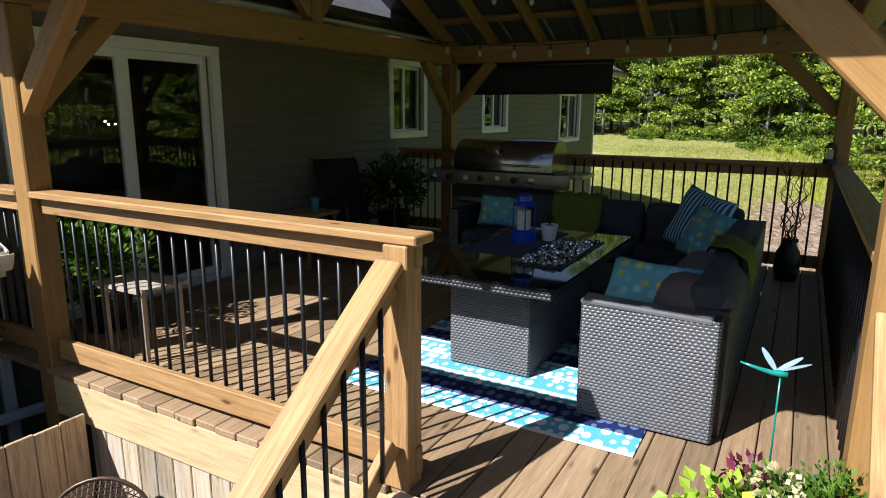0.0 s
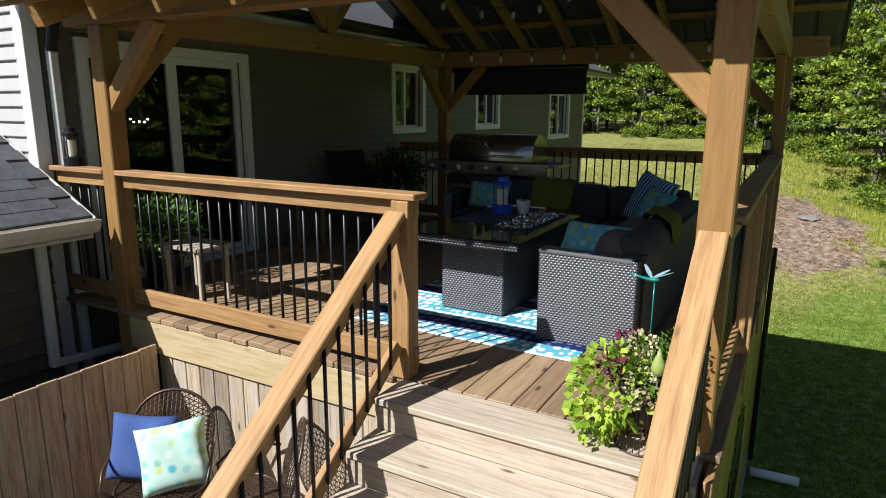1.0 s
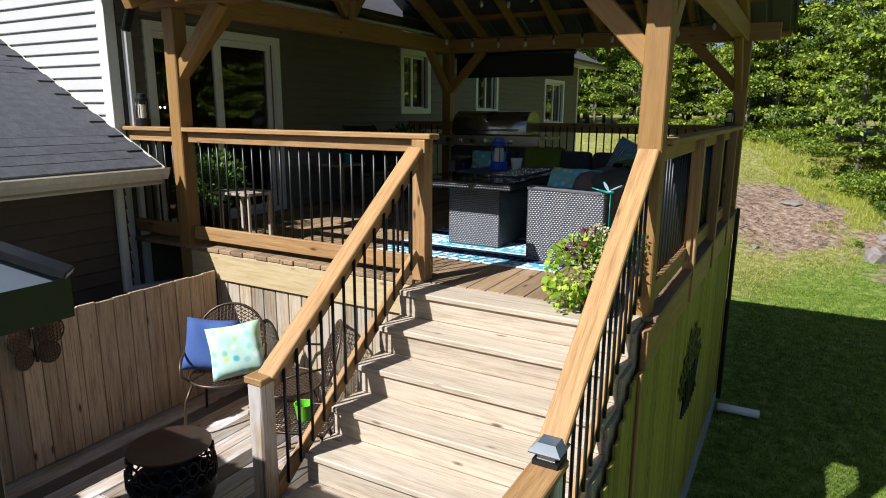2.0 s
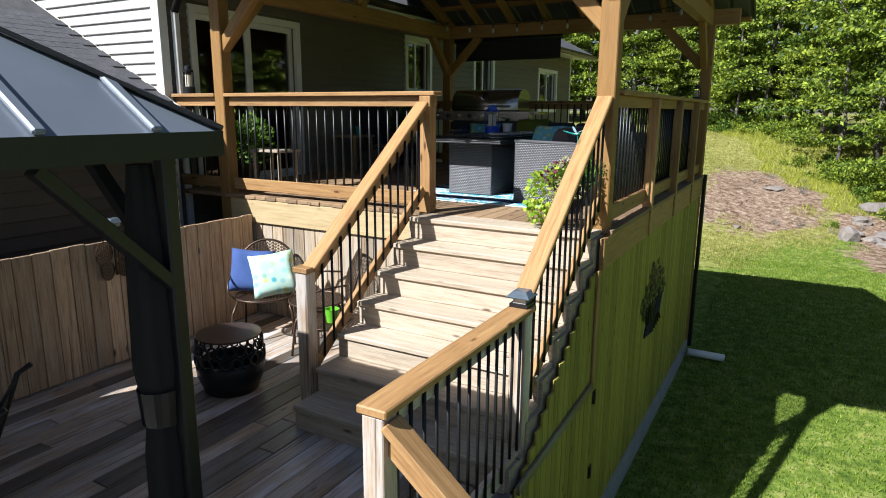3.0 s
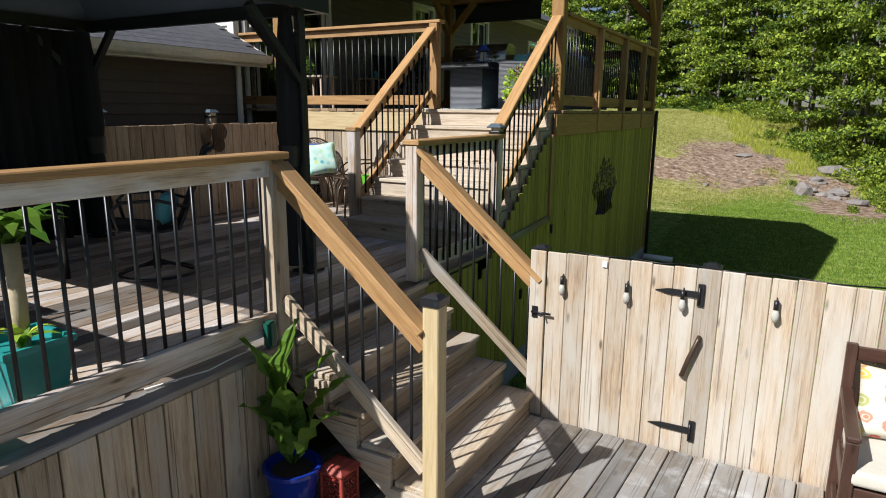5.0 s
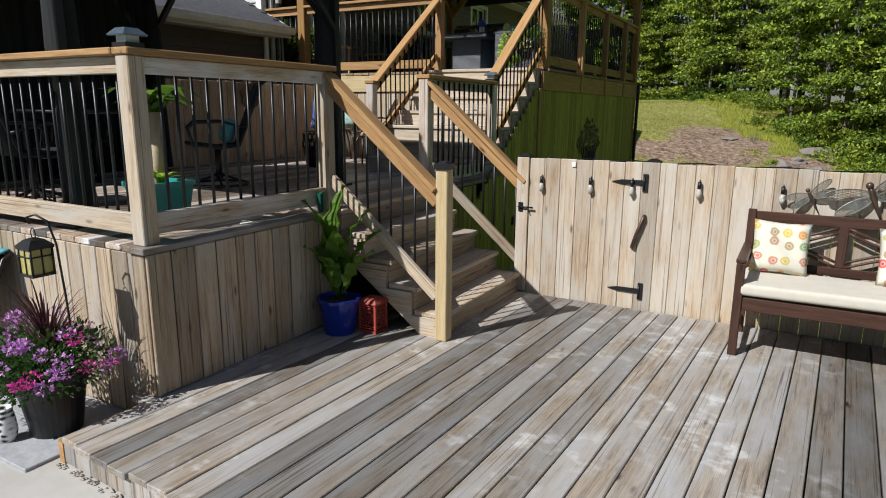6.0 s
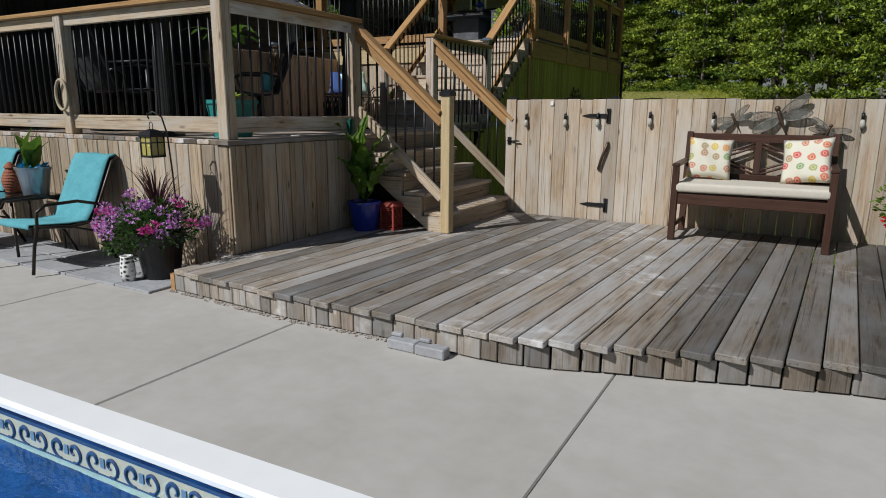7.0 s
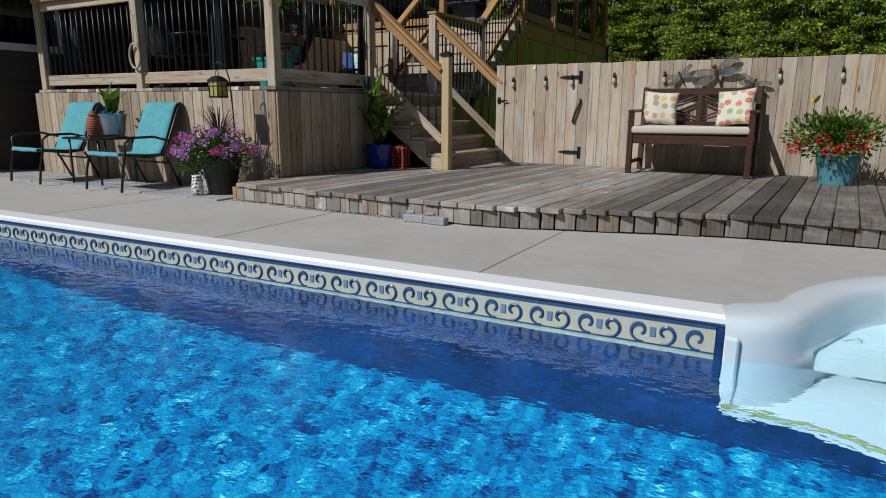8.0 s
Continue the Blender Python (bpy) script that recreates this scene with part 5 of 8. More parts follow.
def woven_box(parent, lo, hi, sides="fblr", name="panel", weave=M_WICKER):
    """A wicker carcass: dark body with woven faces. f: -y, b: +y, l: -x, r: +x."""
    body = slab(name, lo, hi, M_WICKDARK, parent)
    w, d, h = hi[0] - lo[0], hi[1] - lo[1], hi[2] - lo[2]
    cx, cy = (lo[0] + hi[0]) / 2, (lo[1] + hi[1]) / 2
    for s in sides:
        m = {"f": pose(cx, lo[1] - 0.002, lo[2]), "b": pose(cx, hi[1] + 0.002, lo[2], 0, 0, 180),
             "l": pose(lo[0] - 0.002, cy, lo[2], 0, 0, -90), "r": pose(hi[0] + 0.002, cy, lo[2], 0, 0, 90)}[s]
        link("weave", weave_mesh(w if s in "fb" else d, h, weave), body, m, kind="stuff")
    return body


# ---- upper deck: sofa, table, rug ----
sofa = thing("sectional_sofa", "grey wicker corner sofa with charcoal cushions", "sofa", base=(-0.5, 4.2, ZU))
Z = ZU + 0.012
woven_box(sofa, (-0.855, 2.92, Z), (-0.235, 3.02, ZU + 0.60), "flr", "end_panel")
board("arm_rail", (-0.865, 2.97, ZU + 0.605), (-0.26, 2.97, ZU + 0.59), 0.125, 0.03, M_WICKER, sofa, bevel=0.012)
woven_box(sofa, (-0.855, 3.02, Z), (-0.33, 5.2, ZU + 0.27), "l", "seat_base")
woven_box(sofa, (-0.33, 3.02, Z), (-0.21, 5.9, ZU + 0.62), "r", "back_panel")
woven_box(sofa, (-2.75, 5.2, Z), (-0.33, 5.78, ZU + 0.27), "fl", "seat_base")
woven_box(sofa, (-2.75, 5.78, Z), (-0.33, 5.9, ZU + 0.62), "b", "back_panel")
woven_box(sofa, (-2.85, 5.2, Z), (-2.755, 5.9, ZU + 0.60), "fl", "end_panel")
for y0, y1 in ((3.04, 4.1), (4.12, 5.18)):
    soft("seat_cushion", (-0.86, y0, ZU + 0.275), (-0.42, y1, ZU + 0.41), M_CUSHION, sofa)
    c = soft("back_cushion", (-0.40, y0, ZU + 0.38), (-0.24, y1, ZU + 0.73), M_CUSHION, sofa, r=0.07)
for x0, x1 in ((-2.74, -1.96), (-1.94, -1.16), (-1.14, -0.36)):
    soft("seat_cushion", (x0, 5.2, ZU + 0.275), (x1, 5.66, ZU + 0.41), M_CUSHION, sofa)
    soft("back_cushion", (x0, 5.62, ZU + 0.38), (x1, 5.79, ZU + 0.74), M_CUSHION, sofa, r=0.07)
pillow("turquoise and yellow paisley pillow on the sofa", M_PAISLEY, 0.48, 0.36, 0.16, pose(-0.62, 3.26, ZU + 0.59, -34, 0, -14), "sofa pillows")
pillow("blue striped pillow leaning in the sofa corner", M_STRIPE, 0.50, 0.50, 0.16, pose(-0.66, 5.28, ZU + 0.66, -22, 12, -38), "sofa pillows")
pillow("turquoise paisley pillow in the sofa corner", M_PAISLEY, 0.42, 0.42, 0.14, pose(-0.58, 5.05, ZU + 0.60, -26, 8, -48), "sofa pillows")
pillow("turquoise paisley pillow at the sofa's far end", M_PAISLEY, 0.50, 0.30, 0.14, pose(-2.45, 5.52, ZU + 0.57, -18, 0, 0), "sofa pillows")
soft("bolster", (-0.19, -0.42, -0.16), (0.19, 0.42, 0.16), plain("worn denim cloth", (0.085, 0.085, 0.11), 0.95, second=(0.12, 0.085, 0.075), scale=8, bumpy=0.2), sofa, r=0.15, m=pose(-0.38, 3.46, ZU + 0.56, 0, 14, 0))


def drape(name, label, pts, width, axis, material, category):
    """A folded cloth laid over an edge: a strip along pts, width along axis."""
    bm = bmesh.new()
    ax = Vector(axis)
    n = 12
    rows = []
    for i, p in enumerate(pts):
        rows.append([bm.verts.new(Vector(p) + ax * (width * (k / n - 0.5)) + Vector((0, 0, 0.010 * math.sin(k * 1.7 + i)))) for k in range(n + 1)])
    for a, b in zip(rows, rows[1:]):
        for k in range(n):
            bm.faces.new((a[k], a[k + 1], b[k + 1], b[k]))
    bmesh.ops.recalc_face_normals(bm, faces=bm.faces)
    r = bmesh.ops.extrude_face_region(bm, geom=bm.faces[:])
    bmesh.ops.translate(bm, verts=[v for v in r["geom"] if isinstance(v, bmesh.types.BMVert)], vec=(0.006, 0, 0.014))
    bmesh.ops.recalc_face_normals(bm, faces=bm.faces)
    return tagged(part(name, bm, material, None, label, smooth=True), category=category)


drape("throw_blanket", "olive knitted throw over the sofa back", ((-0.62, 4.0, ZU + 0.44), (-0.47, 4.0, ZU + 0.6), (-0.41, 4.0, ZU + 0.745), (-0.30, 3.96, ZU + 0.77), (-0.2, 3.93, ZU + 0.72), (-0.165, 3.9, ZU + 0.58)), 0.38, (0, 1, 0), M_OLIVE, "throw")
drape("throw_blanket", "olive knitted throw on the back cushions", ((-1.75, 5.35, ZU + 0.43), (-1.75, 5.58, ZU + 0.5), (-1.75, 5.61, ZU + 0.72), (-1.75, 5.70, ZU + 0.765), (-1.75, 5.82, ZU + 0.73)), 0.46, (1, 0, 0), M_OLIVE, "throw")

table = thing("fire_table", "grey wicker fire table with dark glass top", "table", base=(-1.48, 3.75, ZU))
woven_box(table, (-1.735, 3.2, ZU + 0.016), (-1.235, 4.3, ZU + 0.56), "flr", "base")
woven_box(table, (-1.93, 2.96, ZU + 0.56), (-1.03, 4.56, ZU + 0.615), "flr", "rim", M_RIMWICK)
M_BGLASS = plain("black table glass", (0.012, 0.014, 0.016), 0.04, spec=0.6, scale=2)
slab("glass_top", (-1.95, 2.94, ZU + 0.617), (-1.01, 4.58, ZU + 0.627), M_BGLASS, table, bevel=0.003)
slab("burner_tray", (-1.42, 3.35, ZU + 0.628), (-1.12, 4.25, ZU + 0.634), M_BLACK, table)
rnd = random.Random(5)
bm = bmesh.new()
for i in range(260):
    s = rnd.uniform(0.008, 0.02)
    bmesh.ops.create_icosphere(bm, subdivisions=1, radius=s, matrix=Matrix.Translation((rnd.uniform(-1.40, -1.14), rnd.uniform(3.38, 4.22), ZU + 0.634 + s * 0.5)) @ pose(0, 0, 0, rnd.uniform(0, 90), rnd.uniform(0, 90), 0))
part("fire_glass", bm, plain("crushed reflective glass", (0.5, 0.52, 0.52), 0.08, 0.8), table, "crushed silver fire glass", kind="stuff")
runner = tagged(slab("table_runner", (-1.86, 3.55, ZU + 0.628), (-1.44, 4.45, ZU + 0.632), plain("blue runner cloth", (0.05, 0.07, 0.13), 0.9, scale=150), None, "slate blue cloth runner on the table"), category="runner")
sh = thing("wind_guard", "clear tempered glass guard round the burner", "wind guard", base=(-1.27, 3.8, ZU + 0.63))
for lo, hi in (((-1.83, 3.62, ZU + 0.64), (-1.825, 3.9, ZU + 0.72)),):
    slab("pane", lo, hi, M_GLASS, sh)


def candle_lantern(name, label, x, y, z, h, r, material, cap_material=None, candle=True):
    l = thing(name, label, "lantern", base=(x, y, z))
    bm = bmesh.new()
    lathe(bm, ((r * 1.15, z), (r * 1.15, z + h * 0.22), (r * 0.95, z + h * 0.25)), 20, Matrix.Translation((x, y, 0)))
    part("base", bm, material, l, smooth=False)
    bm = bmesh.new()
    lathe(bm, ((r, z + h * 0.76), (r * 1.02, z + h * 0.84), (r * 0.7, z + h * 0.86), (r * 0.62, z + h * 0.97), (r * 0.3, z + h)), 20, Matrix.Translation((x, y, 0)))
    part("cap", bm, cap_material or material, l)
    for k in range(4):
        a = k * math.pi / 2 + 0.5
        rod("upright", (x + r * math.cos(a), y + r * math.sin(a), z + h * 0.24), (x + r * math.cos(a), y + r * math.sin(a), z + h * 0.78), 0.005, material, l)
    if candle:
        bm = bmesh.new()
        lathe(bm, ((r * 0.62, z + h * 0.24), (r * 0.62, z + h * 0.66), (r * 0.5, z + h * 0.67)), 16, Matrix.Translation((x, y, 0)))
        part("candle", bm, M_CANDLE, l, smooth=False)
    return l


candle_lantern("lantern", "bright blue metal lantern with a cream candle", -1.62, 4.02, ZU + 0.633, 0.32, 0.075, plain("bright blue enamel", (0.01, 0.06, 0.55), 0.3))


# ---- leaves ----
def leaf_material(name, dark, light, trans=0.35):
    m, nt, b = nodes_of(name, 0.5, spec=0.3)
    g = nt.nodes.new("ShaderNodeNewGeometry")
    col = ramp(nt, g.outputs["Random Per Island"], ((0.0, dark), (0.5, [(p * 2 + q) / 3 for p, q in zip(dark, light)]), (1.0, light)))
    nt.links.new(col, b.inputs["Base Color"])
    t = nt.nodes.new("ShaderNodeBsdfTranslucent")
    nt.links.new(col, t.inputs[0])
    mx = nt.nodes.new("ShaderNodeMixShader")
    mx.inputs[0].default_value = trans
    out = nt.nodes["Material Output"]
    nt.links.new(b.outputs[0], mx.inputs[1])
    nt.links.new(t.outputs[0], mx.inputs[2])
    nt.links.new(mx.outputs[0], out.inputs["Surface"])
    return m


M_LEAF = leaf_material("fresh leaves", (0.05, 0.12, 0.012), (0.16, 0.27, 0.03))
M_LIME = leaf_material("lime leaves", (0.16, 0.30, 0.02), (0.56, 0.68, 0.08))
M_DARKLEAF = leaf_material("dark leaves", (0.025, 0.065, 0.012), (0.07, 0.14, 0.03))
M_MAROON = leaf_material("maroon leaves", (0.08, 0.01, 0.03), (0.25, 0.04, 0.09))
M_BLOOM = leaf_material("cream hydrangea petals", (0.50, 0.46, 0.22), (0.72, 0.66, 0.42))
M_PURPLE = leaf_material("violet petals", (0.40, 0.10, 0.45), (0.82, 0.55, 0.84))
M_PINK = leaf_material("magenta petals", (0.50, 0.02, 0.22), (0.70, 0.12, 0.45))
M_RED = leaf_material("red petals", (0.6, 0.01, 0.015), (0.85, 0.05, 0.04))


def leaves(rng, n, place, size, up=0.35, shape=1.6):
    """Vertices and faces of n pointed leaves; place() gives a point and an outward way."""
    verts, faces = [], []
    for i in range(n):
        p, d = place(rng)
        d = (Vector(d) + Vector((rng.gauss(0, 0.5), rng.gauss(0, 0.5), rng.gauss(up, 0.4)))).normalized()
        s = size * rng.uniform(0.6, 1.3)
        side = d.cross(Vector((rng.gauss(0, 1), rng.gauss(0, 1), rng.gauss(0, 1)))).normalized()
        nrm = d.cross(side)
        k = len(verts)
        L = s * shape
        p = Vector(p)
        verts += [p, p + d * L * 0.45 + side * s * 0.42 + nrm * s * 0.06, p + d * L, p + d * L * 0.45 - side * s * 0.42 + nrm * s * 0.06]
        faces.append((k, k + 1, k + 2, k + 3))
    return verts, faces


def leaf_part(name, verts, faces, material, parent, label="", m=None, kind="stuff"):
    me = bpy.data.meshes.new(name)
    me.from_pydata([tuple(v) for v in verts], [], faces)
    me.materials.append(material)
    return link(name, me, parent, m or Matrix(), label, kind)


def in_ball(c, r, flat=1.0, shell=0.6):
    c = Vector(c)
    def place(rng):
        while True:
            d = Vector((rng.uniform(-1, 1), rng.uniform(-1, 1), rng.uniform(-1, 1)))
            if 0.05 < d.length <= 1:
                break
        q = d.normalized() * (shell + (1 - shell) * rng.random())
        return c + Vector((q.x * r, q.y * r, q.z * r * flat)), d.normalized()
    return place


def blades(rng, n, c, spread, height, width, curve=0.4):
    """Arching strap leaves from one crown."""
    verts, faces = [], []
    for i in range(n):
        a = rng.uniform(0, math.tau)
        h = height * rng.uniform(0.6, 1.1)
        out = spread * rng.uniform(0.3, 1.0)
        d = Vector((math.cos(a), math.sin(a), 0))
        s = Vector((-d.y, d.x, 0))
        k = len(verts)
        N = 6
        for j in range(N + 1):
            f = j / N
            p = Vector(c) + d * out * (f ** 1.5) + Vector((0, 0, h * (f - curve * f ** 3)))
            w = width * (math.sin(math.pi * min(1, f * 0.9 + 0.12)) ** 0.7) * 0.5
            verts += [p - s * w, p + s * w + Vector((0, 0, 0.0))]
        for j in range(N):
            faces.append((k + 2 * j, k + 2 * j + 1, k + 2 * j + 3, k + 2 * j + 2))
    return verts, faces


def pot(parent, x, y, z, r0, r1, h, material, name="pot", rim=True):
    bm = bmesh.new()
    prof = [(r0, z), (r0 + (r1 - r0) * 0.5, z + h * 0.5), (r1, z + h * 0.92)]
    prof += [(r1 * 1.07, z + h * 0.92), (r1 * 1.07, z + h), (r1 * 0.93, z + h), (r1 * 0.9, z + h * 0.9)] if rim else [(r1, z + h), (r1 * 0.93, z + h), (r1 * 0.9, z + h * 0.9)]
    lathe(bm, prof, 28, Matrix.Translation((x, y, 0)))
    p = part(name, bm, material, parent, smooth=False)
    bm = bmesh.new()
    lathe(bm, ((r1 * 0.93, z + h * 0.86), (r1 * 0.6, z + h * 0.93)), 20, Matrix.Translation((x, y, 0)))
    part("soil", bm, M_SOIL, p)
    return p


rnd = random.Random(11)
tp = thing("potted_succulent", "small green succulent in a white pot", "plant", base=(-1.47, 4.12, ZU + 0.633))
pot(tp, -1.47, 4.12, ZU + 0.634, 0.045, 0.06, 0.11, M_POTWHITE, rim=False)
leaf_part("leaves", *blades(rnd, 26, (-1.47, 4.12, ZU + 0.73), 0.07, 0.13, 0.016), M_DARKLEAF, tp)


def rug_material():
    m, nt, b = nodes_of("printed outdoor rug", 0.95, spec=0.1)
    tc = nt.nodes.new("ShaderNodeTexCoord")
    sp = nt.nodes.new("ShaderNodeSeparateXYZ")
    nt.links.new(tc.outputs["Object"], sp.inputs[0])
    white, aqua, navy, slate = (0.62, 0.66, 0.68), (0.10, 0.36, 0.46), (0.012, 0.022, 0.085), (0.10, 0.14, 0.28)
    md = nt.nodes.new("ShaderNodeMath")
    md.operation = "FRACT"
    sc = nt.nodes.new("ShaderNodeMath")
    sc.operation = "MULTIPLY"
    sc.inputs[1].default_value = 1 / 1.05
    nt.links.new(sp.outputs[1], sc.inputs[0])
    nt.links.new(sc.outputs[0], md.inputs[0])
    def bands(stops):
        r = nt.nodes.new("ShaderNodeValToRGB")
        r.color_ramp.interpolation = "CONSTANT"
        e = r.color_ramp.elements
        while len(e) < len(stops):
            e.new(0.5)
        for el, (p, c) in zip(e, stops):
            el.position, el.color = p, (*c, 1)
        nt.links.new(md.outputs[0], r.inputs[0])
        return r.outputs[0]
    base = bands(((0, white), (0.02, aqua), (0.17, navy), (0.33, aqua), (0.40, white), (0.43, aqua), (0.60, white), (0.63, aqua), (0.78, white), (0.81, navy), (0.98, white)))
    mark = bands(((0, white), (0.02, white), (0.17, slate), (0.33, white), (0.40, white), (0.43, white), (0.60, white), (0.63, white), (0.78, white), (0.81, slate), (0.98, white)))
    # rows of dashes: one row to each 0.1 m, each dash of its own length
    mp = nt.nodes.new("ShaderNodeMapping")
    mp.inputs["Scale"].default_value = (17, 12, 0.01)
    nt.links.new(tc.outputs["Object"], mp.inputs[0])
    v = add(nt, "ShaderNodeTexVoronoi", Scale=1.0, Randomness=0.45)
    nt.links.new(mp.outputs[0], v.inputs["Vector"])
    dash = ramp(nt, v.outputs["Distance"], ((0.40, (1, 1, 1)), (0.46, (0, 0, 0))))
    col = mix(nt, dash, base, mark)
    nt.links.new(col, b.inputs["Base Color"])
    bump(nt, b, noise_tex(nt, coords(nt), 180, 2), 0.4, 0.003)
    return m


bm = bmesh.new()
bm_box(bm, (-0.83, 0, 0), (0.83, 2.42, 0.008))
bmesh.ops.bevel(bm, geom=bm.edges[:], offset=0.003, segments=1, affect="EDGES")
tagged(part("rug", bm, rug_material(), None, "turquoise, navy and white patterned outdoor rug", m=pose(-1.34, 2.64, ZU + 0.002)), category="rug")

# ---- barbecue ----
grill = thing("barbecue_grill", "stainless gas barbecue with hood and side shelves", "grill", base=(-2.95, 6.35, ZU))
gx0, gx1, gy0, gy1 = -3.34, -2.145, 6.12, 6.62
slab("cabinet", (gx0, gy0 + 0.02, ZU + 0.07), (gx1, gy1, ZU + 0.72), plain("black enamel", (0.02, 0.02, 0.022), 0.3), grill, bevel=0.01)
for x0, x1, hx in ((gx0 + 0.02, (gx0 + gx1) / 2 - 0.005, -3.0), ((gx0 + gx1) / 2 + 0.005, gx1 - 0.02, -2.9)):
    d = slab("door", (x0, gy0 - 0.002, ZU + 0.1), (x1, gy0 + 0.018, ZU + 0.6), M_STEEL, grill, bevel=0.004)
    rod("handle", (x0 + 0.08, gy0 - 0.035, ZU + 0.54), (x1 - 0.06, gy0 - 0.035, ZU + 0.54), 0.009, M_STEEL, d)
pn = slab("control_panel", (gx0 - 0.28, gy0 - 0.06, ZU + 0.74), (gx1 + 0.17, gy0 + 0.06, ZU + 0.88), M_STEEL, grill, bevel=0.012)
for k in range(7):
    x = gx0 - 0.18 + k * 0.19
    bm = bmesh.new()
    lathe(bm, ((0.034, 0), (0.034, 0.012), (0.024, 0.014), (0.022, 0.04), (0.012, 0.042)), 16, pose(x, gy0 - 0.062, ZU + 0.81, 90))
    part("knob", bm, M_BLACK if k % 2 else M_STEEL, pn, smooth=False)
slab("side_shelf", (gx0 - 0.30, gy0 + 0.06, ZU + 0.84), (gx0, gy1, ZU + 0.88), M_STEEL, grill, bevel=0.008)
slab("side_shelf", (gx1, gy0 + 0.06, ZU + 0.84), (gx1 + 0.26, gy1, ZU + 0.88), M_STEEL, grill, bevel=0.008)
bm = bmesh.new()
prof = [((gy0 + gy1) / 2 - 0.255 * math.cos(k * math.pi / 18) * (1 + 0.06 * math.sin(k * math.pi / 18)), 0.9 + 0.31 * math.sin(k * math.pi / 18) ** 0.8) for k in range(19)]
a = [bm.verts.new((gx0 + 0.04, y, ZU + z)) for y, z in prof]
b = [bm.verts.new((gx1 - 0.04, y, ZU + z)) for y, z in prof]
for i in range(len(a) - 1):
    bm.faces.new((a[i], b[i], b[i + 1], a[i + 1]))
bm.faces.new(a)
bm.faces.new(b[::-1])
bmesh.ops.recalc_face_normals(bm, faces=bm.faces)
hood = part("hood", bm, M_STEEL, grill, "dented stainless hood")
hood.data.polygons.foreach_set("use_smooth", [len(p.vertices) == 4 for p in hood.data.polygons])
rod("handle", (gx0 + 0.14, gy0 - 0.05, ZU + 0.96), (gx1 - 0.14, gy0 - 0.05, ZU + 0.96), 0.013, M_STEEL, hood)
rod("gauge", ((gx0 + gx1) / 2, gy0 + 0.02, ZU + 1.09), ((gx0 + gx1) / 2, gy0 - 0.012, ZU + 1.10), 0.03, M_BLACK, hood)
slab("firebox", (gx0 + 0.03, gy0 + 0.06, ZU + 0.72), (gx1 - 0.03, gy1 - 0.01, ZU + 0.9), M_BLACK, grill)
for x in (gx0 + 0.07, gx1 - 0.07):
    for y in (gy0 + 0.08, gy1 - 0.06):
        rod("castor", (x - 0.015, y, ZU + 0.036), (x + 0.015, y, ZU + 0.036), 0.035, M_BLACK, grill, sides=14)

# ---- plants and small things on the upper deck ----
pl = thing("flower_planter", "mixed lime and maroon plants in a wire basket pot", "plant", base=(0.02, 1.84, ZU))
px, py = 0.06, 1.86
for k in range(26):
    a = k * math.tau / 26
    r0, r1, r2 = 0.12, 0.085, 0.14
    tube("wire", [(px + r * math.cos(a), py + r * math.sin(a), z) for r, z in ((r0, ZU + 0.005), (r1, ZU + 0.13), (0.10, ZU + 0.22), (r2, ZU + 0.33))], 0.003, M_BRONZE, pl, sides=4)
for r, z in ((0.12, ZU + 0.008), (0.14, ZU + 0.33)):
    tube("hoop", [(px + r * math.cos(k * math.tau / 20), py + r * math.sin(k * math.tau / 20), z) for k in range(20)], 0.005, M_BRONZE, pl, closed=True, sides=5)
pot(pl, px, py, ZU + 0.12, 0.07, 0.12, 0.2, M_BLACK)
leaf_part("trailing_leaves", *leaves(rnd, 420, in_ball((px - 0.14, py - 0.06, ZU + 0.27), 0.19, 1.1), 0.044, -0.3, 1.0), M_LIME, pl)
leaf_part("trailing_leaves", *leaves(rnd, 90, in_ball((px - 0.21, py - 0.10, ZU + 0.12), 0.10, 1.1), 0.042, -0.4, 1.0), M_LIME, pl)
leaf_part("green_leaves", *leaves(rnd, 420, in_ball((px + 0.02, py, ZU + 0.38), 0.18, 0.55), 0.03), M_LEAF, pl)
leaf_part("boxwood_foliage", *leaves(rnd, 700, in_ball((px + 0.13, py + 0.06, ZU + 0.45), 0.11, 1.0, 0.2), 0.014), M_LEAF, pl)
leaf_part("maroon_leaves", *leaves(rnd, 45, in_ball((px - 0.1, py + 0.05, ZU + 0.46), 0.06, 0.8), 0.026), M_MAROON, pl)
leaf_part("maroon_leaves", *leaves(rnd, 45, in_ball((px - 0.14, py - 0.12, ZU + 0.40), 0.06, 0.8), 0.026), M_MAROON, pl)
for c in ((px - 0.02, py - 0.04, ZU + 0.50), (px + 0.0, py - 0.13, ZU + 0.37), (px + 0.08, py - 0.12, ZU + 0.30), (px - 0.05, py - 0.16, ZU + 0.28)):
    leaf_part("bloom", *leaves(rnd, 110, in_ball(c, 0.06, 0.8, 0.8), 0.022, 0.1, 0.9), M_BLOOM, pl)
glass_ball = thing("garden_ornament", "pale green blown glass drop in the planter", "ornament", base=(0.13, 1.72, ZU + 0.4))
bm = bmesh.new()
lathe(bm, ((0.005, 0.35), (0.02, 0.36), (0.032, 0.385), (0.028, 0.41), (0.012, 0.445), (0.003, 0.475)), 16, Matrix.Translation((0.13, 1.72, ZU + 0.05)))
part("drop", bm, plain("green glass ball", (0.35, 0.42, 0.12), 0.08, spec=0.8), glass_ball, smooth=True)
rod("stake", (0.13, 1.72, ZU + 0.2), (0.13, 1.72, ZU + 0.39), 0.004, M_BRONZE, glass_ball)


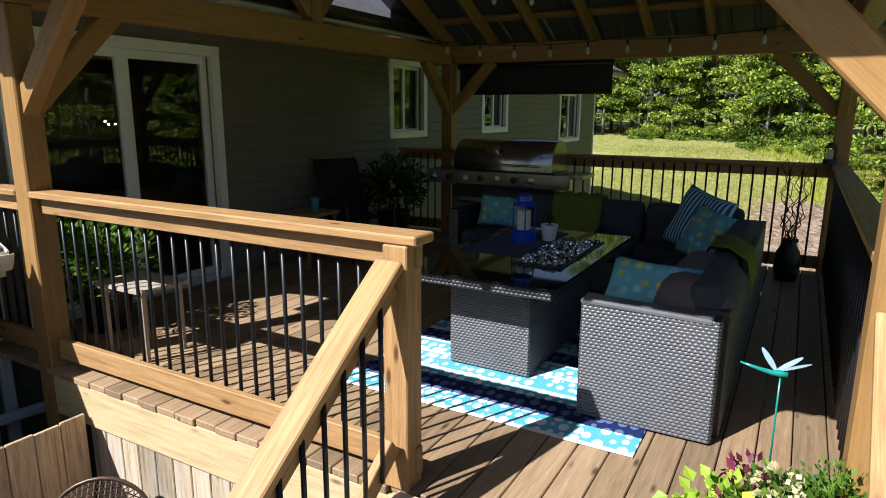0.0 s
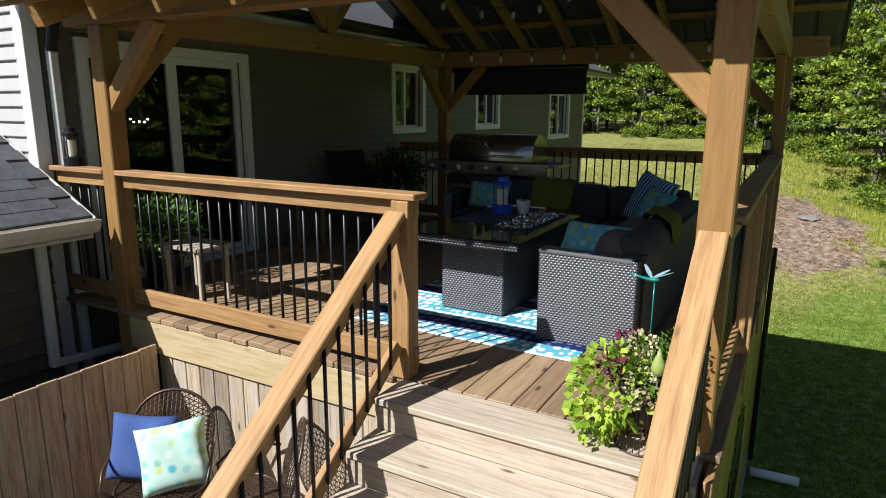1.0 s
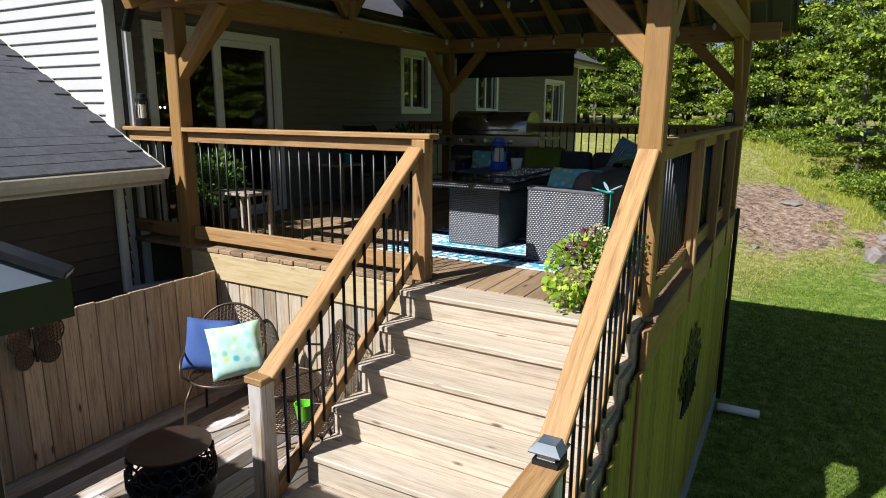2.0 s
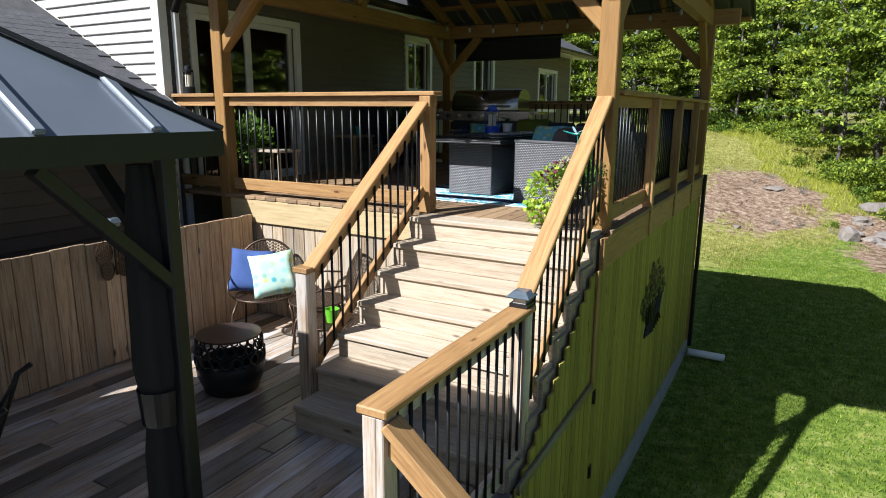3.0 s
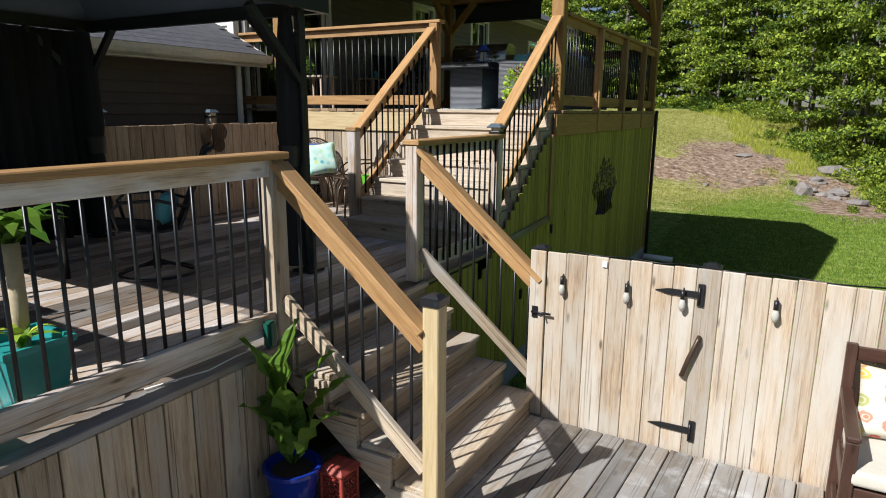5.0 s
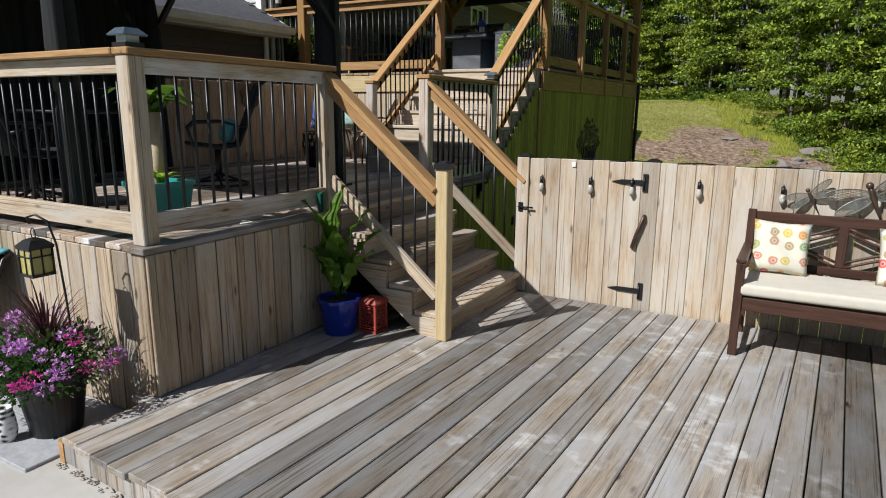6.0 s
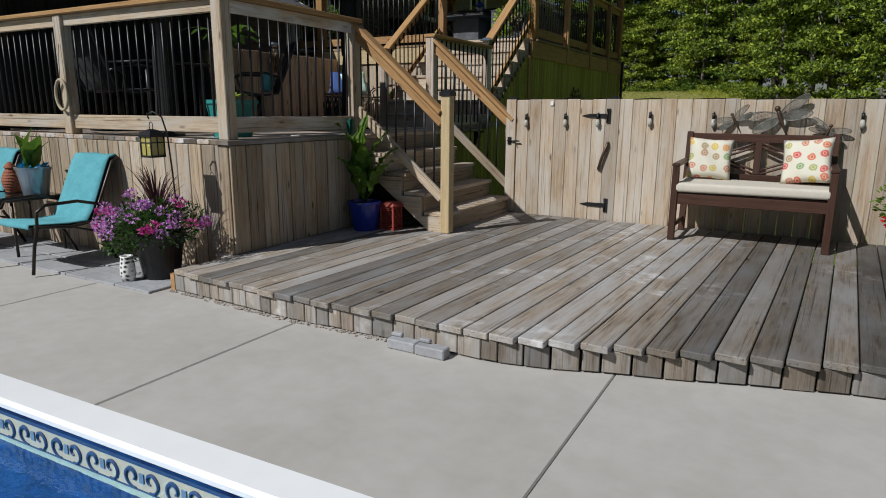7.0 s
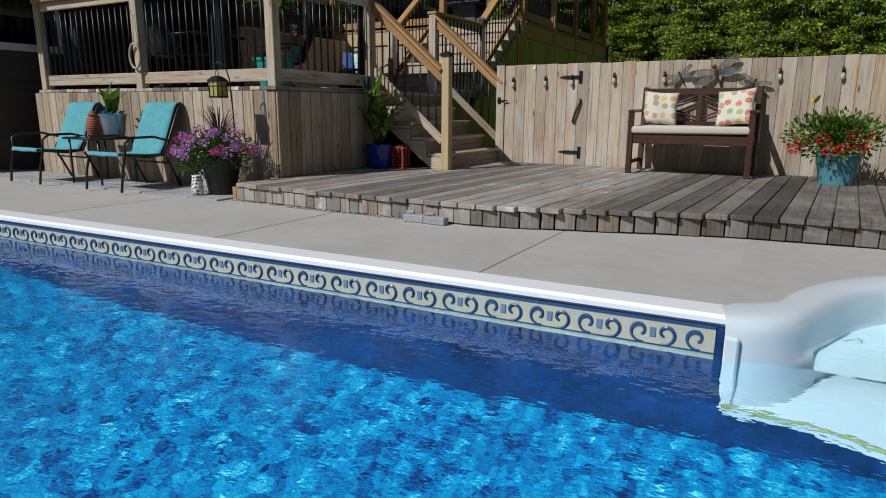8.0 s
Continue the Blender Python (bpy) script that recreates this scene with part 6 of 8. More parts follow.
def wing(bm, root, tip, w, n=8):
    root, tip = Vector(root), Vector(tip)
    d = tip - root
    s = d.cross(Vector((0, 0, 1))).normalized()
    a, b = [], []
    for i in range(n + 1):
        f = i / n
        ww = w * (0.25 + 0.75 * math.sin(math.pi * min(1.0, f * 0.85 + 0.1)) ) * (1 if f < 0.9 else 0.6)
        p = root + d * f
        a.append(bm.verts.new(p + s * ww / 2))
        b.append(bm.verts.new(p - s * ww / 2))
    for i in range(n):
        bm.faces.new((a[i], a[i + 1], b[i + 1], b[i]))


M_TURQ = plain("turquoise acrylic", (0.015, 0.22, 0.19), 0.2)
M_WING = plain("iridescent wing film", (0.30, 0.42, 0.48), 0.25, second=(0.22, 0.34, 0.40), scale=14)
df = thing("dragonfly_stake", "turquoise acrylic dragonfly on a thin stake", "garden ornament", base=(0.015, 2.12, ZU))
rod("stake", (0.015, 2.12, ZU + 0.35), (0.015, 2.12, 3.02), 0.003, M_TURQ, df)
bm = bmesh.new()
bm_tube(bm, [(-0.10, 2.10, 3.045), (-0.05, 2.11, 3.03), (-0.01, 2.12, 3.02), (0.015, 2.12, 3.022), (0.035, 2.12, 3.022)], [0.003, 0.006, 0.009, 0.012, 0.009], 8)
part("body", bm, M_TURQ, df, smooth=True)
for root, tip in (((0.0, 2.12, 3.03), (-0.045, 2.17, 3.08)), ((0.005, 2.12, 3.03), (0.07, 2.18, 3.065)), ((0.01, 2.12, 3.03), (0.095, 2.13, 3.065))):
    bm = bmesh.new()
    wing(bm, root, tip, 0.024)
    part("wing", bm, M_WING, df)

st = thing("side_table", "small whitewashed side table beside the patio door", "table", base=(-3.5, 2.4, ZU))
slab("top", (-3.74, 2.24, ZU + 0.43), (-3.28, 2.58, ZU + 0.46), M_STEP, st, bevel=0.006)
for x in (-3.69, -3.33):
    for y in (2.28, 2.54):
        board("leg", (x, y, ZU), (x, y, ZU + 0.43), 0.03, 0.03, M_STEP, st, up=(0, 1, 0))
fern = thing("potted_plant", "bushy green fern in a dark pot", "plant", base=(-4.12, 2.55, ZU))
pot(fern, -4.12, 2.55, ZU + 0.0, 0.13, 0.18, 0.28, M_BLACK)
leaf_part("fronds", *leaves(rnd, 1500, in_ball((-4.12, 2.55, ZU + 0.52), 0.36, 0.95, 0.2), 0.035), M_LEAF, fern)
fern2 = thing("potted_plant", "large dark fern beside the barbecue", "plant", base=(-4.15, 6.2, ZU))
pot(fern2, -4.15, 6.2, ZU, 0.15, 0.2, 0.35, M_BLACK)
leaf_part("fronds", *leaves(rnd, 1400, in_ball((-4.15, 6.2, ZU + 0.65), 0.42, 0.8, 0.2), 0.045), M_DARKLEAF, fern2)


def metal_chair(name, label, m, material, sling=None, swivel=False, group="", towel=None):
    """A sling patio chair: local origin on the floor, facing -y."""
    ch = thing(name, label, "chair", group)
    ch.matrix_basis = m
    WM[ch.name] = m.copy()
    W = 0.28
    for s in (-1, 1):
        x = s * W
        if not swivel:
            tube("leg", [m @ Vector(p) for p in ((x, -0.34, 0.0), (x * 1.02, -0.31, 0.25), (x, -0.27, 0.42), (x * 1.05, -0.27, 0.56), (x * 1.06, -0.2, 0.615), (x * 1.05, 0.05, 0.62), (x, 0.25, 0.56))], 0.013, material, ch)
            tube("leg", [m @ Vector(p) for p in ((x, 0.34, 0.0), (x, 0.24, 0.25), (x, 0.18, 0.38))], 0.013, material, ch)
        else:
            tube("arm", [m @ Vector(p) for p in ((x, -0.22, 0.40), (x * 1.05, -0.26, 0.56), (x * 1.06, -0.2, 0.615), (x * 1.05, 0.05, 0.62), (x, 0.25, 0.56))], 0.013, material, ch)
        tube("side_bar", [m @ Vector(p) for p in ((x * 0.92, -0.28, 0.42), (x * 0.92, 0.0, 0.38), (x * 0.92, 0.18, 0.40), (x * 0.92, 0.27, 0.62), (x * 0.92, 0.40, 0.96), (x * 0.90, 0.46, 1.0))], 0.013, material, ch)
    bm = bmesh.new()
    line = ((-0.29, 0.425), (0.0, 0.385), (0.17, 0.395), (0.22, 0.5), (0.28, 0.66), (0.39, 0.95), (0.43, 0.99))
    a = [bm.verts.new(m @ Vector((-W * 0.9, y, z))) for y, z in line]
    b = [bm.verts.new(m @ Vector((W * 0.9, y, z))) for y, z in line]
    for i in range(len(a) - 1):
        bm.faces.new((a[i], a[i + 1], b[i + 1], b[i]))
    r = bmesh.ops.extrude_face_region(bm, geom=bm.faces[:])
    bmesh.ops.translate(bm, verts=[v for v in r["geom"] if isinstance(v, bmesh.types.BMVert)], vec=(0, 0, -0.006))
    part("sling", bm, sling or M_CURTAIN, ch, smooth=True)
    if swivel:
        rod("column", m @ Vector((0, 0, 0.06)), m @ Vector((0, 0, 0.38)), 0.03, material, ch)
        tube("ring", [m @ Vector((0.27 * math.cos(k * math.tau / 24), 0.27 * math.sin(k * math.tau / 24), 0.03)) for k in range(24)], 0.013, material, ch, closed=True)
        for k in range(4):
            a_ = k * math.pi / 2
            tube("foot", [m @ Vector((0.02 * math.cos(a_), 0.02 * math.sin(a_), 0.12)), m @ Vector((0.15 * math.cos(a_), 0.15 * math.sin(a_), 0.07)), m @ Vector((0.27 * math.cos(a_), 0.27 * math.sin(a_), 0.03))], 0.012, material, ch)
    else:
        rod("stretcher", m @ Vector((-W, 0.2, 0.3)), m @ Vector((W, 0.2, 0.3)), 0.009, material, ch)
    return ch


metal_chair("patio_chair", "dark metal patio chair against the house wall", pose(-4.05, 5.35, ZU, 0, 0, 70), M_BLACK)
wt = thing("side_table", "small dark side table by the house wall", "table", base=(-4.2, 4.75, ZU))
slab("top", (-4.42, 4.5, ZU + 0.5), (-3.98, 4.98, ZU + 0.53), M_UPPER, wt, bevel=0.005)
for x in (-4.38, -4.02):
    for y in (4.54, 4.94):
        board("leg", (x, y, ZU), (x, y, ZU + 0.5), 0.035, 0.035, M_UPPER, wt, up=(0, 1, 0))
cup = thing("cup", "teal and white drinking cup on the side table", "cup", base=(-4.15, 4.8, ZU + 0.53))
bm = bmesh.new()
lathe(bm, ((0.03, 0.531), (0.042, 0.66), (0.038, 0.66), (0.028, 0.54)), 16, Matrix.Translation((-4.15, 4.8, ZU)))
part("cup_body", bm, M_TEAL, cup)

vase = thing("branch_vase", "black vase with tall curly willow branches", "vase", base=(-0.02, 6.5, ZU))
bm = bmesh.new()
lathe(bm, ((0.09, 0), (0.11, 0.1), (0.10, 0.26), (0.06, 0.34), (0.07, 0.38), (0.06, 0.38), (0.05, 0.3)), 20, Matrix.Translation((-0.02, 6.5, ZU)))
part("vase_body", bm, M_BLACK, vase, smooth=True)
for k in range(9):
    a = k * 0.7
    x, y, pts = -0.02, 6.5, []
    for j in range(12):
        f = j / 11
        pts.append((x + (0.03 + 0.10 * f) * math.cos(a) + 0.035 * math.sin(j * 1.9 + k), y + (0.03 + 0.10 * f) * math.sin(a) + 0.035 * math.cos(j * 1.6 + k * 2), ZU + 0.3 + f * rnd.uniform(0.75, 0.85)))
    tube("branch", pts, [0.007 - 0.0004 * j for j in range(12)], M_BRONZE, vase, sides=5)
candle_lantern("lantern", "small black lantern on the railing corner", 0.22, 6.78, RZU, 0.20, 0.05, M_BLACK)
candle_lantern("lantern", "black and white candle lantern on the railing", -4.33, 2.0, RZU, 0.30, 0.055, M_BLACK)

# string lights under the roof
M_BULB = plain("clear bulb glass", (0.5, 0.48, 0.42), 0.06, spec=0.8)
sl = thing("string_lights", "black cable of clear string bulbs under the rafters", "string lights", base=(-1.8, 5.4, 4.7))


def festoon(pts, sag, n):
    for p, q in zip(pts, pts[1:]):
        p, q = Vector(p), Vector(q)
        line = []
        for i in range(n * 2 + 1):
            f = i / (n * 2)
            c = p.lerp(q, f) - Vector((0, 0, sag * 4 * f * (1 - f)))
            line.append(c)
            if i % 2 == 1:
                rod("socket", c, c - Vector((0, 0, 0.05)), 0.012, M_BLACK, sl, sides=8)
                bm = bmesh.new()
                lathe(bm, ((0.010, 0), (0.022, -0.03), (0.024, -0.055), (0.012, -0.08)), 10, Matrix.Translation(c - Vector((0, 0, 0.05))))
                part("bulb", bm, M_BULB, sl, smooth=True)
        tube("cable", line, 0.005, M_BLACK, sl, sides=5)


festoon(((-3.7, 4.6, 5.3), (-2.4, 5.6, 4.86), (-1.0, 5.0, 5.1), (0.2, 5.9, 4.78)), 0.08, 4)
festoon(((-3.7, 6.3, 4.58), (-1.8, 6.5, 4.52), (0.2, 6.3, 4.6)), 0.06, 5)
lamp = thing("pendant_lamp", "pendant lamp with warm bulbs inside the house", "lamp", base=(-10.8, 7.2, 3.6))
m_glow, nt_, b_ = nodes_of("warm lit bulb", 0.4)
b_.inputs["Emission Color"].default_value = (1.0, 0.75, 0.42, 1)
b_.inputs["Emission Strength"].default_value = 9.0
rod("stem", (-10.8, 7.2, 3.62), (-10.8, 7.2, 4.69), 0.01, M_BLACK, lamp)
for k in range(5):
    a = k * math.tau / 5
    bm = bmesh.new()
    bmesh.ops.create_icosphere(bm, subdivisions=2, radius=0.018, matrix=Matrix.Translation((-10.8 + 0.16 * math.cos(a), 7.2 + 0.16 * math.sin(a), 3.55 + 0.05 * (k % 2))))
    bl = part("bulb", bm, m_glow, lamp, smooth=True)
    rod("arm", (-10.8, 7.2, 3.66), (-10.8 + 0.16 * math.cos(a), 7.2 + 0.16 * math.sin(a), 3.6), 0.005, M_BLACK, lamp)


# ---- middle deck ----
rnd = random.Random(31)


def lattice(bm, c, ru, rv, u, v, n, r=0.0035, dish=0.0):
    """A woven disc of thin strands in two slanting ways, within an ellipse."""
    c, u, v = Vector(c), Vector(u).normalized(), Vector(v).normalized()
    w = u.cross(v)
    for ang in (radians(30), radians(90), radians(150)):
        du, dv = math.cos(ang), math.sin(ang)
        for i in range(-n, n + 1):
            o = i / n * 0.97
            h = math.sqrt(max(0, 1 - o * o))
            if h < 0.1:
                continue
            pts = []
            for k in range(5):
                t = (k / 4 * 2 - 1) * h
                a, b = -dv * o + du * t, du * o + dv * t
                pts.append(c + u * a * ru + v * b * rv + w * dish * (a * a + b * b))
            bm_tube(bm, pts, r, 4)


def ellipse(c, ru, rv, u, v, n=28, dish=0.0):
    c, u, v = Vector(c), Vector(u).normalized(), Vector(v).normalized()
    w = u.cross(v)
    return [c + u * ru * math.cos(k * math.tau / n) + v * rv * math.sin(k * math.tau / n) + w * dish for k in range(n)]


def bucket_chair(m, label):
    """A round-backed woven metal chair facing local -y."""
    ch = thing("woven_chair", label, "chair", "woven metal chairs")
    ch.matrix_basis = m
    WM[ch.name] = m.copy()
    bm = bmesh.new()
    lattice(bm, (0, -0.02, 0.43), 0.27, 0.25, (1, 0, 0), (0, 1, 0), 9, dish=-0.0)
    seat = part("seat", bm, M_BRONZE, ch, m=m)
    tube("seat_rim", ellipse((0, -0.02, 0.43), 0.275, 0.255, (1, 0, 0), (0, 1, 0)), 0.010, M_BRONZE, ch, closed=True, m=m)
    bm = bmesh.new()
    lattice(bm, (0, 0.27, 0.66), 0.26, 0.25, (1, 0, 0), (0, 0.28, 0.96), 9, dish=-0.06)
    part("back", bm, M_BRONZE, ch, m=m)
    tube("back_rim", ellipse((0, 0.27, 0.66), 0.265, 0.255, (1, 0, 0), (0, 0.28, 0.96), dish=-0.06), 0.011, M_BRONZE, ch, closed=True, m=m)
    for s in (-1, 1):
        tube("arm", [(s * 0.26, 0.24, 0.62), (s * 0.31, 0.08, 0.62), (s * 0.32, -0.08, 0.58), (s * 0.31, -0.17, 0.50), (s * 0.25, -0.14, 0.43)], 0.010, M_BRONZE, ch, m=m)
        tube("leg", [(s * 0.22, -0.15, 0.43), (s * 0.27, -0.22, 0.30), (s * 0.29, -0.26, 0.0)], 0.011, M_BRONZE, ch, m=m)
        tube("leg", [(s * 0.18, 0.17, 0.43), (s * 0.22, 0.25, 0.25), (s * 0.24, 0.30, 0.0)], 0.011, M_BRONZE, ch, m=m)
    return ch


cm = pose(-2.78, 1.42, ZM, 0, 0, 38)
bucket_chair(cm, "brown woven metal chair holding two pillows")
pillow("plain blue pillow on the woven chair", M_BLUEPILLOW, 0.42, 0.42, 0.15, cm @ pose(-0.12, 0.06, 0.65, -20, 4, -8))
pillow("mint floral pillow on the woven chair", M_MINT, 0.42, 0.42, 0.15, cm @ pose(0.10, -0.06, 0.64, -22, -7, 8))
bucket_chair(pose(-2.22, 1.55, ZM, 0, 0, -48), "brown woven metal chair behind the stair rail")
mt = thing("mesh_table", "low dark mesh metal side table", "table", base=(-1.9, 1.2, ZM))
bm = bmesh.new()
for i in range(17):
    f = i / 16 * 0.44 - 0.22
    bm_tube(bm, [(-0.22, f, 0.38), (0.22, f, 0.38)], 0.004, 4)
    bm_tube(bm, [(f, -0.22, 0.382), (f, 0.22, 0.382)], 0.004, 4)
mm = pose(-1.80, 1.22, ZM, 0, 0, 20)
part("top", bm, M_BRONZE, mt, m=mm)
tube("rim", [(-0.225, -0.225, 0.38), (0.225, -0.225, 0.38), (0.225, 0.225, 0.38), (-0.225, 0.225, 0.38)], 0.010, M_BRONZE, mt, closed=True, m=mm)
for sx in (-1, 1):
    for sy in (-1, 1):
        tube("leg", [(sx * 0.2, sy * 0.2, 0.38), (sx * 0.21, sy * 0.21, 0.0)], 0.012, M_BRONZE, mt, m=mm)
pail = thing("pail", "small lime green metal pail on the mesh table", "pail", base=(-1.78, 1.2, ZM + 0.385))
M_LIMEPAINT = plain("lime green paint", (0.16, 0.55, 0.03), 0.3)
bm = bmesh.new()
lathe(bm, ((0.045, 0.388), (0.062, 0.50), (0.066, 0.505), (0.058, 0.505), (0.042, 0.395)), 20, Matrix.Translation((-1.78, 1.2, ZM)))
part("body", bm, M_LIMEPAINT, pail)

drum = thing("drum_table", "round dark metal drum table with pierced scroll sides", "table", base=(-2.17, 0.42, ZM))
dx, dy = -2.17, 0.42
bm = bmesh.new()
lathe(bm, ((0.235, 0.445), (0.245, 0.45), (0.245, 0.462), (0.10, 0.466), (0.01, 0.466)), 32, Matrix.Translation((dx, dy, ZM)))
part("top", bm, M_BRONZE, drum)
bm = bmesh.new()
lathe(bm, ((0.20, 0.0), (0.255, 0.14), (0.262, 0.22), (0.245, 0.25), (0.23, 0.25), (0.24, 0.14), (0.18, 0.02)), 32, Matrix.Translation((dx, dy, ZM)))
part("body", bm, M_BLACK, drum, smooth=True)
bm = bmesh.new()
for i in range(22):
    for j in range(2):
        a = (i + 0.5 * j) * math.tau / 22
        r = 0.262 - 0.012 * j
        z = 0.29 + 0.09 * j
        pts = [(dx + r * math.cos(a + 0.13 * math.cos(k * 0.8) * 1.0), dy + r * math.sin(a + 0.13 * math.cos(k * 0.8)), ZM + z + 0.045 * math.sin(k * 0.8)) for k in range(8)]
        bm_tube(bm, pts, 0.008, 5, closed=True)
part("scrollwork", bm, M_BLACK, drum, kind="stuff")

bf = thing("metal_butterfly", "pierced metal butterfly hung on the fence", "wall ornament", base=(-3.36, 0.33, 1.95))
for s in (-1, 1):
    for (cy, cz, ru, rv) in ((0.10, 0.05, 0.09, 0.10), (0.08, -0.10, 0.07, 0.08)):
        bm = bmesh.new()
        c = (-3.365, 0.33 + s * cy, 1.97 + cz)
        lattice(bm, c, ru, rv, (0.25 * s, 1, 0), (0, 0, 1), 4, 0.004)
        bm_tube(bm, ellipse(c, ru, rv, (0.25 * s, 1, 0), (0, 0, 1), 16), 0.005, 5, closed=True)
        part("wing", bm, M_BRONZE, bf, kind="stuff")
rod("body", (-3.37, 0.33, 1.82), (-3.37, 0.33, 2.08), 0.011, M_BRONZE, bf)

# dining set under the gazebo
dt = thing("patio_table", "dark metal patio dining table under the gazebo", "table", base=(-2.0, -2.5, ZM))
slab("top", (-2.85, -3.05, ZM + 0.70), (-1.95, -2.25, ZM + 0.72), M_BGLASS, dt, bevel=0.004)
tube("rim", [(-2.86, -3.06, ZM + 0.705), (-1.94, -3.06, ZM + 0.705), (-1.94, -2.24, ZM + 0.705), (-2.86, -2.24, ZM + 0.705)], 0.016, M_BLACK, dt, closed=True)
for x in (-2.78, -2.02):
    for y in (-2.98, -2.32):
        rod("leg", (x, y, ZM), (x, y, ZM + 0.7), 0.02, M_BLACK, dt)
for m in (pose(-1.53, -1.90, ZM, 0, 0, -38), pose(-1.75, -3.5, ZM, 0, 0, 178), pose(-3.0, -2.5, ZM, 0, 0, 95)):
    metal_chair("swivel_chair", "dark sling swivel chair at the patio table", m, M_BLACK, swivel=True, group="patio dining chairs")
M_TEALCLOTH = plain("turquoise terry cloth", (0.12, 0.37, 0.42), 0.95, second=(0.075, 0.28, 0.33), scale=70, bumpy=0.5)
pillow("round turquoise cushion on the swivel chair", M_TEALCLOTH, 0.24, 0.24, 0.12, pose(-1.53, -1.90, ZM, 0, 0, -38) @ pose(0.02, 0.10, 0.53, -20, 0, 0))

dr = thing("dracaena_plant", "tall broad-leaved plant in a turquoise pot", "plant", base=(-0.12, -3.62, ZM))
bm = bmesh.new()
lathe(bm, ((0.15, 0.0), (0.20, 0.27), (0.215, 0.27), (0.215, 0.30), (0.19, 0.30), (0.18, 0.26)), 4, pose(-0.12, -3.62, ZM, 0, 0, 45))
part("pot", bm, plain("turquoise pot glaze", (0.03, 0.27, 0.26), 0.3), dr)
tube("trunk", [(-0.12, -3.62, ZM + 0.2), (-0.14, -3.6, ZM + 0.45), (-0.12, -3.61, ZM + 0.72)], 0.035, plain("pale trunk bark", (0.42, 0.34, 0.22), 0.9, bumpy=0.5), dr)
leaf_part("leaves", *blades(rnd, 22, (-0.12, -3.61, ZM + 0.70), 0.42, 0.36, 0.10, 0.75), M_LEAF, dr)
leaf_part("leaves", *blades(rnd, 10, (-0.08, -3.64, ZM + 0.27), 0.16, 0.2, 0.05, 0.6), M_LIME, dr)


def post_light(x, y, z, label):
    l = thing("solar_post_light", label, "post light", group="solar post lights", base=(x, y, z))
    bm = bmesh.new()
    bm_box(bm, (x - 0.055, y - 0.055, z), (x + 0.055, y + 0.055, z + 0.022))
    part("base", bm, M_BLACK, l)
    bm = bmesh.new()
    lathe(bm, ((0.055, z + 0.022), (0.055, z + 0.055)), 4, pose(x, y, 0, 0, 0, 45))
    part("lens", bm, M_BULB, l)
    bm = bmesh.new()
    lathe(bm, ((0.095, z + 0.055), (0.10, z + 0.062), (0.055, z + 0.095), (0.045, z + 0.095)), 4, pose(x, y, 0, 0, 0, 45))
    part("cap", bm, M_SOLAR, l)


M_SOLAR = plain("blue-grey solar panel", (0.10, 0.13, 0.16), 0.2, second=(0.06, 0.08, 0.10))
post_light(0.26, 0.44, RZM + 0.012, "black solar cap light on the stair newel")
post_light(0.24, -4.0, RZM + 0.002, "black solar cap light on the corner post")
post_light(-3.465, 0.40, 2.192, "black solar cap light on the cedar fence post")
post_light(-3.465, -1.02, 2.192, "black solar cap light on the cedar fence post")

ob = thing("outlet_box", "green outdoor power outlet stake by the post", "outlet", base=(0.31, -2.58, ZM))
bm = bmesh.new()
bm_box(bm, (0.285, -2.62, ZM), (0.345, -2.56, ZM + 0.15))
bmesh.ops.bevel(bm, geom=bm.edges[:], offset=0.012, segments=2, affect="EDGES")
part("box", bm, plain("dark green plastic", (0.01, 0.09, 0.06), 0.4), ob)
tube("cable", [(0.30, -2.64, ZM + 0.02), (0.28, -2.8, ZM + 0.012), (0.30, -3.0, ZM + 0.01), (0.22, -3.3, ZM + 0.01)], 0.004, M_WHITE, ob, sides=5)

hoop = thing("rope_hoop", "oval rope hoop hung on the railing post", "ornament", base=(-1.70, -4.08, 1.36))
tube("hoop_ring", [(-1.70 + 0.085 * math.cos(k * math.tau / 24), -4.085, 1.37 + 0.13 * math.sin(k * math.tau / 24)) for k in range(24)], 0.013, plain("natural rope", (0.45, 0.38, 0.26), 0.9, bumpy=0.6), hoop, closed=True)
tube("cord", [(-1.70, -4.085, 1.5), (-1.70, -4.075, 1.65), (-1.70, -4.062, 1.8)], 0.003, M_BRONZE, hoop, sides=5)

# ---- low deck ----
bp = thing("potted_plant", "large ruffled-leaf plant in a cobalt blue pot", "plant", base=(0.52, -2.68, ZL))
pot(bp, 0.52, -2.68, ZL, 0.11, 0.15, 0.27, M_COBALT)


def big_leaf(c, tip, w, wave=0.02):
    """One large leaf with a folded midrib and a waved edge."""
    c, tip = Vector(c), Vector(tip)
    d = tip - c
    s = d.cross(Vector((0, 0, 1)))
    s = s.normalized() if s.length > 1e-3 else Vector((1, 0, 0))
    up = s.cross(d).normalized()
    V, F = [], []
    N = 10
    for i in range(N + 1):
        f = i / N
        p = c + d * f + up * 0.12 * d.length * math.sin(math.pi * f)
        ww = w * math.sin(math.pi * (0.06 + 0.94 * f) ** 0.75) ** 0.8 * 0.5
        k = wave * math.sin(i * 2.4)
        V += [p - s * ww + up * (0.25 * ww + k), p, p + s * ww + up * (0.25 * ww - k)]
    for i in range(N):
        for j in (0, 1):
            F.append((3 * i + j, 3 * i + j + 1, 3 * i + j + 4, 3 * i + j + 3))
    return V, F


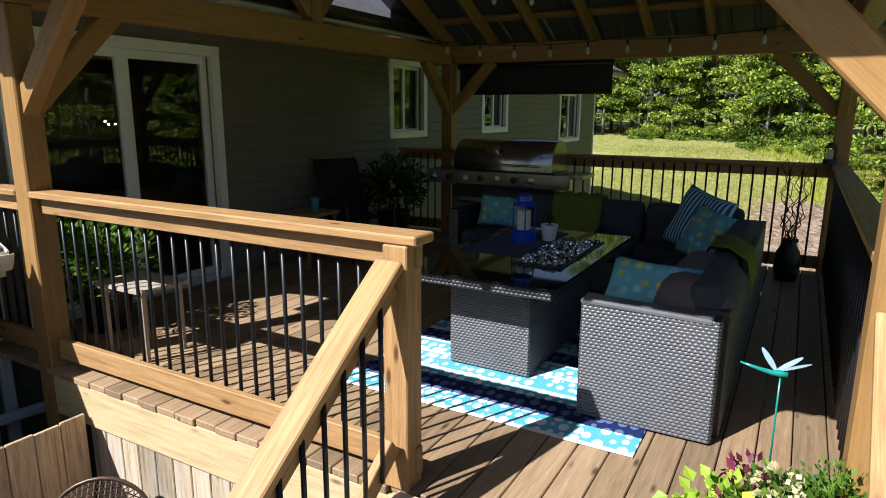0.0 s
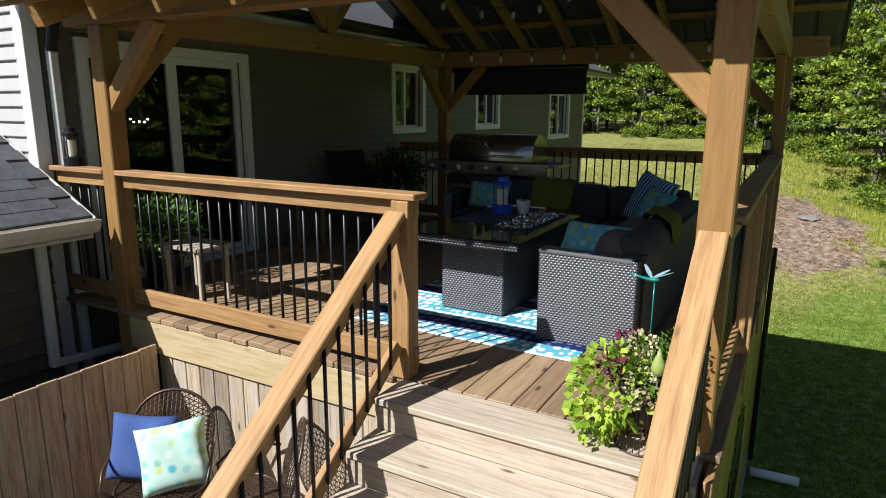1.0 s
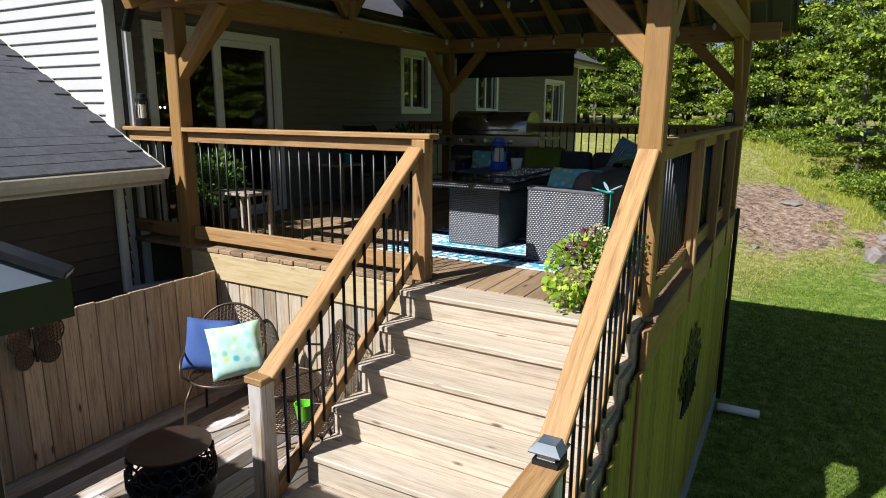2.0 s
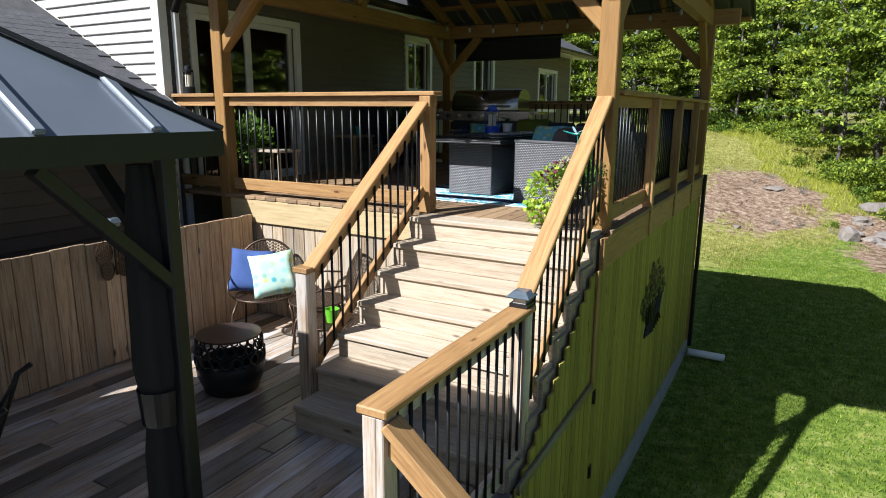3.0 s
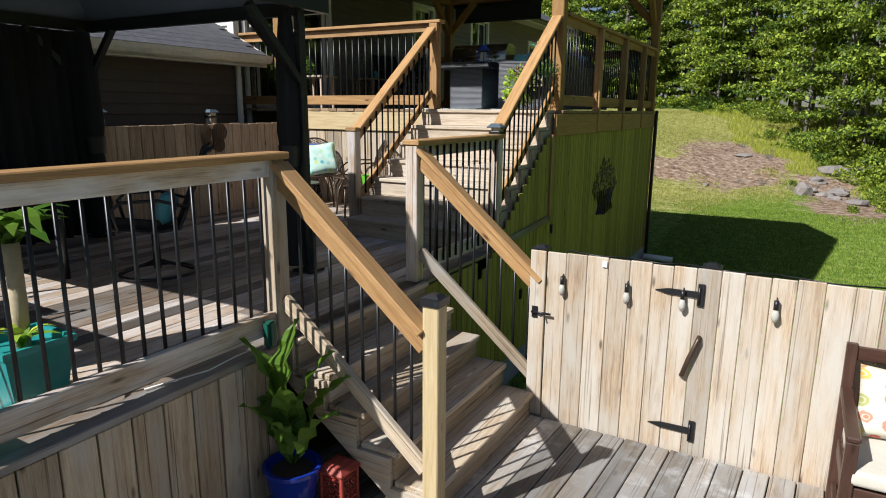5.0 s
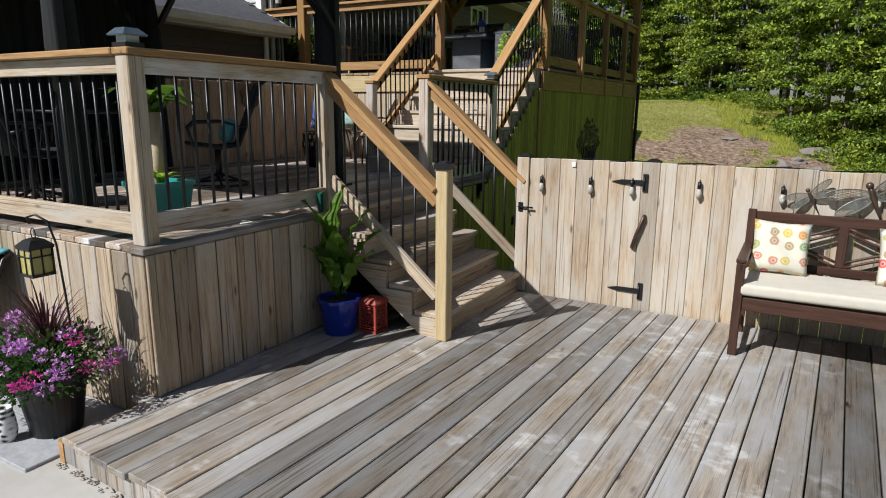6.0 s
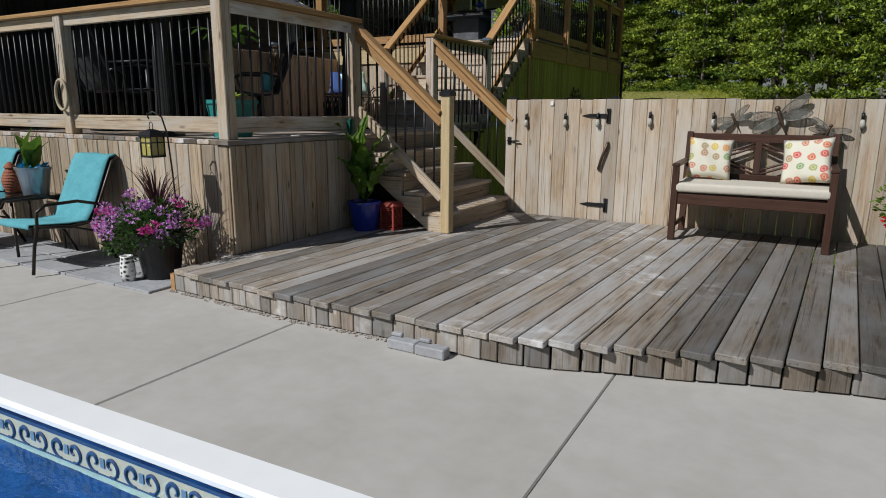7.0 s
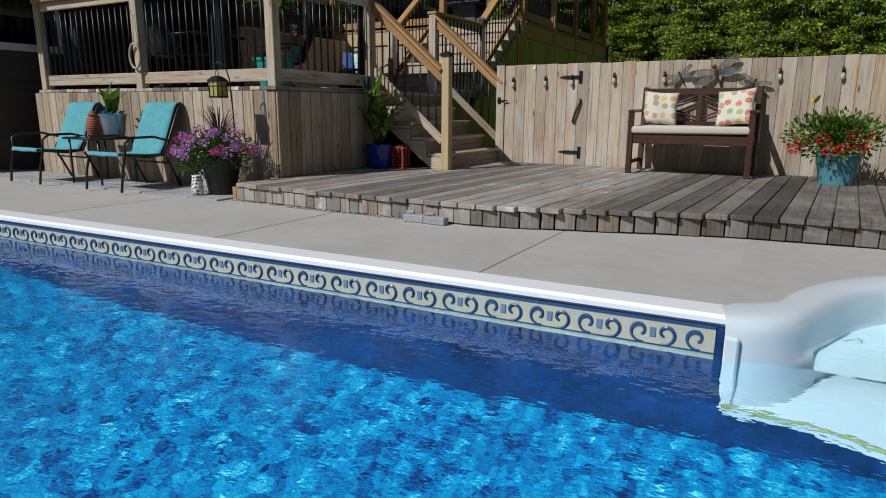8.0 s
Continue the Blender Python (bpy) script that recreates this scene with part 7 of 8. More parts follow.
for tip, w in (((-0.22, -0.1, 0.72), 0.2), ((0.02, 0.06, 0.82), 0.22), ((0.2, 0.12, 0.66), 0.2), ((0.34, -0.02, 0.40), 0.16), ((-0.3, 0.02, 0.45), 0.18), ((0.12, -0.18, 0.55), 0.18), ((-0.12, -0.22, 0.42), 0.15), ((0.05, -0.2, 0.36), 0.12), ((0.24, 0.2, 0.5), 0.18)):
    o = Vector((0.52, -2.68, ZL + 0.26))
    V, F = big_leaf(o + Vector(tip) * 0.25, o + Vector(tip), w)
    leaf_part("leaf", V, F, M_LEAF, bp, kind="")
    tube("stalk", [o, o + Vector(tip) * 0.27], 0.006, M_LEAF, bp, sides=5)

rl = thing("lantern", "red pierced metal lantern on the deck", "lantern", base=(0.70, -2.53, ZL))
M_REDPAINT = plain("coral red paint", (0.38, 0.06, 0.04), 0.6)
rx, ry = 0.71, -2.52
slab("base", (rx - 0.08, ry - 0.08, ZL), (rx + 0.08, ry + 0.08, ZL + 0.018), M_REDPAINT, rl)
for sx in (-1, 1):
    for sy in (-1, 1):
        board("corner", (rx + sx * 0.07, ry + sy * 0.07, ZL + 0.018), (rx + sx * 0.07, ry + sy * 0.07, ZL + 0.215), 0.016, 0.016, M_REDPAINT, rl, up=(0, 1, 0))
bm = bmesh.new()
lathe(bm, ((0.12, 0.215), (0.122, 0.225), (0.09, 0.25), (0.04, 0.262)), 4, pose(rx, ry, ZL, 0, 0, 45))
part("roof", bm, M_REDPAINT, rl)
for m in (pose(rx, ry - 0.07, ZL + 0.117), pose(rx + 0.07, ry, ZL + 0.117, 0, 0, 90), pose(rx, ry + 0.07, ZL + 0.117), pose(rx - 0.07, ry, ZL + 0.117, 0, 0, 90)):
    bm = bmesh.new()
    for R, n in ((0.018, 1), (0.045, 8)):
        for k in range(n):
            a = k * math.tau / max(1, n)
            c = (R * math.cos(a) if n > 1 else 0, 0, R * math.sin(a) if n > 1 else 0)
            bm_tube(bm, [(c[0] + 0.015 * math.cos(q * math.tau / 8), 0, c[2] + 0.015 * math.sin(q * math.tau / 8)) for q in range(8)], 0.004, 4, closed=True)
    for zz in (-0.085, -0.068, 0.068, 0.085):
        bm_tube(bm, [(-0.065, 0, zz), (0.065, 0, zz)], 0.006, 4)
    for xx in (-0.06, 0.06):
        bm_tube(bm, [(xx, 0, -0.09), (xx, 0, 0.09)], 0.005, 4)
    part("fretwork", bm, M_REDPAINT, rl, m=m)

# bench
M_BENCH = wood("dark brown bench wood", (0.032, 0.015, 0.010), (0.058, 0.028, 0.019), (0.085, 0.043, 0.03), 0.4, 0.15)
bench = thing("garden_bench", "dark brown wooden bench with curved crossed backrest", "bench", base=(3.68, -1.4, ZL))
BX0, BX1, BYF, BYB = 3.07, 4.30, -1.68, -1.16
for x in (BX0 + 0.03, BX1 - 0.03):
    board("leg", (x, BYF, ZL), (x, BYF, ZL + 0.64), 0.055, 0.055, M_BENCH, bench, up=(0, 1, 0))
    board("leg", (x, BYB + 0.02, ZL), (x, BYB + 0.12, ZL + 0.92), 0.055, 0.05, M_BENCH, bench, up=(0, 1, 0))
    board("arm", (x, BYF - 0.03, ZL + 0.655), (x, BYB + 0.06, ZL + 0.665), 0.065, 0.03, M_BENCH, bench, bevel=0.008)
    board("side_rail", (x, BYF, ZL + 0.36), (x, BYB, ZL + 0.36), 0.025, 0.08, M_BENCH, bench)
    board("stretcher", (x, BYF, ZL + 0.12), (x, BYB, ZL + 0.12), 0.025, 0.04, M_BENCH, bench)
board("apron", (BX0 + 0.04, BYF, ZL + 0.365), (BX1 - 0.04, BYF, ZL + 0.365), 0.09, 0.028, M_BENCH, bench, up=(0, 1, 0))
for k in range(6):
    yy = BYF + 0.05 + k * 0.09
    board("seat_slat", (BX0 + 0.03, yy, ZL + 0.415), (BX1 - 0.03, yy, ZL + 0.415), 0.075, 0.02, M_BENCH, bench)
yb = lambda z: BYB + 0.02 + 0.10 * (z - ZL) / 0.92
for z, h in ((ZL + 0.87, 0.075), (ZL + 0.52, 0.06)):
    board("back_rail", (BX0 + 0.05, yb(z), z), (BX1 - 0.05, yb(z), z), h, 0.025, M_BENCH, bench, up=(0, 1, 0))
cx = (BX0 + BX1) / 2
board("back_slat", (cx, yb(ZL + 0.55), ZL + 0.55), (cx, yb(ZL + 0.84), ZL + 0.84), 0.06, 0.02, M_BENCH, bench, up=(0, 1, 0))
for s in (-1, 1):
    for top in (True, False):
        for off in (0.0, 0.035):
            pts = []
            for k in range(11):
                f = k / 10
                x = cx + s * (0.03 + f * 0.50)
                arcz = math.sin(f * math.pi / 2)
                z = (ZL + 0.83 - off - 0.135 * arcz) if top else (ZL + 0.555 + off + 0.125 * arcz)
                pts.append((x, yb(z), z))
            tube("curved_slat", pts, 0.011, M_BENCH, bench, sides=6)
M_CREAMCLOTH = plain("cream bench cushion cloth", (0.56, 0.52, 0.44), 0.95, second=(0.50, 0.46, 0.385), scale=120, bumpy=0.15)
tagged(soft("bench_cushion", (BX0 + 0.03, BYF - 0.03, ZL + 0.427), (BX1 - 0.03, BYB - 0.02, ZL + 0.507), M_CREAMCLOTH, None, "cream seat cushion on the wooden bench", r=0.03), category="cushion")
pillow("cream pillow printed with red and yellow medallions", M_MEDAL, 0.37, 0.37, 0.12, pose(BX0 + 0.24, BYB - 0.10, ZL + 0.69, -16, 3, 10), "bench pillows")
pillow("cream pillow printed with red and yellow medallions", M_MEDAL, 0.39, 0.39, 0.12, pose(BX1 - 0.23, BYB - 0.10, ZL + 0.70, -18, -6, -14), "bench pillows")

# gate hardware
def strap_hinge(x, z):
    h = thing("strap_hinge", "black strap hinge on the cedar gate", "hinge", group="gate hinges", base=(x, -0.99, z))
    bm = bmesh.new()
    pts = [(0.02, 0.02), (-0.16, 0.018), (-0.24, 0.0), (-0.16, -0.018), (0.02, -0.02)]
    a = [bm.verts.new((x + p, -0.983, z + q)) for p, q in pts]
    b = [bm.verts.new((x + p, -0.992, z + q)) for p, q in pts]
    bm.faces.new(a)
    bm.faces.new(b[::-1])
    for i in range(5):
        j = (i + 1) % 5
        bm.faces.new((a[j], a[i], b[i], b[j]))
    bmesh.ops.recalc_face_normals(bm, faces=bm.faces)
    part("strap", bm, M_BLACK, h)
    slab("plate", (x + 0.012, -0.994, z - 0.07), (x + 0.05, -0.983, z + 0.07), M_BLACK, h)
    rod("pin", (x + 0.022, -0.998, z - 0.05), (x + 0.022, -0.998, z + 0.05), 0.008, M_BLACK, h)


strap_hinge(2.27, 1.215)
strap_hinge(2.29, 0.315)
tube("handle", [(2.315, -0.985, 0.95), (2.31, -1.01, 0.93), (2.265, -1.015, 0.80), (2.235, -1.01, 0.69), (2.23, -0.985, 0.68)], 0.015, M_BRONZE, gate, "dark iron pull bar")
gl = thing("gate_latch", "black bolt latch on the gate post", "latch", base=(1.28, -1.0, 0.94))
slab("plate", (1.22, -1.004, 0.90), (1.26, -0.996, 0.98), M_BLACK, gl)
rod("bolt", (1.22, -1.012, 0.94), (1.36, -1.012, 0.94), 0.008, M_BLACK, gl)
rod("knob", (1.30, -1.012, 0.94), (1.30, -1.04, 0.925), 0.006, M_BLACK, gl)
fb = thing("fence_string_lights", "string light bulbs hung along the cedar fence", "string lights", base=(3, -1.0, 1.2))
SK = [(1.43, 1.22), (1.86, 1.23), (2.20, 1.235), (2.71, 1.25), (3.28, 1.25), (3.86, 1.26), (4.44, 1.26), (5.0, 1.26), (5.6, 1.26)]
for x, z in SK:
    rod("socket", (x, -1.005, z), (x, -1.01, z - 0.055), 0.014, M_BLACK, fb)
    bm = bmesh.new()
    lathe(bm, ((0.012, 0), (0.021, -0.03), (0.022, -0.05), (0.010, -0.078)), 12, pose(x, -1.01, z - 0.053))
    part("bulb", bm, M_BULB, fb, smooth=True)
    rod("hook", (x, -0.975, z + 0.012), (x, -1.006, z), 0.004, M_BLACK, fb, sides=5)
for (x0, z0), (x1, z1) in zip(SK, SK[1:]):
    tube("cable", [(x0, -0.935, 1.385), ((x0 + x1) / 2, -0.93, 1.37), (x1, -0.935, 1.385)], 0.005, M_BLACK, fb, sides=5)
tag = tagged(slab("tag", (1.69, -0.992, 1.315), (1.72, -0.986, 1.355), M_WHITE, None, "small white tag on the gate board"), category="tag")

# dragonfly wall ornaments
M_PATINA = plain("weathered patina metal", (0.26, 0.27, 0.25), 0.4, 0.5, second=(0.08, 0.055, 0.035), scale=12)


def wall_dragonfly(x, z, s, tilt, label):
    d = thing("metal_dragonfly", label, "wall ornament", group="metal dragonflies", base=(x, -1.0, z))
    m = pose(x, -1.02, z, 0, tilt, 0) @ Matrix.Scale(s, 4)
    bm = bmesh.new()
    bm_tube(bm, [(0, 0, 0.10), (0, -0.01, 0.06), (0, -0.012, 0.0), (0, 0, -0.12), (0, 0.012, -0.26)], [0.025, 0.018, 0.026, 0.012, 0.006], 8)
    bmesh.ops.create_icosphere(bm, subdivisions=2, radius=0.032, matrix=Matrix.Translation((0, -0.01, 0.11)))
    part("body", bm, M_BRONZE, d, m=m, smooth=True)
    for sx in (-1, 1):
        for (rx_, rz_, a) in ((0.17, 0.05, 18), (0.15, 0.048, -10)):
            bm = bmesh.new()
            u = Vector((sx * math.cos(radians(a)), -0.15, math.sin(radians(a))))
            v = Vector((-sx * math.sin(radians(a)), 0, math.cos(radians(a))))
            c = u * (rx_ + 0.01) + Vector((0, 0, 0.03 if a > 0 else 0.0))
            lattice(bm, c, rx_, rz_, u, v, 4, 0.0028)
            e = ellipse(c, rx_, rz_, u, v, 18)
            bm_tube(bm, e, 0.006, 5, closed=True)
            part("wing", bm, M_PATINA, d, m=m, kind="stuff")


wall_dragonfly(3.46, 1.19, 0.48, -28, "small patina metal dragonfly on the fence")
wall_dragonfly(3.83, 1.21, 0.80, -22, "large patina metal dragonfly on the fence")
wall_dragonfly(4.20, 1.10, 0.48, 20, "small patina metal dragonfly behind the bench")

# flower tub
tub = thing("flower_tub", "turquoise tub of red flowers and grassy leaves", "plant", base=(5.0, -1.72, ZL))
pot(tub, 5.03, -1.72, ZL, 0.145, 0.19, 0.29, plain("turquoise tub paint", (0.09, 0.27, 0.31), 0.4))
leaf_part("grassy_leaves", *blades(rnd, 420, (5.0, -1.70, ZL + 0.27), 0.46, 0.60, 0.012, 0.45), M_LEAF, tub)
leaf_part("green_leaves", *leaves(rnd, 1500, in_ball((4.98, -1.74, ZL + 0.44), 0.44, 0.55, 0.3), 0.032), M_LEAF, tub)
for c in ((5.05, -2.0, 0.5), (4.95, -2.02, 0.48), (5.18, -1.95, 0.52), (4.72, -1.85, 0.56), (4.66, -1.8, 0.48), (4.88, -1.98, 0.58), (5.25, -1.9, 0.6), (5.1, -1.9, 0.62)):
    leaf_part("bloom", *leaves(rnd, 80, in_ball(c, 0.062, 0.7, 0.6), 0.022, 0.2, 1.0), M_RED, tub)
yb2 = thing("butterfly_stake", "yellow butterfly ornament on a thin stake", "garden ornament", base=(4.78, -1.78, ZL + 0.3))
rod("stake", (4.78, -1.78, ZL + 0.3), (4.78, -1.78, 0.9), 0.0025, M_BLACK, yb2)
for s, a in ((1, 0.07), (-1, 0.05)):
    bm = bmesh.new()
    wing(bm, (4.78, -1.78, 0.90), (4.78 + s * 0.035, -1.78 - 0.03 * s, 0.90 + a), 0.06, 6)
    part("wing", bm, plain("yellow wing paint", (0.85, 0.72, 0.03), 0.5, second=(0.6, 0.45, 0.02), scale=40), yb2)

# blocks and gravel along the deck edge
for x0 in (2.27, 2.45):
    bm = bmesh.new()
    bm_box(bm, (-0.088, -0.045, 0), (0.088, 0.03, 0.055))
    bm_box(bm, (-0.088, 0.0, 0.056), (-0.02, 0.03, 0.078))
    bmesh.ops.bevel(bm, geom=bm.edges[:], offset=0.006, segments=1, affect="EDGES")
    tagged(part("concrete_block", bm, M_FOUND, None, "small grey concrete block against the deck edge", m=pose(x0, edge_y(x0) - 0.045, 0.001)), category="block", group="concrete blocks")
V, F = [], []
for i in range(260):
    x = rnd.uniform(0.25, 2.3)
    s = rnd.uniform(0.005, 0.013)
    c = Vector((x, edge_y(x) - rnd.uniform(-0.02, 0.02), s * 0.5))
    k = len(V)
    for p in ((1, 0, 0), (-1, 0, 0), (0, 1, 0), (0, -1, 0), (0, 0, 0.7), (0, 0, -0.7)):
        V.append(c + Vector(p) * s * rnd.uniform(0.7, 1.2))
    F += [(k, k + 2, k + 4), (k + 2, k + 1, k + 4), (k + 1, k + 3, k + 4), (k + 3, k, k + 4), (k + 2, k, k + 5), (k + 1, k + 2, k + 5), (k + 3, k + 1, k + 5), (k, k + 3, k + 5)]
gv = leaf_part("gravel", V, F, plain("mixed gravel", (0.45, 0.40, 0.34), 0.9, second=(0.2, 0.17, 0.15), scale=60), None, "loose gravel along the deck edge")
tagged(gv, category="gravel", kind="stuff")

# ---- patio things ----
pv = thing("pavers", "grey stone pavers beside the deck skirting", "paving", kind="structure", base=(-2, -4.4, 0))
x = -5.0
while x < 0.15:
    for y0, y1 in ((-4.75, -4.44), (-4.43, -4.09)):
        w = min(0.6, 0.19 - x)
        board("paver", (x, (y0 + y1) / 2, 0.006), (x + w - 0.008, (y0 + y1) / 2, 0.006), y1 - y0 - 0.008, 0.024, M_FOUND, pv)
    x += 0.6
M_CHAIR = plain("dark bronze chair tube", (0.03, 0.022, 0.018), 0.35, 0.4)


def towel_chair(m, label):
    ch = metal_chair("patio_chair", label, m, M_CHAIR, group="pool chairs")
    line = ((-0.31, 0.40), (-0.30, 0.44), (0.0, 0.402), (0.15, 0.408), (0.205, 0.51), (0.265, 0.67), (0.37, 0.955), (0.40, 1.005), (0.46, 1.02), (0.50, 0.96), (0.49, 0.78))
    bm = bmesh.new()
    rows = []
    for i, (y, z) in enumerate(line):
        rows.append([bm.verts.new((x / 8 * 0.48 - 0.24, y + 0.004 * math.sin(x * 2 + i), z + 0.004 * math.sin(x * 1.3 + i * 2))) for x in range(9)])
    for a, b in zip(rows, rows[1:]):
        for k in range(8):
            bm.faces.new((a[k], a[k + 1], b[k + 1], b[k]))
    r = bmesh.ops.extrude_face_region(bm, geom=bm.faces[:])
    bmesh.ops.translate(bm, verts=[v for v in r["geom"] if isinstance(v, bmesh.types.BMVert)], vec=(0, -0.006, 0.010))
    bmesh.ops.recalc_face_normals(bm, faces=bm.faces)
    tw = part("towel", bm, M_TEALCLOTH, None, "turquoise beach towel draped over a patio chair", m=m, smooth=True)
    tagged(tw, category="towel", group="beach towels")


towel_chair(pose(-1.23, -4.56, 0.018, 0, 0, 0) @ Matrix.Diagonal((1, 1, 0.84, 1)), "dark tubular patio chair beside the skirting")
towel_chair(pose(-2.58, -4.58, 0.018, 0, 0, 0) @ Matrix.Diagonal((1, 1, 0.84, 1)), "dark tubular patio chair beside the skirting")
ct_ = thing("side_table", "small dark glass patio table between the chairs", "table", base=(-1.92, -4.42, 0.018))
slab("top", (-2.2, -4.66, 0.50), (-1.64, -4.2, 0.515), M_BGLASS, ct_, bevel=0.003)
tube("rim", [(-2.21, -4.67, 0.5), (-1.63, -4.67, 0.5), (-1.63, -4.19, 0.5), (-2.21, -4.19, 0.5)], 0.012, M_CHAIR, ct_, closed=True)
for x in (-2.17, -1.67):
    for y in (-4.63, -4.23):
        rod("leg", (x, y, 0.018), (x, y, 0.5), 0.012, M_CHAIR, ct_)
bk = thing("bucket_planter", "galvanised bucket planted with broad green leaves", "plant", base=(-1.78, -4.36, 0.515))
pot(bk, -1.78, -4.36, 0.516, 0.10, 0.135, 0.24, plain("galvanised steel", (0.38, 0.44, 0.50), 0.3, 0.8, scale=10))
for tip, w in (((-0.17, -0.03, 0.30), 0.15), ((0.02, 0.02, 0.36), 0.17), ((0.17, 0.0, 0.30), 0.16), ((-0.05, -0.1, 0.24), 0.1), ((0.1, 0.1, 0.24), 0.1), ((-0.16, 0.05, 0.14), 0.08)):
    o = Vector((-1.78, -4.36, 0.73))
    leaf_part("leaf", *big_leaf(o, o + Vector(tip), w, 0.005), M_LEAF, bk, kind="")
leaf_part("filler", *leaves(rnd, 60, in_ball((-1.78, -4.36, 0.755), 0.11, 0.3), 0.03), leaf_material("blue tissue", (0.02, 0.25, 0.5), (0.06, 0.4, 0.65)), bk)
jr = thing("terracotta_jar", "carved terracotta jar on the patio table", "jar", base=(-2.08, -4.4, 0.515))
bm = bmesh.new()
lathe(bm, [(0.045 + 0.03 * math.sin(math.pi * min(1, k / 16)) + (0.004 if k % 2 else 0), 0.516 + k * 0.0125) for k in range(17)] + [(0.035, 0.73), (0.05, 0.74), (0.03, 0.77), (0.008, 0.79)], 24, Matrix.Translation((-2.08, -4.4, 0)))
part("jar_body", bm, plain("terracotta", (0.36, 0.12, 0.06), 0.8, second=(0.22, 0.07, 0.035), scale=40, bumpy=0.4), jr)

fp = thing("flower_planter", "violet and pink flowers in a black planter", "plant", base=(-0.1, -4.42, 0.018))
fx, fy = -0.10, -4.42
pot(fp, fx, fy, 0.019, 0.13, 0.18, 0.34, M_BLACK)
leaf_part("green_leaves", *leaves(rnd, 2600, in_ball((fx - 0.02, fy - 0.02, 0.43), 0.36, 0.55, 0.2), 0.022), M_DARKLEAF, fp)
leaf_part("trailing_leaves", *leaves(rnd, 700, in_ball((fx - 0.24, fy - 0.12, 0.30), 0.18, 0.9, 0.2), 0.02), M_DARKLEAF, fp)
leaf_part("grass_plume", *blades(rnd, 90, (fx - 0.02, fy + 0.02, 0.36), 0.32, 0.66, 0.010, 0.3), leaf_material("purple fountain grass", (0.06, 0.02, 0.03), (0.16, 0.07, 0.07), 0.2), fp)
for k in range(46):
    a, e = rnd.uniform(0, math.tau), rnd.uniform(-0.15, 1.0)
    c = (fx - 0.02 + 0.38 * math.cos(a) * math.sqrt(max(0.1, 1 - e * e * 0.6)), fy - 0.02 + 0.36 * math.sin(a) * math.sqrt(max(0.1, 1 - e * e * 0.6)), 0.42 + 0.22 * e)
    leaf_part("bloom", *leaves(rnd, 40, in_ball(c, 0.042, 0.6, 0.7), 0.020, 0.2, 1.0), M_PINK if k % 4 == 0 else M_PURPLE, fp)
vs = thing("vase", "small white and black patterned vase", "vase", base=(-0.18, -4.62, 0.018))
bm = bmesh.new()
lathe(bm, ((0.05, 0.0), (0.065, 0.06), (0.06, 0.14), (0.05, 0.2), (0.055, 0.22), (0.045, 0.22), (0.04, 0.15)), 20, pose(-0.2, -4.63, 0.019) @ Matrix.Scale(0.85, 4))
part("vase_body", bm, print_cloth("black and white glaze", (0.75, 0.76, 0.74), ((0.02, 0.02, 0.02), (0.03, 0.03, 0.03)), 30, False, 0.3), vs, smooth=True)

hl = thing("hanging_lantern", "black framed lantern with amber glass on a hook", "lantern", base=(-0.04, -4.44, 0.9))
tube("shepherd_hook", [(0.06, -4.36, 0.3), (0.05, -4.37, 0.8), (0.04, -4.38, 1.08), (0.02, -4.40, 1.2), (-0.03, -4.43, 1.235), (-0.07, -4.45, 1.22), (-0.06, -4.445, 1.185)], 0.006, M_BLACK, hl)
lx, ly, lz = -0.05, -4.44, 0.93
m_amber = plain("amber glass", (0.42, 0.36, 0.10), 0.15, spec=0.6)
bm = bmesh.new()
lathe(bm, ((0.075, 0.0), (0.075, 0.13)), 4, pose(lx, ly, lz, 0, 0, 45))
part("glass", bm, m_amber, hl)
bm = bmesh.new()
lathe(bm, ((0.09, 0.13), (0.092, 0.145), (0.05, 0.175), (0.015, 0.185)), 4, pose(lx, ly, lz, 0, 0, 45))
part("roof", bm, M_BLACK, hl)
bm = bmesh.new()
lathe(bm, ((0.085, -0.015), (0.085, 0.0)), 4, pose(lx, ly, lz, 0, 0, 45))
part("floor", bm, M_BLACK, hl)
for sx in (-1, 1):
    for sy in (-1, 1):
        rod("upright", (lx + sx * 0.055, ly + sy * 0.055, lz), (lx + sx * 0.055, ly + sy * 0.055, lz + 0.13), 0.006, M_BLACK, hl, sides=6)
for sx, sy in ((0, -1), (0, 1), (1, 0), (-1, 0)):
    rod("bar", (lx + sx * 0.055, ly + sy * 0.055, lz), (lx + sx * 0.055, ly + sy * 0.055, lz + 0.13), 0.004, M_BLACK, hl, sides=6)
    p, q = ((lx - 0.055, ly + sy * 0.055), (lx + 0.055, ly + sy * 0.055)) if sy else ((lx + sx * 0.055, ly - 0.055), (lx + sx * 0.055, ly + 0.055))
    rod("bar", (*p, lz + 0.09), (*q, lz + 0.09), 0.004, M_BLACK, hl, sides=6)
tube("ring", [(lx + 0.02 * math.cos(k * math.tau / 12), ly, lz + 0.205 + 0.03 * math.sin(k * math.tau / 12)) for k in range(12)], 0.003, M_BLACK, hl, closed=True, sides=5)

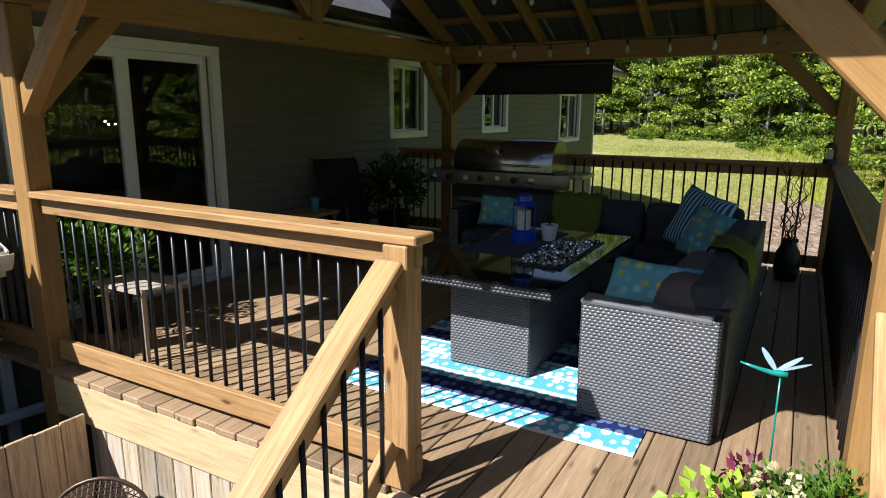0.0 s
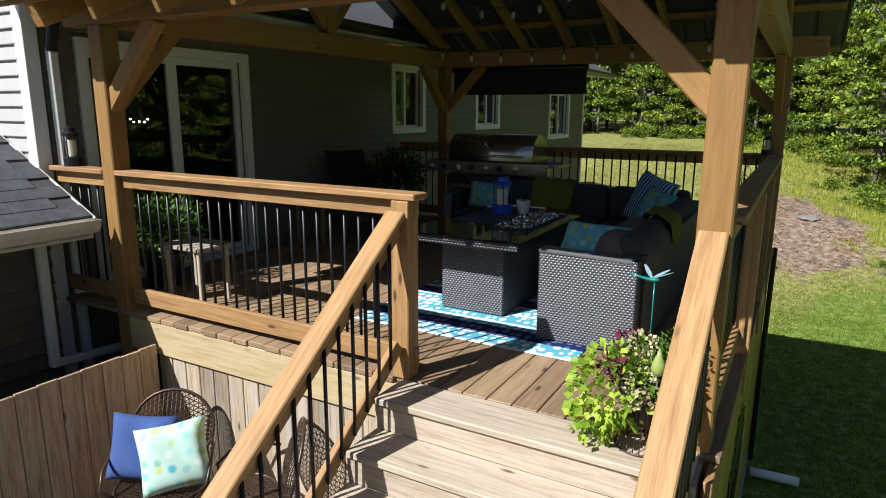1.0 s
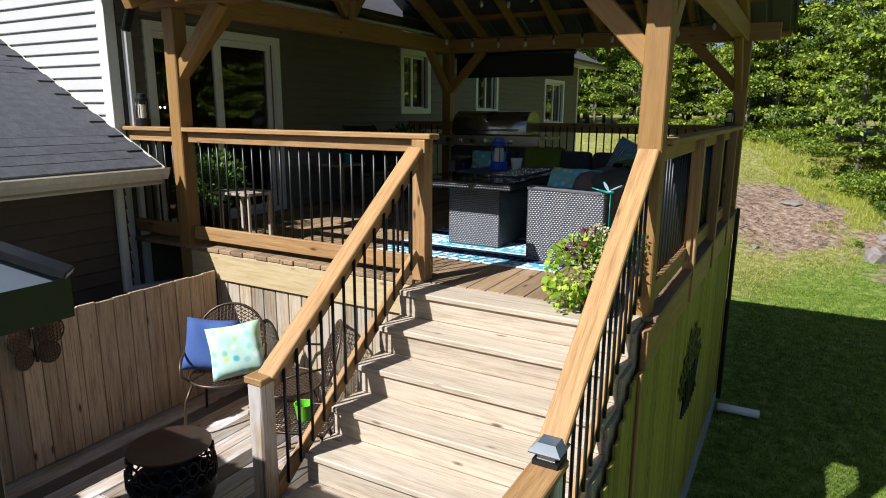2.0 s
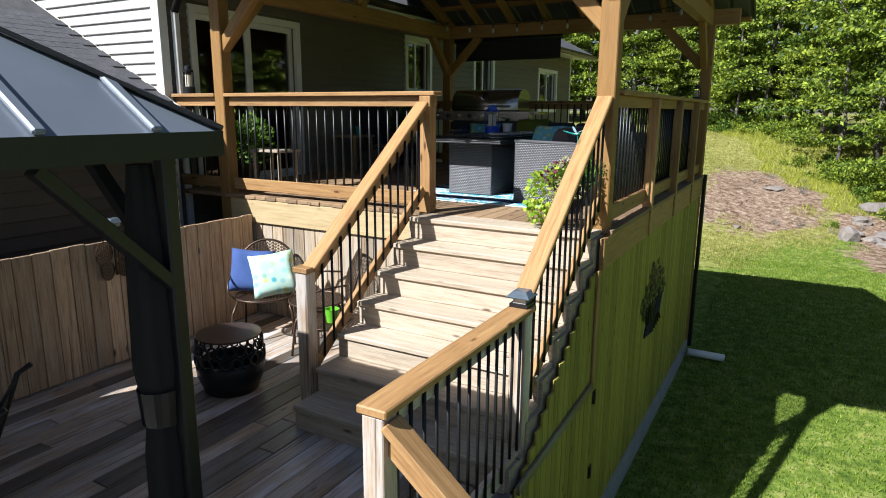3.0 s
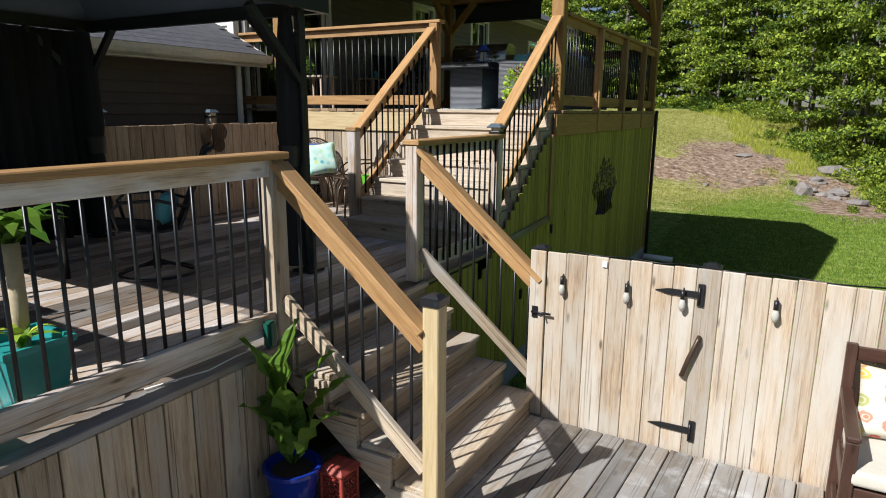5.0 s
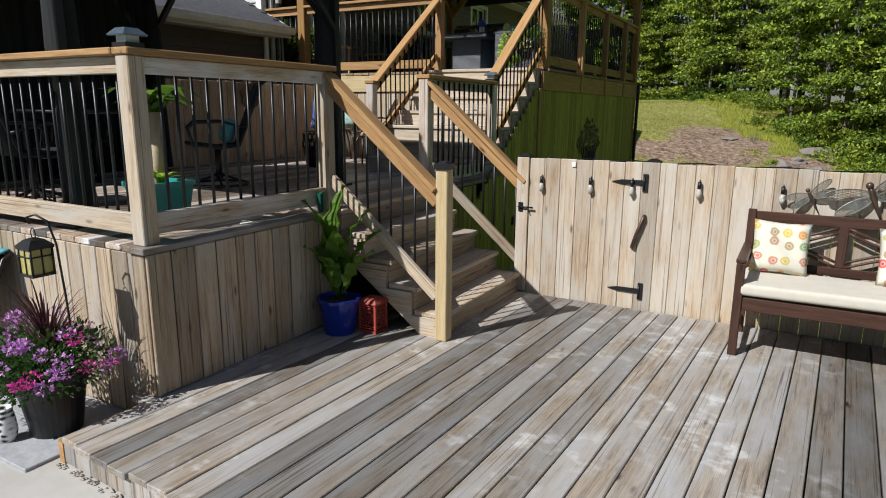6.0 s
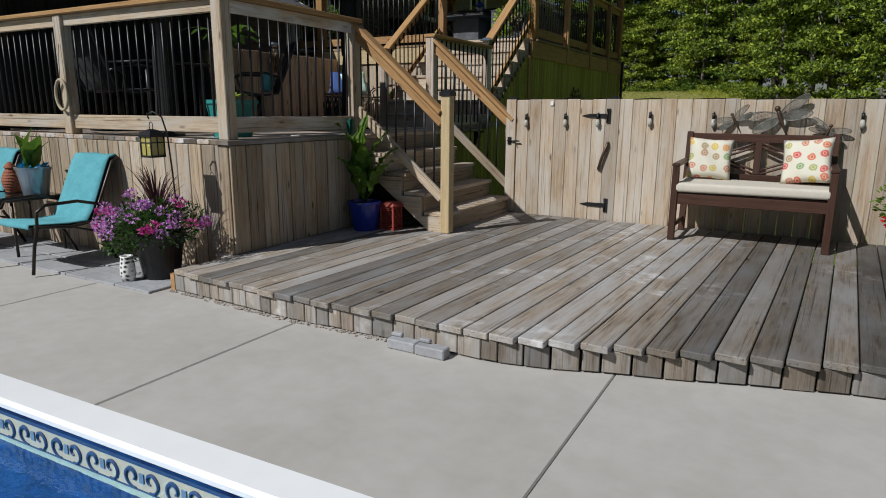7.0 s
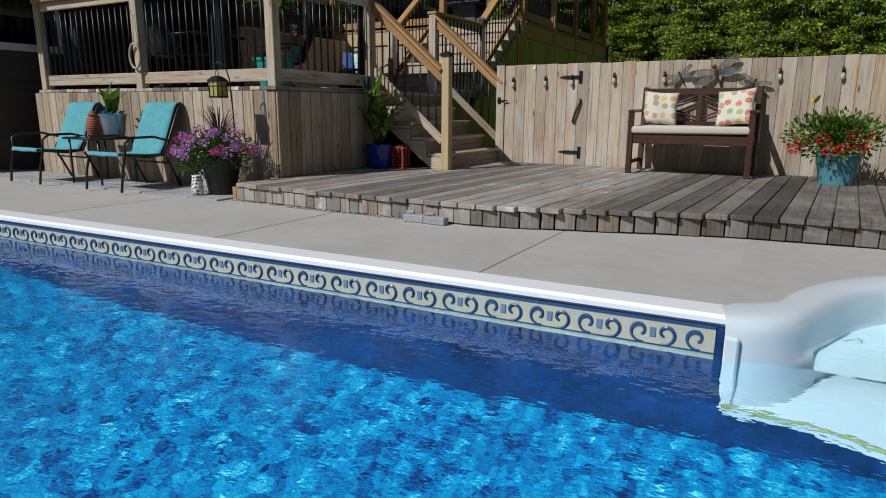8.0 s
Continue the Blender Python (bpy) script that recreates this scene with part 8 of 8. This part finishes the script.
# ---- beside the green wall ----
sp_ = thing("splash_block", "white downspout extension lying on the lawn", "downspout", base=(0.65, 6.75, -0.38))
tube("pipe", [(0.42, 6.72, -0.30), (0.6, 6.75, -0.31), (0.92, 6.80, -0.33)], 0.055, M_WHITE, sp_, sides=10)
ds = thing("downspout", "black pipe on the back corner of the deck wall", "downspout", base=(0.42, 6.98, -0.3))
board("pipe", (0.40, 7.0, -0.3), (0.40, 7.0, 2.32), 0.07, 0.055, M_BLACK, ds, up=(1, 0, 0), bevel=0.012)
tr = thing("tree_silhouette", "black metal tree cut-out on the green wall", "wall ornament", base=(0.375, 3.95, 0.85))
bm = bmesh.new()
X = 0.372
for k in range(9):
    f = (k - 4) / 4
    bm_tube(bm, [(X, 3.97 + f * 0.40, 0.86 + 0.05 * abs(f)), (X, 3.96 + f * 0.30, 1.02), (X, 3.95 + f * 0.42, 1.22)], 0.013, 5)
rr = random.Random(6)
for cy, cz, ry_, rz_ in ((3.55, 1.25, 0.22, 0.13), (4.36, 1.27, 0.22, 0.13), (3.72, 1.42, 0.24, 0.13), (4.18, 1.43, 0.24, 0.13), (3.95, 1.55, 0.22, 0.13), (3.95, 1.3, 0.25, 0.13)):
    for k in range(26):
        a = rr.uniform(0, math.tau)
        q = math.sqrt(rr.random())
        y, z = cy + ry_ * q * math.cos(a), cz + rz_ * q * math.sin(a)
        bmesh.ops.create_icosphere(bm, subdivisions=1, radius=rr.uniform(0.025, 0.045), matrix=Matrix.Translation((X, y, z)) @ Matrix.Diagonal((0.15, 1.2, 0.8, 1)))
part("cutout", bm, M_BLACK, tr)
for yy, zz in ((1.75, 1.0), (1.75, 0.35), (0.9, 0.45)):
    h = thing("door_hinge", "small black hinge on the green board door", "hinge", group="green door hinges", base=(0.37, yy, zz))
    slab("leaf", (0.361, yy - 0.02, zz - 0.05), (0.37, yy + 0.05, zz + 0.05), M_BLACK, h)
    rod("pin", (0.372, yy, zz - 0.05), (0.372, yy, zz + 0.05), 0.008, M_BLACK, h)


# ---- trees, shrubs and grass ----
rnd = random.Random(77)
M_BARK = plain("grey bark", (0.22, 0.20, 0.17), 0.95, second=(0.06, 0.05, 0.042), scale=18, bumpy=0.8)
M_TREE1 = leaf_material("sunny maple leaves", (0.028, 0.068, 0.010), (0.41, 0.51, 0.06), 0.36)
M_TREE2 = leaf_material("deep green leaves", (0.016, 0.046, 0.010), (0.25, 0.37, 0.045), 0.33)
M_TREE3 = leaf_material("yellow green leaves", (0.045, 0.09, 0.012), (0.50, 0.58, 0.065), 0.38)


def limbs(rng, h, r, low):
    """Trunk and limbs; returns the mesh and the sprays of leaves: a middle and a reach."""
    bm = bmesh.new()
    sprays = []
    lean = (rng.gauss(0, 0.02), rng.gauss(0, 0.02))
    trunk = [Vector((lean[0] * k * k + rng.gauss(0, 0.03) * k, lean[1] * k * k + rng.gauss(0, 0.03) * k, h * k / 7 * 0.95)) for k in range(8)]
    bm_tube(bm, trunk, [r * (1 - 0.11 * k) for k in range(8)], 9)
    n = 22
    for i in range(n):
        f = low + (0.97 - low) * (i + rng.random()) / n
        b0 = trunk[int(f * 7)].lerp(trunk[min(7, int(f * 7) + 1)], f * 7 - int(f * 7))
        a = i * 2.4 + rng.uniform(-0.5, 0.5)
        L = h * (0.30 - 0.20 * f) * rng.uniform(0.65, 1.25)
        d = Vector((math.cos(a), math.sin(a), rng.uniform(-0.05, 0.45))).normalized()
        pts = [b0 + d * L * t - Vector((0, 0, 0.10 * L * t * t)) + Vector((rng.gauss(0, 0.06), rng.gauss(0, 0.06), 0)) * t for t in (0, 0.35, 0.7, 1.0)]
        bm_tube(bm, pts, [r * 0.32, r * 0.22, r * 0.13, r * 0.04], 5)
        sprays += [(pts[1], 0.7), (pts[2], 1.0), (pts[3], 0.85)]
        side = Vector((-d.y, d.x, 0))
        sprays += [(pts[2] + side * L * 0.28, 0.7), (pts[2] - side * L * 0.28 - Vector((0, 0, 0.1)), 0.7)]
    sprays.append((trunk[-1], 0.8))
    return bm, sprays


def tree_type(rng, h, r, material, n, size, reach, low=0.12):
    bm, sprays = limbs(rng, h, r, low)
    trunk = bpy.data.meshes.new("trunk")
    bm.to_mesh(trunk)
    bm.free()
    trunk.materials.append(M_BARK)
    trunk.polygons.foreach_set("use_smooth", [True] * len(trunk.polygons))
    V, F = [], []
    for p, k in sprays:
        c = reach * k * rng.uniform(0.6, 1.2)
        v, f = leaves(rng, int(n / len(sprays) * rng.uniform(0.4, 1.6)), in_ball(p, c, 0.2, 0.05), size, -0.25, 1.45)
        o = len(V)
        V += v
        F += [tuple(i + o for i in q) for q in f]
    crown = bpy.data.meshes.new("crown")
    crown.from_pydata([tuple(v) for v in V], [], F)
    crown.materials.append(material)
    return trunk, crown


KINDS = [tree_type(rnd, 10.5, 0.15, M_TREE1, 9500, 0.125, 0.8, 0.2), tree_type(rnd, 12.5, 0.18, M_TREE2, 10000, 0.125, 0.9, 0.22), tree_type(rnd, 9.0, 0.11, M_TREE3, 8500, 0.115, 0.75, 0.12),
         tree_type(rnd, 5.0, 0.06, M_TREE3, 5500, 0.105, 0.5, 0.08), tree_type(rnd, 6.5, 0.08, M_TREE1, 6500, 0.11, 0.62, 0.1),
         tree_type(rnd, 10.0, 0.13, M_TREE2, 8500, 0.12, 0.8, 0.06)]


def tree(kind, x, y, s, rz, label):
    trunk, crown = KINDS[kind]
    t = thing("tree", label, "tree", "woodland edge trees", base=(x, y, ground_z(x, y) - 0.05))
    m = pose(x, y, ground_z(x, y) - 0.05, 0, 0, rz) @ Matrix.Scale(s, 4)
    link("trunk", trunk, t, m)
    link("crown", crown, t, m)


LBL = ["tall sunlit maple at the woodland edge", "tall deep green tree in the wood", "slim yellow-green tree at the woodland edge", "young yellow-green sapling before the wood", "young sunlit maple before the wood", "deep green tree with low boughs in the wood"]
def edge_of_wood(x):
    """Where the trees begin: far back behind the pavilion, closer along the garden's side."""
    if x < 2.0:
        return 30.0 + min(6.0, (2.0 - x) * 1.0)
    if x < 3.2:
        return 30.0 - (x - 2.0) * 6.0
    return 22.8 - (x - 3.2) * 0.8


for row, (y0, n, kinds) in enumerate(((0.6, 16, (3, 4, 4)), (2.2, 17, (0, 4, 2)), (4.6, 18, (0, 5, 2)), (7.5, 17, (5, 1, 0)), (11.5, 16, (5, 1, 0)), (16.5, 15, (5, 1, 5)))):
    for i in range(n):
        span = 30 + row * 5
        x = -17 + span * (i + rnd.uniform(0.15, 0.85)) / n - row * 2.2
        y = y0 + rnd.uniform(-0.9, 1.3) + edge_of_wood(x)
        k = rnd.choice(kinds)
        tree(k, x, y, rnd.uniform(0.85, 1.2), rnd.uniform(0, 360), LBL[k])
# the wood goes on round the garden, seen in glass and water
for i in range(16):
    a = radians(-65 + i * 9.5)
    x, y = 4 + 30 * math.cos(a), -8 + 34 * math.sin(a)
    if y < 18:
        tree(rnd.choice((0, 1)), x, y, rnd.uniform(0.9, 1.25), rnd.uniform(0, 360), "tall tree of the wood round the garden")
for i in range(12):
    tree(rnd.choice((0, 1)), -22 + i * 4.2, -34 + rnd.uniform(-2, 2), rnd.uniform(1.0, 1.3), rnd.uniform(0, 360), "tall tree of the wood round the garden")


def shrub_mesh(rng, r, n, size, material):
    V, F = [], []
    for i in range(9):
        c = (rng.gauss(0, 0.45) * r, rng.gauss(0, 0.45) * r, r * rng.uniform(0.15, 0.75))
        v, f = leaves(rng, n // 9, in_ball(c, r * rng.uniform(0.3, 0.5), 0.5, 0.2), size, 0.3, 1.6)
        o = len(V)
        V += v
        F += [tuple(k + o for k in q) for q in f]
    me = bpy.data.meshes.new("shrub")
    me.from_pydata([tuple(v) for v in V], [], F)
    me.materials.append(material)
    return me


SHR = [shrub_mesh(rnd, 0.7, 900, 0.075, M_TREE3), shrub_mesh(rnd, 0.8, 1000, 0.078, M_TREE1), shrub_mesh(rnd, 0.55, 800, 0.07, M_TREE2)]


BIG = [shrub_mesh(rnd, 1.7, 2400, 0.11, M_TREE3), shrub_mesh(rnd, 1.8, 2600, 0.11, M_TREE1), shrub_mesh(rnd, 1.6, 2400, 0.105, M_TREE2)]


def thicket(x, y, s, k):
    ob = link("bush", BIG[k], None, pose(x, y, ground_z(x, y) - 0.1, 0, 0, rnd.uniform(0, 360)) @ Matrix.Scale(s, 4))
    tagged(ob, "tall leafy bush at the woodland edge", "bush", "woodland edge bushes")


def shrub(x, y, s, k):
    ob = link("shrub", SHR[k], None, pose(x, y, ground_z(x, y) - 0.06, 0, 0, rnd.uniform(0, 360)) @ Matrix.Scale(s, 4))
    tagged(ob, "low leafy green shrub on the bank", "shrub", "bank shrubs")


for i in range(34):
    x = rnd.uniform(-9, 11)
    y = edge_of_wood(x) + rnd.uniform(0.3, 3.0)
    thicket(x, y, rnd.uniform(0.3, 0.7), rnd.randrange(3))
for i in range(90):
    x = rnd.uniform(-8, 9)
    y = edge_of_wood(x) - rnd.uniform(-0.8, 1.6) - (2.6 if -3 < x < 2.4 and i % 2 else 0)
    shrub(x, y, rnd.uniform(0.4, 1.0), rnd.randrange(3))
for x, y, s in ((4.6, 19.4, 0.8), (5.2, 17.6, 0.9), (5.7, 15.0, 0.8), (6.3, 14.3, 1.1), (3.4, 22.4, 0.9), (2.45, 23.4, 0.75), (6.8, 13.0, 0.9), (4.9, 19.9, 1.0), (6.1, 17.5, 1.2), (7.2, 15.8, 1.3), (5.0, 15.4, 0.6), (1.5, 25.0, 0.6), (3.0, 24.2, 0.9), (2.6, 18.0, 0.3), (4.7, 17.0, 0.45), (4.1, 14.4, 0.3)):
    shrub(x, y, s, rnd.randrange(2))

M_ROCK = plain("lichened grey rock", (0.27, 0.235, 0.21), 0.95, second=(0.16, 0.14, 0.13), scale=7, bumpy=0.7)


def rock(x, y, r, flat):
    r, flat = r * 0.8, min(1.0, flat * 1.7)
    bm = bmesh.new()
    bmesh.ops.create_icosphere(bm, subdivisions=2, radius=1)
    o = Vector((x * 3.1, y * 1.7, r * 9))
    for v in bm.verts:
        v.co = v.co * (1 + 0.45 * noise.noise(v.co * 1.3 + o))
        v.co.z *= flat
        v.co *= r
    ob = part("rock", bm, M_ROCK, None, "weathered grey boulder on the bank", m=pose(x, y, ground_z(x, y) + r * flat * 0.2, 0, 0, x * 77))
    tagged(ob, category="rock", group="bank rocks")


for x, y, r, fl in ((2.9, 17.0, 0.34, 0.75), (3.68, 20.2, 0.62, 0.3), (4.3, 20.4, 0.55, 0.4), (3.3, 18.9, 0.36, 0.3), (3.1, 17.7, 0.3, 0.25), (3.5, 17.4, 0.3, 0.3), (3.75, 17.0, 0.26, 0.3), (4.3, 16.4, 0.34, 0.3), (3.9, 18.0, 0.4, 0.25), (0.2, 16.6, 0.14, 0.4), (0.9, 20.6, 0.4, 0.14)):
    rock(x, y, r, fl)


def grass_field(name, label, n, x0, x1, y0, y1, h, material, keep=None):
    rng = np.random.default_rng(3 + n)
    xs, ys = rng.uniform(x0, x1, n), rng.uniform(y0, y1, n)
    V, F = [], []
    for x, y in zip(xs, ys):
        if keep and not keep(x, y):
            continue
        z = ground_z(x, y) - 0.01
        a = rng.uniform(0, math.tau)
        hh = h * rng.uniform(0.5, 1.3)
        w = 0.007 + 0.12 * h * 0.1
        dx, dy = math.cos(a), math.sin(a)
        lx, ly = rng.normal(0, 0.4, 2) * hh
        k = len(V)
        V += [(x - dx * w, y - dy * w, z), (x + dx * w, y + dy * w, z), (x + lx, y + ly, z + hh)]
        F.append((k, k + 1, k + 2))
    me = bpy.data.meshes.new(name)
    me.from_pydata(V, [], F)
    me.materials.append(material)
    tagged(link(name, me, None, Matrix()), label, "grass", kind="stuff")


M_GRASS = leaf_material("lawn blades", (0.06, 0.13, 0.012), (0.34, 0.44, 0.05), 0.35)
M_DRYGRASS = leaf_material("dry tall grass", (0.20, 0.24, 0.02), (0.52, 0.52, 0.07), 0.3)
M_STRAW = leaf_material("straw grass", (0.17, 0.19, 0.03), (0.50, 0.46, 0.14), 0.3)
grass_field("lawn_grass", "short mown green lawn grass", 110000, 0.4, 7.5, 0.0, 13.5, 0.05, M_GRASS)
grass_field("lawn_grass", "short green grass behind the pavilion", 24000, -1.5, 7.0, 13.0, 17.0, 0.05, M_GRASS, lambda x, y: not bare(x, y) and y - 1.5 * x < 14 + 2 * noise.noise((x, y, 2)))
grass_field("bank_grass", "thin straw-coloured grass on the bank", 80000, -7, 6.0, 10.5, 31, 0.09, M_STRAW, lambda x, y: not bare(x, y) and y - 1.5 * x > 13 + 3 * noise.noise((x * 0.7, y * 0.7, 2)))
grass_field("tall_grass", "tall dry grass on the bank", 45000, -6, 7.0, 18.0, 31, 0.20, M_DRYGRASS, lambda x, y: not bare(x, y) and x + 0.35 * (y - 18) > 2.4 + noise.noise((x * 0.5, y * 0.5, 1)))


def brush_mesh(rng):
    """A tangle of dry twigs."""
    bm = bmesh.new()
    for i in range(26):
        a, l = rng.uniform(0, math.tau), rng.uniform(0.25, 0.7)
        b = Vector((rng.gauss(0, 0.12), rng.gauss(0, 0.12), 0))
        e = b + Vector((math.cos(a) * l * 0.6, math.sin(a) * l * 0.6, l * rng.uniform(0.3, 1.0)))
        bm_tube(bm, [b, b.lerp(e, 0.5) + Vector((0, 0, 0.06)), e], [0.008, 0.006, 0.002], 3)
    me = bpy.data.meshes.new("brush")
    bm.to_mesh(me)
    bm.free()
    me.materials.append(M_BARK)
    return me


BR_ = [brush_mesh(rnd), brush_mesh(rnd)]
for i in range(14):
    x, y = rnd.uniform(0.0, 5.0), rnd.uniform(17.0, 22.5)
    tagged(link("brush", BR_[i % 2], None, pose(x, y, ground_z(x, y), 0, 0, rnd.uniform(0, 360)) @ Matrix.Scale(rnd.uniform(0.25, 0.6), 4)), "dry twiggy brush on the bank", "brush", "bank brush")
M_CHIPS = plain("dry brown debris", (0.34, 0.25, 0.19), 0.95, second=(0.17, 0.115, 0.085), scale=2, bumpy=0.4)
V, F = [], []
for i in range(2600):
    x, y = rnd.gauss(1.2, 2.0), rnd.gauss(18.6, 2.6)
    if not bare(x, y):
        continue
    sz = rnd.uniform(0.015, 0.05)
    c = Vector((x, y, ground_z(x, y) + sz * 0.2))
    k = len(V)
    for p in ((1, 0, 0), (-1, 0, 0), (0, 1, 0), (0, -1, 0), (0, 0, 0.6), (0, 0, -0.6)):
        V.append(c + Vector(p) * sz * rnd.uniform(0.6, 1.3))
    F += [(k, k + 2, k + 4), (k + 2, k + 1, k + 4), (k + 1, k + 3, k + 4), (k + 3, k, k + 4)]
tagged(leaf_part("rubble", V, F, M_CHIPS, None, "loose stone rubble on the bare bank"), category="rubble", kind="stuff")
